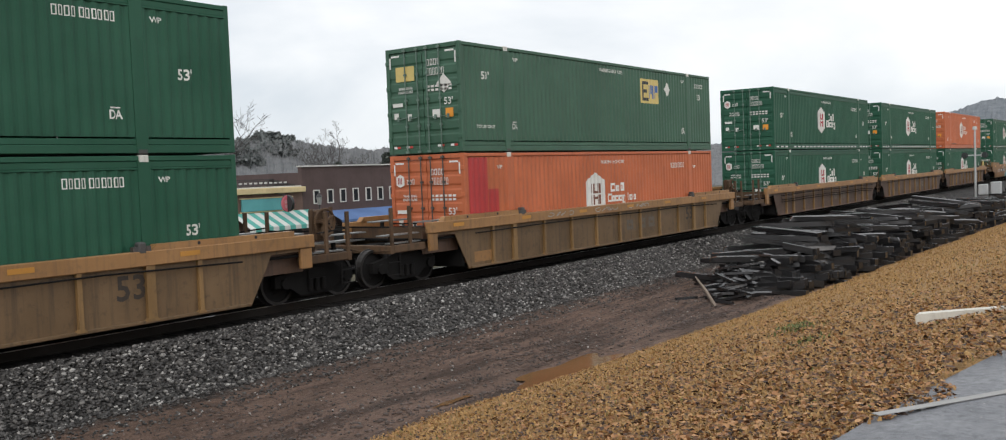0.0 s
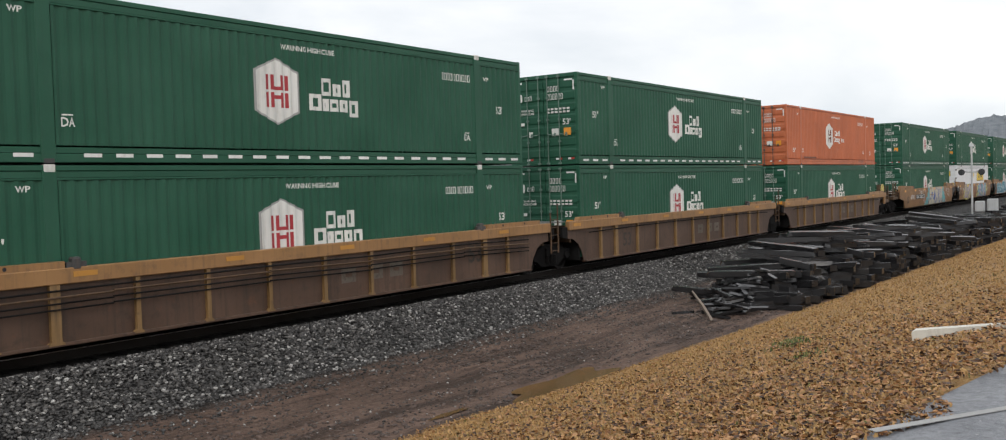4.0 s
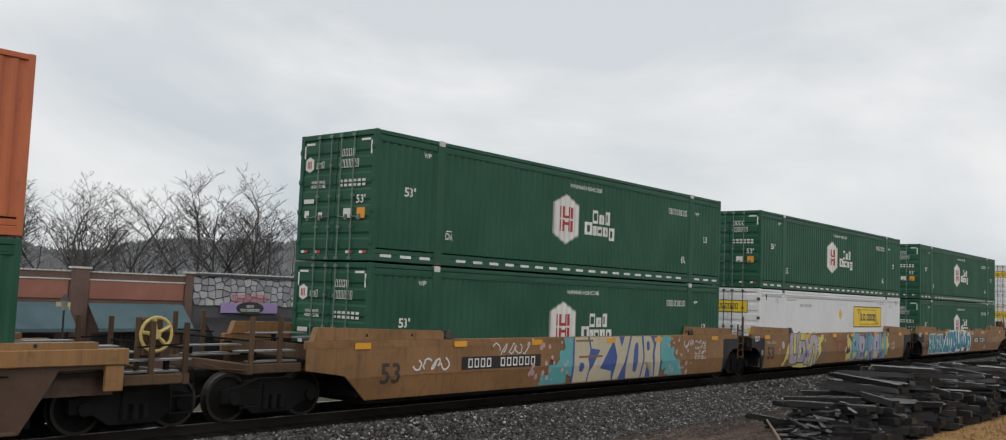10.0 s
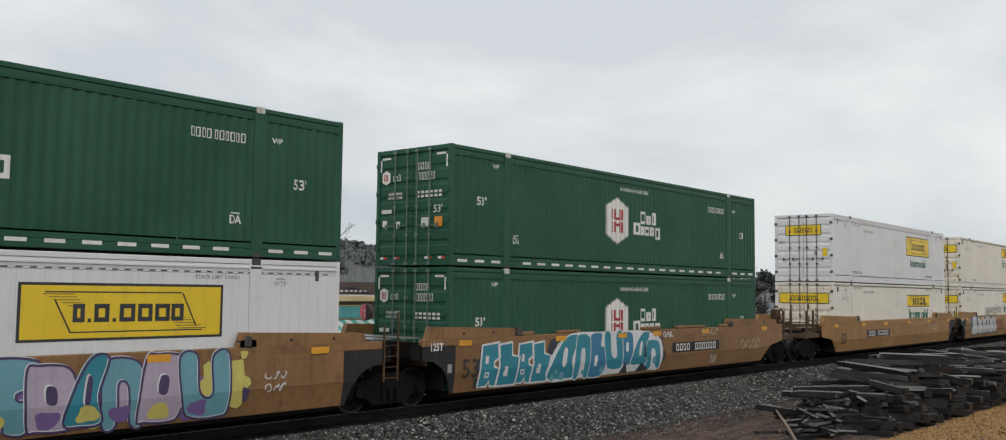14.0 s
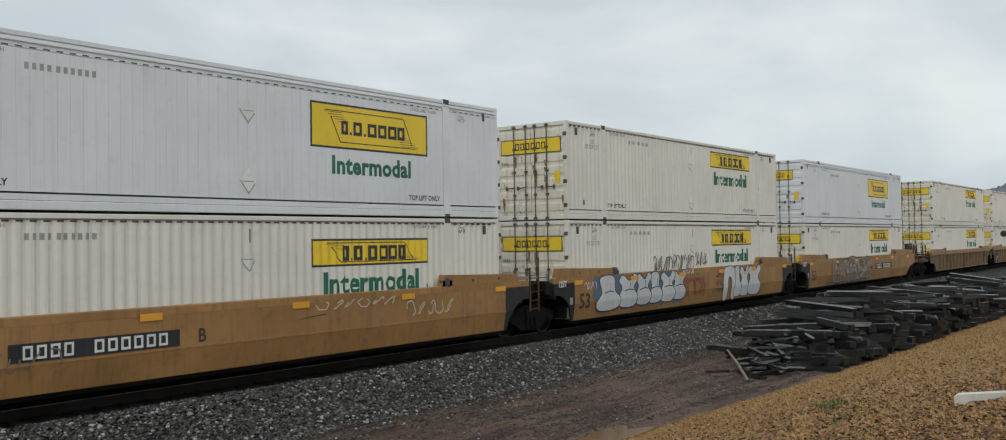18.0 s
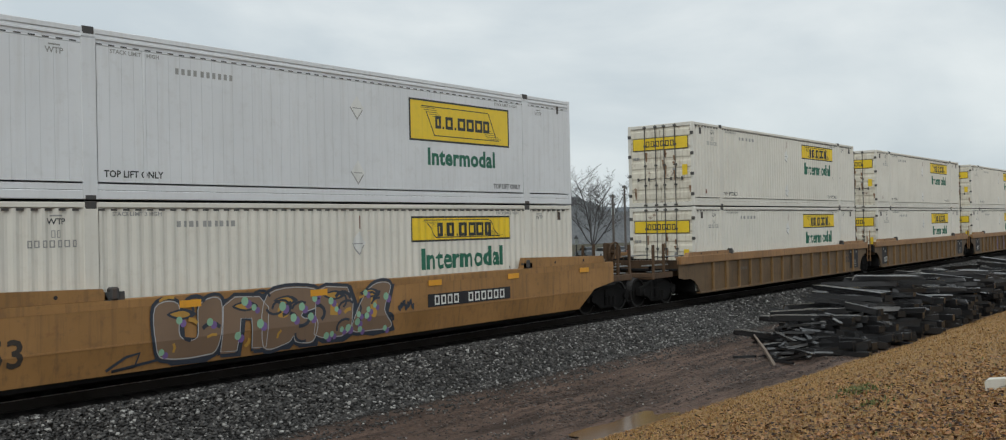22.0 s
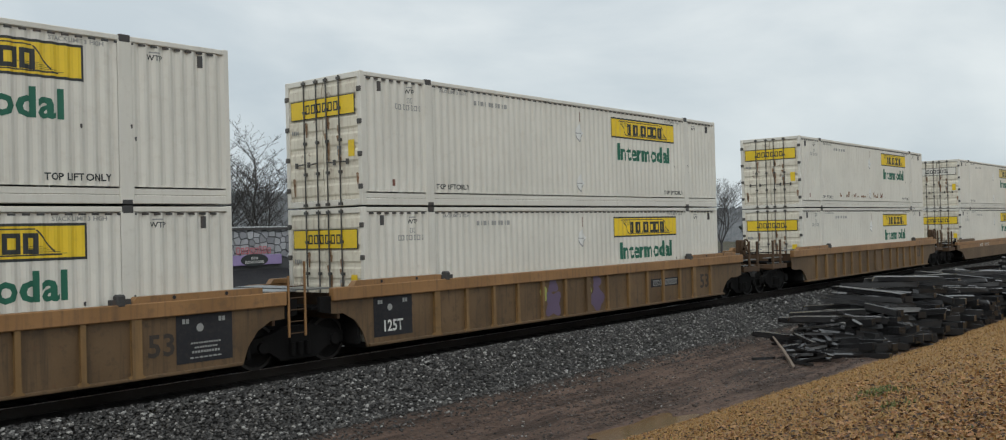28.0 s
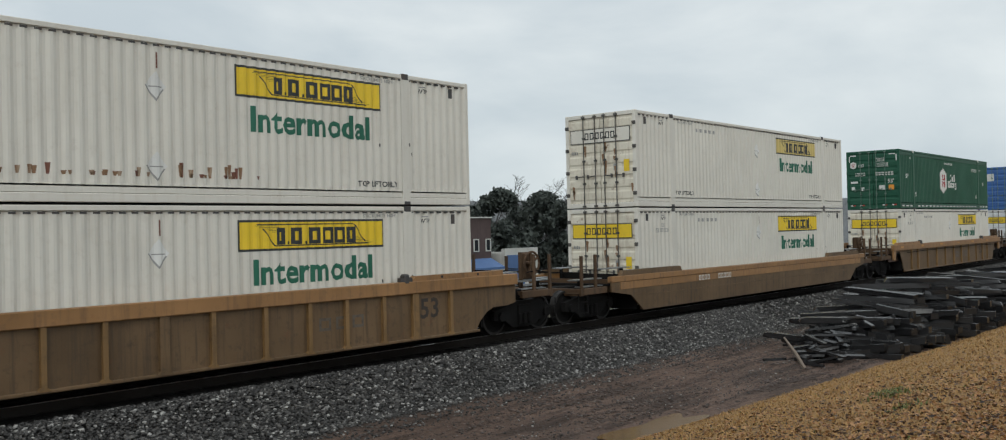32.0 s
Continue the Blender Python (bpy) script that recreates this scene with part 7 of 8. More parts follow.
TIES = [tie_mesh(s) for s in range(9)]
# sleepers kept near black: oil, and shade under the train in the colour
M["oil_shade"] = paint("oily_sleeper_timber", (0.007, 0.006, 0.0055), (0.014, 0.011, 0.01), 0.5, 0.8, spec=0.15)
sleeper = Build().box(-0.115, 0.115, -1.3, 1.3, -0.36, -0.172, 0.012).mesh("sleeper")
sleeper.materials.append(M["oil_shade"])
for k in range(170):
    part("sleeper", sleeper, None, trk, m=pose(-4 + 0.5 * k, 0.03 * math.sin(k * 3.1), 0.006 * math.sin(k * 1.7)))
b = Build()
for k in range(-120, 300):
    x = -4 + 0.5 * k
    if not -4.2 < x < 80.8:
        b.box(x - 0.115, x + 0.115, -1.3, 1.3, -0.36, -0.172)
rest = part("sleepers_beyond", b, M["oil_shade"], trk)
rest["kind"] = "stuff"

# ------------------------------------------------------------------ heap of old sleepers
heap = thing("sleeper_heap", "long heap of black discarded railway sleepers on the mud", "timber heap")
rng = random.Random(17)


def heap_line(x):
    """Centre line of the heap, across the track."""
    return -6.75 - 0.020 * max(0.0, x - 24)


def heap_top(x):
    """Height of the heap along x above the mud: uneven stacks a few metres long."""
    k = int((x - 20) / 1.9)
    mean = float(np.interp(x, [23.8, 26.3, 28.4, 31, 34, 46, 60, 75, 130], [0.40, 0.80, 1.08, 1.38, 1.24, 1.16, 0.92, 0.60, 0.60]))
    return mean * (1 + 0.11 * math.sin(k * 2.4) + 0.10 * math.sin(k * 5.1 + 1))


core = Build()


def joined_tie(x, y, z, turn, half, tip=0.0):
    c_, s_ = math.cos(radians(turn)), math.sin(radians(turn))
    vs = []
    for sx in (-1, 1):
        for sy, sz in ((-1, -1), (1, -1), (1, 1), (-1, 1)):
            lx, ly = sx * half, sy * 0.115
            vs.append((x + lx * c_ - ly * s_, y + lx * s_ + ly * c_, z + sz * 0.088 + tip * sx))
    core.add(vs, [(0, 3, 2, 1), (4, 5, 6, 7), (0, 1, 5, 4), (1, 2, 6, 5), (2, 3, 7, 6), (3, 0, 4, 7)])


n_tie = 0
x = 25.1
while x < 74:
    h = heap_top(x)
    lays = int(h / 0.185)
    for lay in range(lays):
        z = -0.70 + 0.185 * lay
        deep = lays - 1 - lay
        y = heap_line(x) + rng.gauss(0, 0.42)
        turn = 102 + rng.gauss(0, 12) + (rng.choice((-60, 40, 70)) if rng.random() < 0.07 else 0)
        if deep < 3 and x < 50 and n_tie < 225:
            part("sleeper", TIES[rng.randrange(9)], None, heap, m=pose(x + rng.gauss(0, 0.07), y, z + 0.03 * rng.random(), rng.gauss(0, 7), rng.gauss(0, 4), turn) @ Matrix.Diagonal((0.78 + 0.3 * rng.random(), 1, 1, 1)))
            n_tie += 1
        else:
            joined_tie(x + rng.gauss(0, 0.05), y, z, turn, 1.0 + 0.35 * rng.random(), 0.02 * rng.gauss(0, 1))
    x += 0.31 + 0.24 * rng.random()
# slabs lying loose on top, broken lengths tumbled at the foot
for k in range(30):
    x = 25.3 + k * 0.95 + rng.random() * 0.6
    part("sleeper", TIES[rng.randrange(9)], None, heap, m=pose(x, heap_line(x) + rng.gauss(0, 0.4), -0.76 + heap_top(x), rng.gauss(0, 5), rng.gauss(0, 4), rng.gauss(106, 14)))
for k in range(140):
    u = rng.random() ** 0.6
    x = 21.7 + 4.6 * u
    sc = 0.20 + 0.42 * rng.random() ** 1.5
    part("splintered_end", TIES[rng.randrange(9)], None, heap, m=pose(x, -7.25 + 0.5 * u + rng.gauss(0, 0.36), -0.77 + (0.05 + 0.85 * u) * rng.random(), rng.gauss(0, 13), rng.gauss(0, 9), rng.gauss(100, 42)) @ Matrix.Diagonal((sc, 0.55, 0.45, 1)))
for k in range(620):
    x = 24.2 + 36 * rng.random()
    out = rng.random()
    joined_tie(x, heap_line(x) - 0.75 - 0.85 * out + rng.gauss(0, 0.08), -0.76 + (1.0 - 0.85 * out) * min(1.0, heap_top(x)) * rng.random(), rng.gauss(95, 34), 0.25 + 0.5 * rng.random(), rng.gauss(0, 0.09))
M["palewood"] = paint("split_pale_timber", (0.30, 0.25, 0.21), (0.12, 0.09, 0.07), 0.4, 0.7)
st = Build().rod((21.75, -7.36, -0.78), (21.62, -7.2, -0.42), 0.05, 5, 0.045).rod((21.62, -7.2, -0.42), (21.46, -7.0, -0.05), 0.045, 5, 0.02)
part("broken_plank", st, M["palewood"], heap, "pale splintered upright plank end")
for k in range(520):
    x = 72 + 60 * rng.random()
    joined_tie(x, heap_line(x) + rng.gauss(0, 0.6), -0.72 + 0.75 * rng.random() ** 1.2, rng.gauss(90, 25), 0.9 + 0.4 * rng.random(), rng.gauss(0, 0.05))
far_heap = part("sleepers_beneath", core, m_tie, heap)
far_heap["kind"] = "stuff"

# ------------------------------------------------------------------ shops across the line
def stone_paint(name):
    """Rubble stones, each its own grey between slate and pale."""
    m, nt, bs = material(name)
    v, rnd = coords(nt)
    tone = nt.nodes.new("ShaderNodeValToRGB")
    for q, (p, c) in enumerate(((0.0, (0.23, 0.235, 0.255, 1)), (1.0, (0.50, 0.505, 0.53, 1)))):
        tone.color_ramp.elements[q].position, tone.color_ramp.elements[q].color = p, c
    info = nt.nodes.new("ShaderNodeObjectInfo")
    nt.links.new(info.outputs["Random"], tone.inputs["Fac"])
    mot = node(nt, "TexNoise", [("Vector", v)], Scale=6.0, Detail=6.0, Roughness=0.65).outputs["Fac"]
    nt.links.new(mixc(nt, math2(nt, "MULTIPLY", ramp(nt, mot, 0.45, 0.7), 0.5), tone.outputs["Color"], (0.28, 0.28, 0.30)), bs.inputs["Base Color"])
    bs.inputs["Roughness"].default_value = 0.85
    bump(nt, bs, mot, 0.3, 0.03)
    return m


M["brick"] = paint("brown_brick", (0.145, 0.088, 0.070), (0.075, 0.055, 0.047), 0.4, 0.8, grain=40, bumps=0.2)
M["dkbrick"] = paint("dark_purple_brick", (0.088, 0.058, 0.055), (0.045, 0.035, 0.035), 0.4, 0.8, grain=40, bumps=0.2)
M["fascia"] = paint("orange_brick_panel", (0.31, 0.125, 0.090), (0.20, 0.095, 0.072), 0.35, 0.7)
M["trimwhite"] = paint("white_trim", (0.60, 0.60, 0.57), (0.3, 0.27, 0.24), 0.35, 0.6)
M["tealcloth"] = paint("blue_grey_awning", (0.062, 0.115, 0.135), (0.04, 0.07, 0.085), 0.3, 0.7)
M["stonewall"] = stone_paint("grey_rubble_stone")
M["stoneedge"] = paint("pale_stone_dentils", (0.50, 0.51, 0.52), (0.2, 0.2, 0.2), 0.35, 0.8, grain=20, bumps=0.3)
M["mortar"] = paint("grey_mortar", (0.085, 0.086, 0.092), (0.13, 0.13, 0.13), 0.3, 0.9)
M["signpurple"] = paint("purple_sign", (0.33, 0.25, 0.47), (0.2, 0.15, 0.3), 0.2, 0.5)
M["pinksign"] = paint("pink_sign", (0.55, 0.13, 0.16), (0.4, 0.1, 0.12), 0.2, 0.5)
M["cream"] = paint("cream_cornice", (0.58, 0.47, 0.26), (0.3, 0.22, 0.12), 0.3, 0.6)
M["tealsign"] = paint("turquoise_sign", (0.10, 0.36, 0.38), (0.07, 0.25, 0.26), 0.2, 0.5)
M["stripe_a"] = paint("teal_awning_stripe", (0.09, 0.38, 0.33), (0.06, 0.25, 0.2), 0.2, 0.7)
M["stripe_b"] = paint("white_awning_stripe", (0.62, 0.64, 0.62), (0.4, 0.4, 0.4), 0.2, 0.7)
M["blueawn"] = paint("blue_awning", (0.09, 0.17, 0.36), (0.06, 0.1, 0.2), 0.3, 0.7)
M["greyroof"] = paint("dark_shingle", (0.07, 0.065, 0.065), (0.04, 0.04, 0.04), 0.4, 0.8)
M["lamp_metal"] = paint("black_lamp_post", (0.018, 0.018, 0.02), (0.05, 0.05, 0.05), 0.3, 0.45)
m_glass, nt, bs = material("shop_glass")
bs.inputs["Base Color"].default_value = (0.025, 0.03, 0.035, 1)
bs.inputs["Roughness"].default_value, bs.inputs["Metallic"].default_value = 0.08, 0.0
M["glass"] = m_glass
YF, STREET = 30.0, -3.2
SHOPS = pose(EYE[0], EYE[1], 0.49, 0, 0, -0.71) @ pose(0, 16.794, 0)          # the street lies at a slight angle to the line


def facade(name, label, x0, x1, top, mat, depth=14.0, roof="greyroof"):
    t = thing(name, label, "shop building", "shops across the line", m=SHOPS @ pose(x0, YF, STREET))
    w, h = x1 - x0, top - STREET
    part("front_wall", Build().box(0.01, w - 0.01, 0.0, 0.35, 0, h), mat, t)
    part("side_wall", Build().box(0.01, 0.3, 0.35, depth, 0, h - 0.35), mat, t)
    part("side_wall", Build().box(w - 0.3, w - 0.01, 0.35, depth, 0, h - 0.35), mat, t)
    part("rear_wall", Build().box(0.3, w - 0.3, depth - 0.3, depth, 0, h - 0.6), mat, t)
    part("roof", Build().box(0.3, w - 0.3, 0.35, depth - 0.3, h - 0.9, h - 0.7), M[roof], t)
    return t, w, h


def window(t, x, z, w, h, frame_mat, panes=2):
    f = part("window", Build().box(x, x + w, -0.07, 0.0, z, z + 0.07).box(x, x + w, -0.07, 0.0, z + h - 0.07, z + h).box(x, x + 0.06, -0.07, 0, z + 0.07, z + h - 0.07).box(x + w - 0.06, x + w, -0.07, 0, z + 0.07, z + h - 0.07), frame_mat, t)
    pw = (w - 0.12) / panes
    for i in range(panes):
        part("pane", Build().box(x + 0.06 + i * pw + 0.015, x + 0.06 + (i + 1) * pw - 0.015, -0.03, -0.008, z + 0.07, z + h - 0.07), M["glass"], f)


G0 = STREET
# brick shop with orange fascia panels
t, w, h = facade("brick_shop", "single-storey brown brick shop with orange fascia panels and blue awnings", 12.0, 28.72, 2.45, M["brick"])
for x0, x1 in ((12.6, 21.9), (22.95, 28.2)):
    part("fascia_panel", Build().box(x0 - 12, x1 - 12, -0.06, 0.0, 1.12 - G0, 2.05 - G0, 0.02), M["fascia"], t)
    part("fascia_trim", Build().box(x0 - 12.08, x1 - 11.92, -0.09, 0.0, 2.052 - G0, 2.12 - G0), M["trimwhite"], t)
    b = Build().add([(x0 - 12, -0.02, 0.92 - G0), (x1 - 12, -0.02, 0.92 - G0), (x1 - 12, -1.3, -0.28 - G0), (x0 - 12, -1.3, -0.28 - G0), (x1 - 12, -1.3, -0.45 - G0), (x0 - 12, -1.3, -0.45 - G0)], [(3, 2, 1, 0), (5, 4, 2, 3)])
    part("awning", b, M["tealcloth"], t, "faded blue-grey awning")
    k = x0 - 12 + 0.3
    while k < x1 - 13.5:
        window(t, k, 0.5, 1.5, 2.1, M["lamp_metal"])
        k += 1.75
for x0, x1 in ((12.0, 12.5), (22.0, 22.9), (28.25, 28.7)):
    part("pilaster", Build().box(x0 - 12, x1 - 12, -0.16, 0.0, 0, 2.62 - G0, 0.02), M["brick"], t)
    part("pilaster_cap", Build().box(x0 - 12.08, x1 - 11.92, -0.2, 0.1, 2.622 - G0, 2.72 - G0), M["trimwhite"], t)
b = Build()
for k in range(56):
    b.box(0.05 + k * 0.298, 0.25 + k * 0.298, -0.05, 0.1, 2.452 - G0, 2.52 - G0)
part("parapet_cap", b, M["trimwhite"], t)
part("notice_board", Build().box(9.3, 10.0, -0.22, -0.17, 0.1 - G0, 0.95 - G0), M["cream"], t)
# stone-faced restaurant
t, w, h = facade("stone_shop", "stone-faced restaurant front with purple sign and black awning", 28.72, 35.9, 2.62, M["mortar"])
rng = random.Random(23)
stones = []
step = 0.47
seeds = [(step * (i + 0.5 + rng.uniform(-0.36, 0.36)), 0.9 - G0 + step * 0.82 * (j + 0.5 + rng.uniform(-0.36, 0.36))) for i in range(-1, int(w / step) + 2) for j in range(-1, int((h - 0.9 + G0) / step / 0.82) + 2)]
for sx, sz in seeds:
    cell = [(max(sx - 0.8, 0.03), max(sz - 0.8, 0.9 - G0)), (min(sx + 0.8, w - 0.03), max(sz - 0.8, 0.9 - G0)), (min(sx + 0.8, w - 0.03), min(sz + 0.8, h - 0.11)), (max(sx - 0.8, 0.03), min(sz + 0.8, h - 0.11))]
    for ox, oz in seeds:
        dx, dz = ox - sx, oz - sz
        d2 = math.hypot(dx, dz)
        if not 0 < d2 < 1.7:
            continue
        side = lambda p: ((p[0] - sx) * dx + (p[1] - sz) * dz) / d2 - d2 / 2 + 0.022          # half of the joint's width
        cut = []
        for p, q in zip(cell, cell[1:] + cell[:1]):
            a, c = side(p), side(q)
            if a <= 0:
                cut.append(p)
            if (a < 0) != (c < 0):
                cut.append((p[0] + (q[0] - p[0]) * a / (a - c), p[1] + (q[1] - p[1]) * a / (a - c)))
        cell = cut
        if len(cell) < 3:
            break
    if len(cell) >= 3 and max(p[0] for p in cell) - min(p[0] for p in cell) > 0.1 and max(p[1] for p in cell) - min(p[1] for p in cell) > 0.1:
        n, y = len(cell), -0.05 - 0.05 * rng.random()
        stones.append(Build().add([(sx + (x - sx) * 0.93, y - 0.02 * rng.random(), sz + (z - sz) * 0.93) for x, z in cell] + [(x, 0.0, z) for x, z in cell], [tuple(range(n))] + [(n + i, n + (i + 1) % n, (i + 1) % n, i) for i in range(n)]))
for s_ in stones[:300]:
    part("stone", s_, M["stonewall"], t)
part("parapet_cap", Build().box(-0.05, w + 0.05, -0.18, 0.2, h - 0.10, h + 0.02), M["greyroof"], t)
for k in range(24):
    part("parapet_tile", Build().box(0.02 + k * 0.3, 0.19 + k * 0.3, -0.16, 0.1, h + 0.024, h + 0.10, 0.02), M["stoneedge"], t, "pale rounded parapet tile" if k == 0 else "")
oval = Build().prism([(3.65 + 0.92 * math.cos(a * 0.2618), 0.79 - G0 + 0.36 * math.sin(a * 0.2618)) for a in range(24)], -0.245, -0.222)
part("sign_oval", oval, M["ink"], t, "dark oval in the middle of the sign board")
part("sign_panel", Build().box(1.75, 5.55, -0.22, -0.12, 0.50 - G0, 1.08 - G0, 0.02), M["signpurple"], t, "purple sign board")
bar_row("sign_bar", t, M["pinksign"], Matrix.Translation((3.65, -0.23, 1.36 - G0)) @ FACE_NEAR, 8, 2.4, 0.42, 0.28, 3, 0.5, label="pink script sign")
bar_row("sign_bar", t, M["mark"], Matrix.Translation((3.65, -0.25, 0.68 - G0)) @ FACE_NEAR, 9, 1.3, 0.14, 0.25, 4)
bar_row("sign_bar", t, M["mark"], Matrix.Translation((3.65, -0.25, 0.90 - G0)) @ FACE_NEAR, 3, 0.5, 0.13, 0.25, 5)
b = Build().add([(0.7, -0.1, 0.25 - G0), (6.6, -0.1, 0.25 - G0), (6.9, -1.8, -0.72 - G0), (0.4, -1.8, -0.72 - G0), (6.9, -1.8, -0.95 - G0), (0.4, -1.8, -0.95 - G0)], [(3, 2, 1, 0), (5, 4, 2, 3), (0, 3, 5), (1, 4, 2)])
part("awning", b, M["black"], t, "black cloth awning")
for k in range(3):
    window(t, 0.8 + k * 2.0, 0.4, 1.7, 2.0, M["lamp_metal"])
# cream-corniced shop with striped awning
t, w, h = facade("striped_awning_shop", "brown shop with cream cornice, turquoise sign and striped awning", 35.9, 42.05, 1.45, M["brick"])
part("cornice", Build().box(-0.05, w + 0.02, -0.35, 0.25, 1.452 - G0, 1.80 - G0, 0.03), M["cream"], t, "cream cornice")
rf = Build()
for k in range(6):
    rf.box(0.0, w, 0.2 + k * 0.5, 0.74 + k * 0.5, 1.80 - G0 + k * 0.10, 1.86 - G0 + k * 0.10)
part("shingle_roof", rf, M["greyroof"], t)
b = Build()
for k in range(30):
    b.box(0.1 + k * 0.2, 0.2 + k * 0.2, -0.1, 0.0, 1.80 - G0, 1.88 - G0)
    if k % 2:
        b.box(0.05 + k * 0.2, 0.22 + k * 0.2, 1.3, 1.4, 2.02 - G0, 2.16 - G0)
part("roof_edge_tiles", b, M["trimwhite"], t)
part("sign_panel", Build().box(1.2, 5.2, -0.14, 0.0, 0.40 - G0, 1.15 - G0, 0.02), M["tealsign"], t, "turquoise sign board")
part("sign_frame", Build().box(1.1, 5.3, -0.08, 0.0, 0.32 - G0, 0.39 - G0).box(1.1, 5.3, -0.08, 0.0, 1.16 - G0, 1.23 - G0), M["cream"], t)
n = 14
for k in range(n):
    xa, xb = 0.35 + k * 6.2 / n, 0.35 + (k + 1) * 6.2 / n
    part("awning_stripe", Build().add([(xa, -0.05, 0.30 - G0), (xb, -0.05, 0.30 - G0), (xb + 0.25, -1.5, -0.55 - G0), (xa + 0.25, -1.5, -0.55 - G0), (xb + 0.25, -1.5, -0.80 - G0), (xa + 0.25, -1.5, -0.80 - G0)], [(3, 2, 1, 0), (5, 4, 2, 3)]),
         M["stripe_a"] if k % 2 else M["stripe_b"], t)
for k in range(3):
    window(t, 0.5 + k * 1.9, 0.4, 1.6, 1.9, M["lamp_metal"])
part("round_sign", Build().rod((3.75, -1.2, 0.80 - G0), (3.95, -1.2, 0.80 - G0), 0.52, 24), M["ink"], t)
disc = Build().add([(3.85 + 0.52 * math.cos(a * 0.2618), -1.26, 0.80 - G0 + 0.52 * math.sin(a * 0.2618)) for a in range(24)] + [(3.85 + 0.52 * math.cos(a * 0.2618), -1.18, 0.80 - G0 + 0.52 * math.sin(a * 0.2618)) for a in range(24)],
                   [tuple(range(24)), tuple(range(47, 23, -1))] + [((i + 1) % 24, i, 24 + i, 24 + (i + 1) % 24) for i in range(24)])
part("sign_disc", disc, M["pinksign"], t, "round pink hanging sign")
bar_row("sign_bar", t, M["mark"], Matrix.Translation((3.85, -1.265, 0.92 - G0)) @ FACE_NEAR, 4, 0.6, 0.2, 0.3, 6, 0.4)
bar_row("sign_bar", t, M["mark"], Matrix.Translation((3.85, -1.265, 0.62 - G0)) @ FACE_NEAR, 3, 0.5, 0.2, 0.3, 7, 0.4)
part("sign_bracket", Build().rod((3.85, -1.2, 1.3 - G0), (3.85, 0, 1.45 - G0), 0.03, 6), M["lamp_metal"], t)
# tall dark brick building with small white windows
t, w, h = facade("dark_brick_building", "dark brown brick building with a row of small white-framed windows", 42.05, 52.1, 3.05, M["dkbrick"])
part("parapet_cap", Build().box(-0.05, w + 0.05, -0.1, 0.4, h, h + 0.09), M["trimwhite"], t)
for az in (42.55, 43.35, 44.1, 44.85, 45.6, 46.3, 47.0, 47.72):
    x = 46.8 * math.tan(radians(az)) - 42.05
    window(t, x, 0.62 - G0, 0.55, 0.92, M["trimwhite"], 1)
b = Build().add([(2.0, -0.05, 0.12 - G0), (w - 0.1, -0.05, 0.12 - G0), (w - 0.1, -1.4, -0.50 - G0), (2.0, -1.4, -0.50 - G0), (w - 0.1, -1.4, -0.66 - G0), (2.0, -1.4, -0.66 - G0)], [(3, 2, 1, 0), (5, 4, 2, 3)])
part("awning", b, M["blueawn"], t, "faded blue awning")
part("mural_board", Build().box(0.5, 1.7, -0.1, 0.0, -1.0 - G0, 0.15 - G0), M["blueawn"], t, "dark blue mural board")
for k in range(4):
    window(t, 2.3 + k * 1.9, 0.4, 1.5, 1.9, M["lamp_metal"])
# low buildings further along
t, w, h = facade("grey_shed", "low pale grey building with flat roof", 53.6, 57.5, 0.75, M["trimwhite"], 8.0)
part("blue_panel", Build().box(0.2, 2.2, -0.06, 0.0, 1.2, h - 0.5), M["blueawn"], t)
# street lamps and clock
for k, x in enumerate((19.7, 39.3, 60.0)):
    l = thing("street_lamp", "black cast-iron street lamp with lantern head", "street lamp", "street lamps", m=SHOPS @ pose(x, YF - 4.5, STREET))
    part("post", Build().rod((0, 0, 0), (0, 0, 0.7), 0.11, 10, 0.07).rod((0, 0, 0.7), (0, 0, 3.9), 0.055, 8, 0.045), M["lamp_metal"], l)
    part("lantern", Build().rod((0, 0, 3.9), (0, 0, 4.35), 0.10, 8, 0.17), M["galv"], l, "frosted lantern glass")
    part("lantern_cap", Build().rod((0, 0, 4.35), (0, 0, 4.62), 0.21, 8, 0.03), M["lamp_metal"], l)
l = thing("street_clock", "black post clock with a round white dial", "clock", m=SHOPS @ pose(15.75, YF - 4.0, STREET))
part("post", Build().rod((0, 0, 0), (0, 0, 0.8), 0.16, 10, 0.09).rod((0, 0, 0.8), (0, 0, 4.3), 0.07, 8), M["lamp_metal"], l)
hd = part("clock_head", Build().rod((-0.14, 0.25, 4.85), (0.14, -0.25, 4.85), 0.56, 24).box(-0.12, 0.12, -0.12, 0.12, 5.4, 5.62), M["lamp_metal"], l)
part("dial", Build().rod((0.135, -0.245, 4.85), (0.15, -0.27, 4.85), 0.38, 24), M["mark"], hd)
part("clock_pointers", Build().rod((0.152, -0.275, 4.85), (0.15, -0.275, 5.15), 0.02, 5).rod((0.152, -0.275, 4.85), (0.30, -0.19, 4.75), 0.025, 5), M["ink"], hd)

# ------------------------------------------------------------------ trees
m_bark, nt, bs = material("grey_bark")
v, rnd = coords(nt, (4, 4, 0.8))
bn = node(nt, "TexNoise", [("Vector", v)], Scale=4.0, Detail=5.0).outputs["Fac"]
nt.links.new(mixc(nt, ramp(nt, bn, 0.3, 0.7), (0.052, 0.049, 0.048), (0.11, 0.104, 0.102)), bs.inputs["Base Color"])
bs.inputs["Roughness"].default_value = 0.9


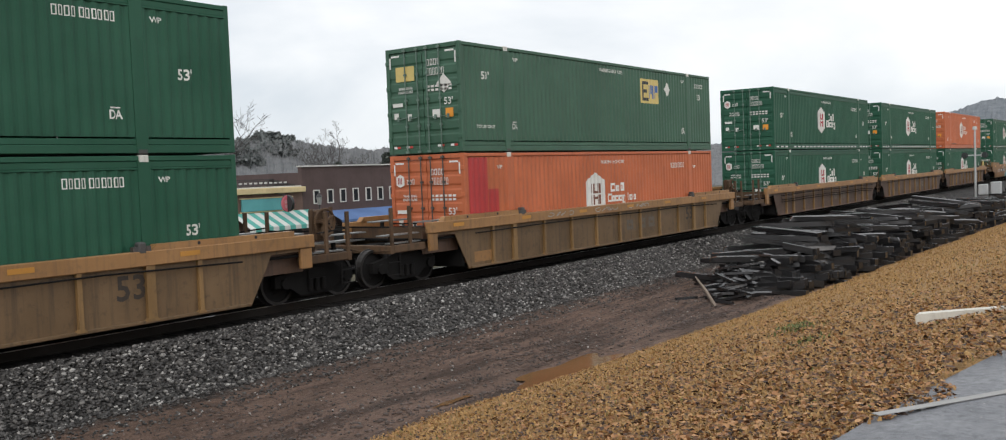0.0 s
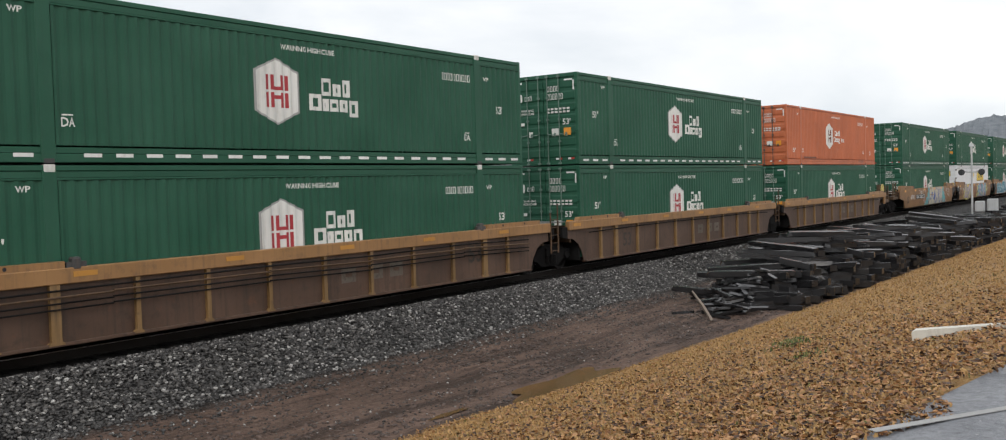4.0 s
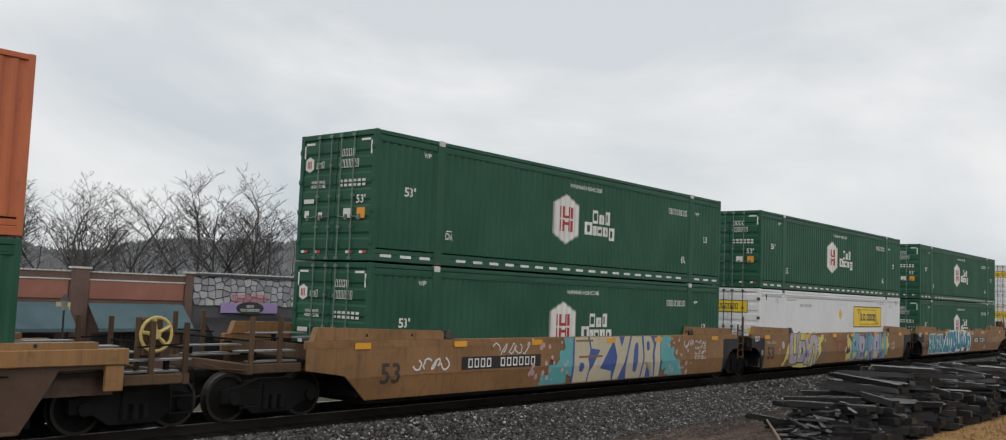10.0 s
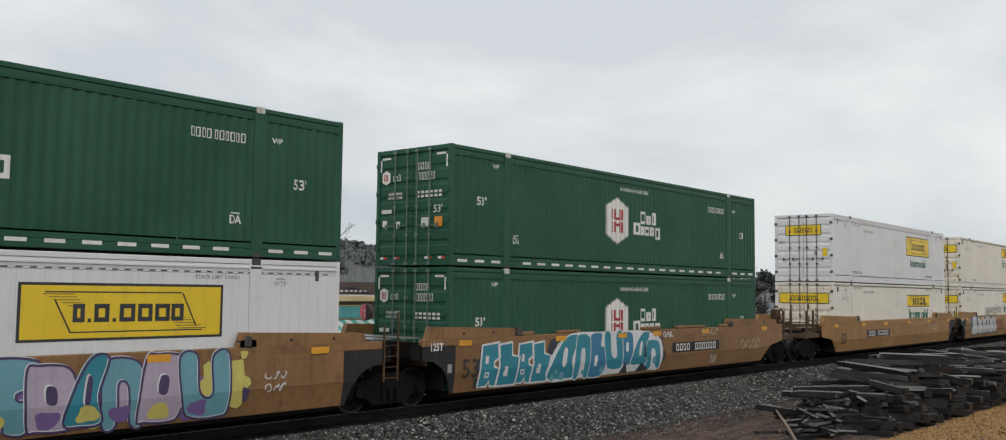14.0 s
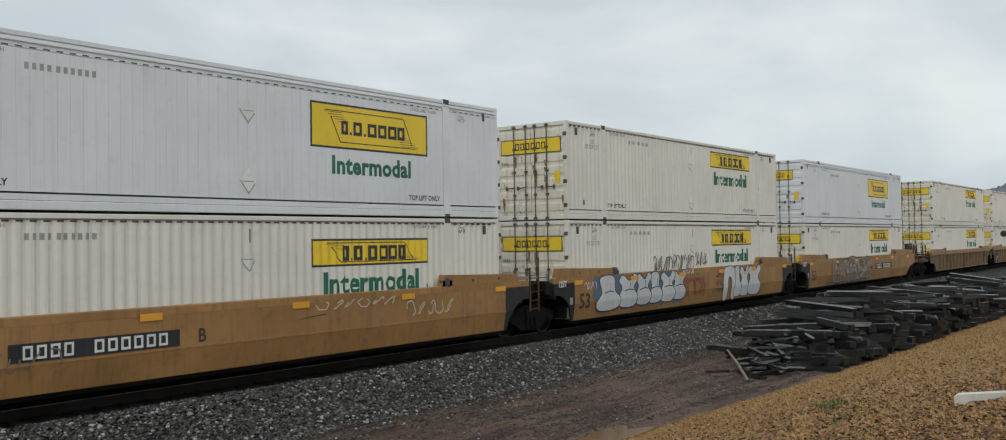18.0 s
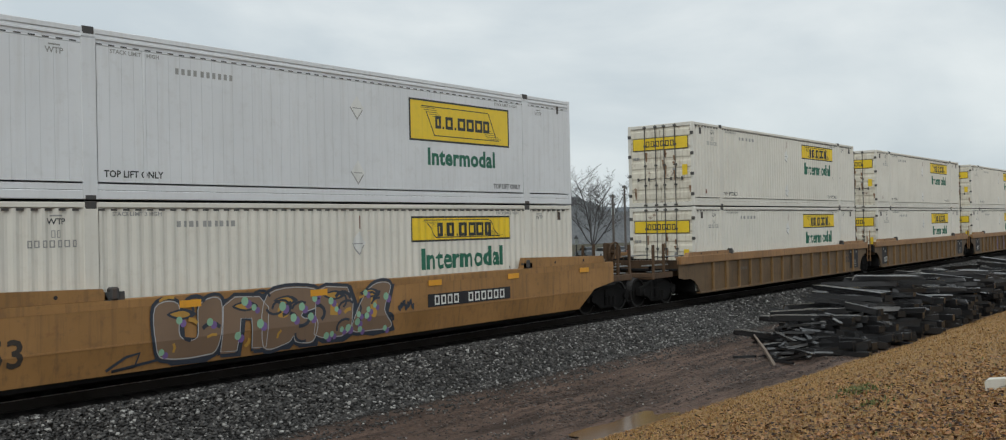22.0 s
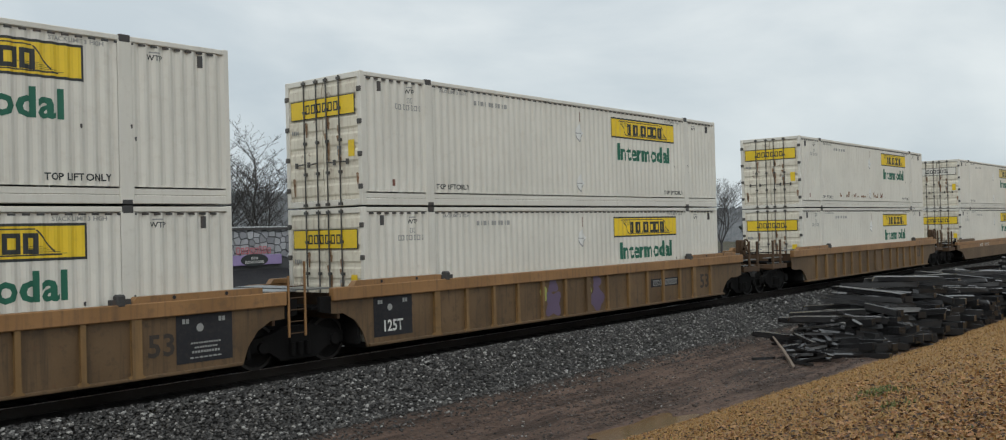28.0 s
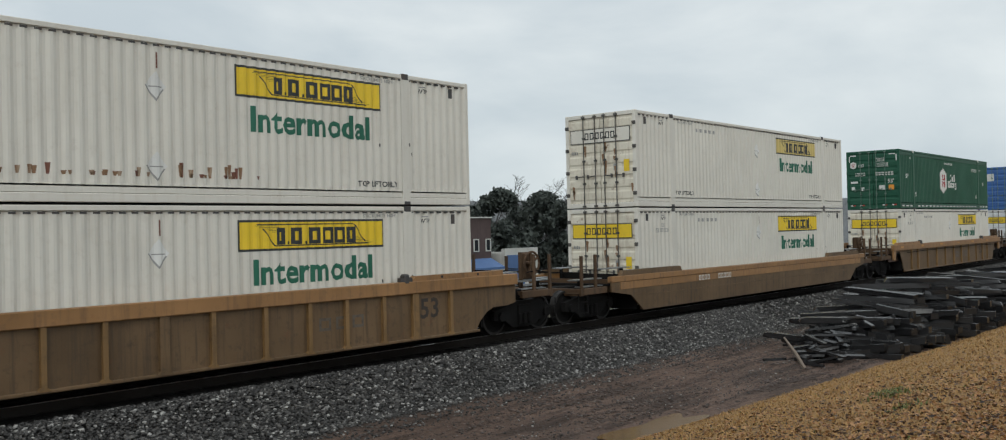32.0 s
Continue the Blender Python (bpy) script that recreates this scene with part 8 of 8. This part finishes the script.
def bare_tree(x, y, height, seed, spread=0.80, label="leafless grey-barked tree with fine twigs"):
    rng = random.Random(seed)
    base = ground_z(x, y)
    t = thing("bare_tree", label, "tree", "bare trees behind the shops", m=pose(x, y, base, 0, 0, rng.random() * 360))
    trunk, limbs, twigs = Build(), Build(), Build()

    def limb(p, d, length, r, level):
        """A long limb that bends upward, with side shoots all along it."""
        segs = (7, 5, 4, 2)[level]
        for k in range(segs):
            lift = (0.04, 0.05, 0.02, 0.0)[level]
            d = (d + Vector((rng.gauss(0, 0.16), rng.gauss(0, 0.16), lift + rng.gauss(0, 0.06)))).normalized()
            q = p + d * length / segs
            r2 = r * (1 - 0.75 / segs)
            (limbs if level < 2 else twigs).rod(p, q, max(r, 0.016), (5, 4, 3, 3)[level], max(r2, 0.011))
            p, r = q, r2
            if level < 3 and (k > 0 or level > 0):
                for _ in range(2 if rng.random() < (0.55, 0.45, 0.2)[level] else 1):
                    a = rng.random() * 6.28
                    side = Vector((math.cos(a), math.sin(a), 0.25))
                    sd = (d * (0.60, 0.55, 0.5)[level] + side * spread * (0.75 + 0.45 * rng.random())).normalized()
                    limb(p, sd, length * (0.50, 0.46, 0.42)[level] * (1.15 - 0.65 * k / segs) * (0.8 + 0.4 * rng.random()), r * 0.55, level + 1)

    fork = height * 0.16
    p, r = Vector((0, 0, -0.1)), height * 0.020
    for k in range(3):
        q = p + Vector((rng.gauss(0, 0.03), rng.gauss(0, 0.03), 1)) * (fork + 0.1) / 3
        trunk.rod(p, q, r, 8, r * 0.92)
        p, r = q, r * 0.92
    n_limb = 6
    for k in range(n_limb):
        a = 6.28 * (k + rng.random() * 0.7) / n_limb
        out = (0.16 if k == 0 else 0.50 + 0.75 * rng.random()) * spread / 0.8
        limb(p - Vector((0, 0, 0.12 * fork * rng.random())), Vector((math.cos(a) * out, math.sin(a) * out, 1)).normalized(), height * (0.80 + 0.10 * rng.random() - 0.10 * out), r * (0.62 if k else 0.8), 0)
    part("trunk", trunk, m_bark, t)
    part("crown", twigs.add(limbs.v, limbs.f), m_bark, t)
    return t


def place(az, y):
    return (y - EYE[1]) * math.tan(radians(az + 0.71)), y


for az, y, h, sd in ((20.6, 60, 11.2, 11), (24.5, 60, 11.8, 1), (27.6, 62, 11.6, 2), (32.0, 62, 13.2, 3), (34.9, 60, 13.2, 4), (43.9, 85, 10.2, 6), (50.3, 66, 10.2, 7), (52.0, 70, 10.6, 8), (55.8, 62, 12.0, 9), (62.3, 58, 11.2, 10)):
    bare_tree(*place(az, y), h, sd)


def leaf_material(name, a, c):
    m, nt, bs = material(name)
    ge = nt.nodes.new("ShaderNodeNewGeometry")
    nt.links.new(mixc(nt, ge.outputs["Random Per Island"], a, c), bs.inputs["Base Color"])
    bs.inputs["Roughness"].default_value = 0.75
    return m


# distance haze is blended into these leaf colours, most in pines and woods
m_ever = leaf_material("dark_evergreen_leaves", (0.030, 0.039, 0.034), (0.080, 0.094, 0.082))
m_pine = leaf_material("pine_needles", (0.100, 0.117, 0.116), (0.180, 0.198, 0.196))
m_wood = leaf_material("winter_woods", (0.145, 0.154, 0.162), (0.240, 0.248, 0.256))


def clumps(centres, radii, per, size, seed, flat_=0.8):
    rng = np.random.default_rng(seed)
    pts = []
    for (cx, cy, cz), r in zip(centres, radii):
        v = rng.normal(size=(per, 3))
        v /= np.linalg.norm(v, axis=1)[:, None]
        v *= (rng.random((per, 1)) ** 0.4) * r
        v[:, 2] *= flat_
        pts += (v + (cx, cy, cz)).tolist()
    return pts, rng.uniform(size * 0.6, size * 1.3, len(pts))


def leafy_tree(name, label, az, y, height, width, mat, seed, cone=False, lift=0.18, leaf=0.20, per=70):
    x, y = place(az, y)
    base = ground_z(x, y)
    rng = random.Random(seed)
    t = thing(name, label, "tree", m=pose(x, y, base))
    b = Build().rod((0, 0, -0.2), (0, 0, height * 0.6), height * 0.025, 8, height * 0.012)
    cs_, rs_ = [], []
    for i in range(46):
        u = rng.random()
        z = height * (lift + (1 - lift) * u)
        if cone:
            rad = width / 2 * (1 - u) ** 0.9
        else:
            rad = width / 2 * math.sqrt(max(0.05, 1 - (2 * u - 0.85) ** 2)) * (0.75 + 0.35 * rng.random())
        a = rng.random() * 6.28
        q = rad * rng.random() ** 0.5
        c3 = (q * math.cos(a), q * math.sin(a), min(z, height - 0.4))
        cs_.append(c3)
        rs_.append((0.35 + 0.4 * (1 - u)) * width / 5 if cone else width * (0.10 + 0.07 * rng.random()))
        if i % 3 == 0:
            b.rod((0, 0, c3[2] * 0.7), c3, height * 0.008, 5, 0.02)
    part("trunk", b, m_bark, t)
    pts, sz = clumps(cs_, rs_, per, leaf, seed)
    cr = scatter("crown", pts, LEAF_V, LEAF_F, sz, mat, 1.0, seed)
    cr.parent = t
    return t


leafy_tree("conifer", "dark narrow conical evergreen behind the shops", 44.05, 62, 7.0, 3.0, m_ever, 3, cone=True, lift=0.05)
leafy_tree("evergreen_tree", "dark broad-leaved evergreen tree", 48.4, 46, 8.9, 8.0, m_ever, 4, lift=0.1, per=190)
leafy_tree("evergreen_tree", "dark broad-leaved evergreen tree", 51.4, 48, 8.7, 8.5, m_ever, 5, lift=0.1, per=190)
leafy_tree("evergreen_tree", "dark broad-leaved evergreen tree", 47.2, 58, 7.8, 5.0, m_ever, 6, lift=0.1, per=130)
leafy_tree("evergreen_tree", "dark evergreen tree behind low buildings", 60.5, 62, 8.6, 8.0, m_ever, 7, lift=0.1)
leafy_tree("evergreen_tree", "dark evergreen tree behind low buildings", 64.5, 70, 9.5, 9.0, m_ever, 8, lift=0.1)
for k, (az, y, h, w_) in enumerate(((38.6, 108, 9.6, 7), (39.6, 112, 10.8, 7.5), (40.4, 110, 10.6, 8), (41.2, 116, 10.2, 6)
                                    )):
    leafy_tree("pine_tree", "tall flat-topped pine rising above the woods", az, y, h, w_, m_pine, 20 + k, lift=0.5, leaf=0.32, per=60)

rng = random.Random(31)


def crest(az):
    """Elevation in degrees of the top of the near woods."""
    return float(np.interp(az, [22, 40, 60, 80], [0.75, 0.62, 0.40, 0.13])) + float(np.interp(az - 0.71, [5, 21.5, 23.5, 26, 27.7, 29.5, 31, 38, 42, 45, 53, 55, 57, 60, 72], [1.6, 1.45, 0.85, 0.8, 1.25, 1.7, 1.8, 1.95, 1.7, 1.2, 1.2, 1.3, 0.35, 0.3, 1.3])) + 0.16 * noise.noise((az * 1.1, 0, 0))


def ridge(name, az0, az1, n_az, n_up, near_, deep, top, rough):
    """A wooded slope whose crest is broken by tree tops."""
    hv, hf = [], []
    for j in range(n_up):
        u = j / (n_up - 1)
        for i in range(n_az):
            az = az0 + (az1 - az0) * i / (n_az - 1)
            d = near_(az) + deep * u
            bumpy = noise.noise((az * 5.0, u * 4, 3)) + 0.9 * noise.noise((az * 14.0, u * 7, 6))
            hv.append((d * math.sin(radians(az)), EYE[1] + d * math.cos(radians(az)), -3 + (top(az, d) + 3) * u ** 0.8 + rough * bumpy * (0.4 + u)))
    for j in range(n_up - 1):
        for i in range(n_az - 1):
            o = j * n_az + i
            hf.append((o, o + 1, o + n_az + 1, o + n_az))
    me = bpy.data.meshes.new(name)
    me.from_pydata(hv, [], hf)
    return me


def slope_material(name, a, c, scale):
    m, nt, bs = material(name)
    tc = nt.nodes.new("ShaderNodeTexCoord")
    mp = nt.nodes.new("ShaderNodeMapping")
    mp.inputs["Scale"].default_value = (1.0, 1.0, 0.35)
    nt.links.new(tc.outputs["Object"], mp.inputs["Vector"])
    hn = node(nt, "TexNoise", [("Vector", mp.outputs["Vector"])], Scale=scale, Detail=8.0, Roughness=0.7).outputs["Fac"]
    nt.links.new(mixc(nt, ramp(nt, hn, 0.35, 0.65), a, c), bs.inputs["Base Color"])
    bs.inputs["Roughness"].default_value = 1.0
    bump(nt, bs, hn, 0.6, 0.3 / scale)
    return m


# the pale grey of this slope carries the haze in its paint
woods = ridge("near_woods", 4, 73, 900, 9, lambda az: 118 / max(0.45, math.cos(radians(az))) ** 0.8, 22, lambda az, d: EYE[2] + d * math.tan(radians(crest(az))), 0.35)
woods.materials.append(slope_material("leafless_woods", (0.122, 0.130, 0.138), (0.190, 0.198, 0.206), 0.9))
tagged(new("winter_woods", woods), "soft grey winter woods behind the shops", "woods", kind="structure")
tw = []
for k in range(14000):                                       # bare tops of the same woods
    az = rng.uniform(5, 72)
    d = 118 / max(0.45, math.cos(radians(az))) ** 0.8 + rng.uniform(4, 24)
    tw.append((d * math.sin(radians(az)), EYE[1] + d * math.cos(radians(az)), EYE[2] + d * math.tan(radians(crest(az))) - 0.3 - 3.2 * rng.random()))
P_ = np.asarray(tw)
rng_np = np.random.default_rng(5)
n_ = len(tw)
a_, h_ = rng_np.uniform(0, 6.28, n_), rng_np.uniform(0.3, 0.95, n_)
d_ = np.stack([0.35 * np.cos(a_) * h_, 0.35 * np.sin(a_) * h_, h_], 1)
w_n_ = rng_np.uniform(0.02, 0.045, n_)[:, None] * np.array([[0.8, -0.6, 0]])
V_ = np.stack([P_ - w_n_, P_ + w_n_, P_ + d_ + 0.3 * w_n_, P_ + d_ - 0.3 * w_n_], 1).reshape(-1, 3)
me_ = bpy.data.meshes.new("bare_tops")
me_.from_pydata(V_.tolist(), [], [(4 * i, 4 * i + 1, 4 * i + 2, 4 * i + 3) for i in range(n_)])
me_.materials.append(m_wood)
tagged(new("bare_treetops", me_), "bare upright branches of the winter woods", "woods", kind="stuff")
# wooded hill at the end of the line, its colour blued for distance haze
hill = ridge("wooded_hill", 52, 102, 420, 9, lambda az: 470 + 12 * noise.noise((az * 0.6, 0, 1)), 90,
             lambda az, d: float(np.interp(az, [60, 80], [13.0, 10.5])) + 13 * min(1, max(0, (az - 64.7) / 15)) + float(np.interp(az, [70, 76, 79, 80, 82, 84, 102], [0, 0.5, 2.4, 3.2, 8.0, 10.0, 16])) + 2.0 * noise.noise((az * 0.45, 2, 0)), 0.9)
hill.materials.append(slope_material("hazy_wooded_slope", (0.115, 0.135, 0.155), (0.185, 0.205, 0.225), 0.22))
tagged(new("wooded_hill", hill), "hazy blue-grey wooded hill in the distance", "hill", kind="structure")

# utility poles and parked cars down the street
M["polewood"] = paint("weathered_pole_timber", (0.10, 0.085, 0.075), (0.06, 0.05, 0.045), 0.4, 0.8)
for az, d, top in ((57.05, 120, 6.5), (57.75, 135, 8.2)):
    x, y = d * math.sin(radians(az + 0.71)), EYE[1] + d * math.cos(radians(az + 0.71))
    z = ground_z(x, y)
    u = thing("utility_pole", "grey timber utility pole with cross-arm", "utility pole", "utility poles", m=pose(x, y, z, 0, 0, 20))
    part("pole", Build().rod((0, 0, 0), (0, 0, top - z), 0.17, 8, 0.12), M["polewood"], u)
    for k in (0.35, 1.2):
        part("cross_arm", Build().box(-1.5, 1.5, -0.06, 0.06, top - z - k - 0.12, top - z - k), M["polewood"], u)
    for q in (-1.3, -0.7, 0.7, 1.3):
        part("insulator", Build().rod((q, 0, top - z - 0.35), (q, 0, top - z - 0.1), 0.05, 6), M["ink"], u)
    part("transformer", Build().rod((0.35, 0.1, top - z - 2.6), (0.35, 0.1, top - z - 1.7), 0.24, 10), M["galv"], u)
sv, sf = [], []
for i in range(41):
    for y in (50.0, 58.0, 66.0):
        x = 70 + 3.0 * i
        sv.append((x, y, ground_z(x, y) + 0.03))
for i in range(40):
    for k in range(2):
        o = 3 * i + k
        sf.append((o, o + 3, o + 4, o + 1))
st_me = bpy.data.meshes.new("street")
st_me.from_pydata(sv, [], sf)
st_me.materials.append(m_asph)
tagged(new("street", st_me), "wet grey street beyond the shops", "road", kind="structure")
M["carglass"] = paint("dark_car_glass", (0.03, 0.035, 0.04), (0.05, 0.05, 0.05), 0.2, 0.1, streak=False)
M["carwhite"] = paint("white_car_paint", (0.70, 0.70, 0.70), (0.4, 0.38, 0.35), 0.2, 0.3)
M["carred"] = paint("red_car_paint", (0.40, 0.03, 0.03), (0.2, 0.03, 0.03), 0.2, 0.3)
M["cargrey"] = paint("grey_car_paint", (0.20, 0.22, 0.24), (0.1, 0.1, 0.1), 0.2, 0.3)
for az, d, mat, word, turn in ((55.4, 150, "cargrey", "grey", 60), (56.4, 146, "carwhite", "white", 55), (57.2, 152, "cargrey", "grey", 60), (58.2, 150, "carred", "red", 50), (58.8, 163, "carwhite", "white", 58), (59.3, 152, "carwhite", "white", 52), (59.9, 160, "carwhite", "white", 60)):
    x, y = d * math.sin(radians(az + 0.71)), EYE[1] + d * math.cos(radians(az + 0.71))
    cr_ = thing("parked_car", word + " car parked on the street", "car", "parked cars", m=pose(x, y, ground_z(x, y), 0, 0, turn))
    part("body", Build().prism([(-2.2, 0.3), (2.2, 0.3), (2.25, 0.7), (1.3, 0.95), (-1.9, 1.0), (-2.2, 0.9)], -0.88, 0.88), M[mat], cr_)
    part("cabin", Build().prism([(-1.8, 0.95), (1.1, 0.95), (0.4, 1.45), (-1.3, 1.48)], -0.72, 0.72), M["carglass"], cr_)
    part("roof", Build().prism([(-1.35, 1.47), (0.45, 1.44), (0.35, 1.51), (-1.2, 1.54)], -0.70, 0.70), M[mat], cr_)
    for wx in (-1.35, 1.35):
        for wy in (-0.9, 0.72):
            part("wheel", Build().rod((wx, wy, 0.32), (wx, wy + 0.18, 0.32), 0.32, 14), M["ink"], cr_)

# level-crossing signal beside the line
M["silver"] = paint("silver_painted_steel", (0.50, 0.52, 0.53), (0.25, 0.25, 0.24), 0.35, 0.45, metal=0.3)
sg = thing("crossing_signal", "silver level-crossing signal mast with black lamp targets", "railway signal", m=pose(71.2, -5.2, ground_z(71.2, -5.2)))
part("mast", Build().rod((0, 0, 0), (0, 0, 5.15), 0.075, 10, 0.06), M["silver"], sg)
part("base", Build().box(-0.3, 0.3, -0.3, 0.3, -0.05, 0.35, 0.03), M["silver"], sg)
part("bell", Build().rod((0, 0, 5.15), (0, 0, 5.36), 0.17, 12, 0.12), M["silver"], sg)
part("lamp_bar", Build().box(-0.1, -0.02, -0.75, 0.75, 3.38, 3.46), M["silver"], sg)
for q in (-0.62, 0.62):
    tg_ = part("lamp_target", Build().rod((-0.14, q, 3.42), (-0.11, q, 3.42), 0.21, 18), M["ink"], sg, "black round lamp target")
    part("lamp_hood", Build().rod((-0.14, q, 3.42), (-0.42, q, 3.42), 0.13, 12, 0.15), M["ink"], tg_)
part("gate_mechanism", Build().box(-0.25, 0.25, -0.75, -0.2, 0.75, 1.45, 0.04), M["silver"], sg)
part("relay_cabinet", Build().box(1.4, 2.2, -1.3, -0.7, -0.05, 1.55, 0.03), M["silver"], sg)

motions()
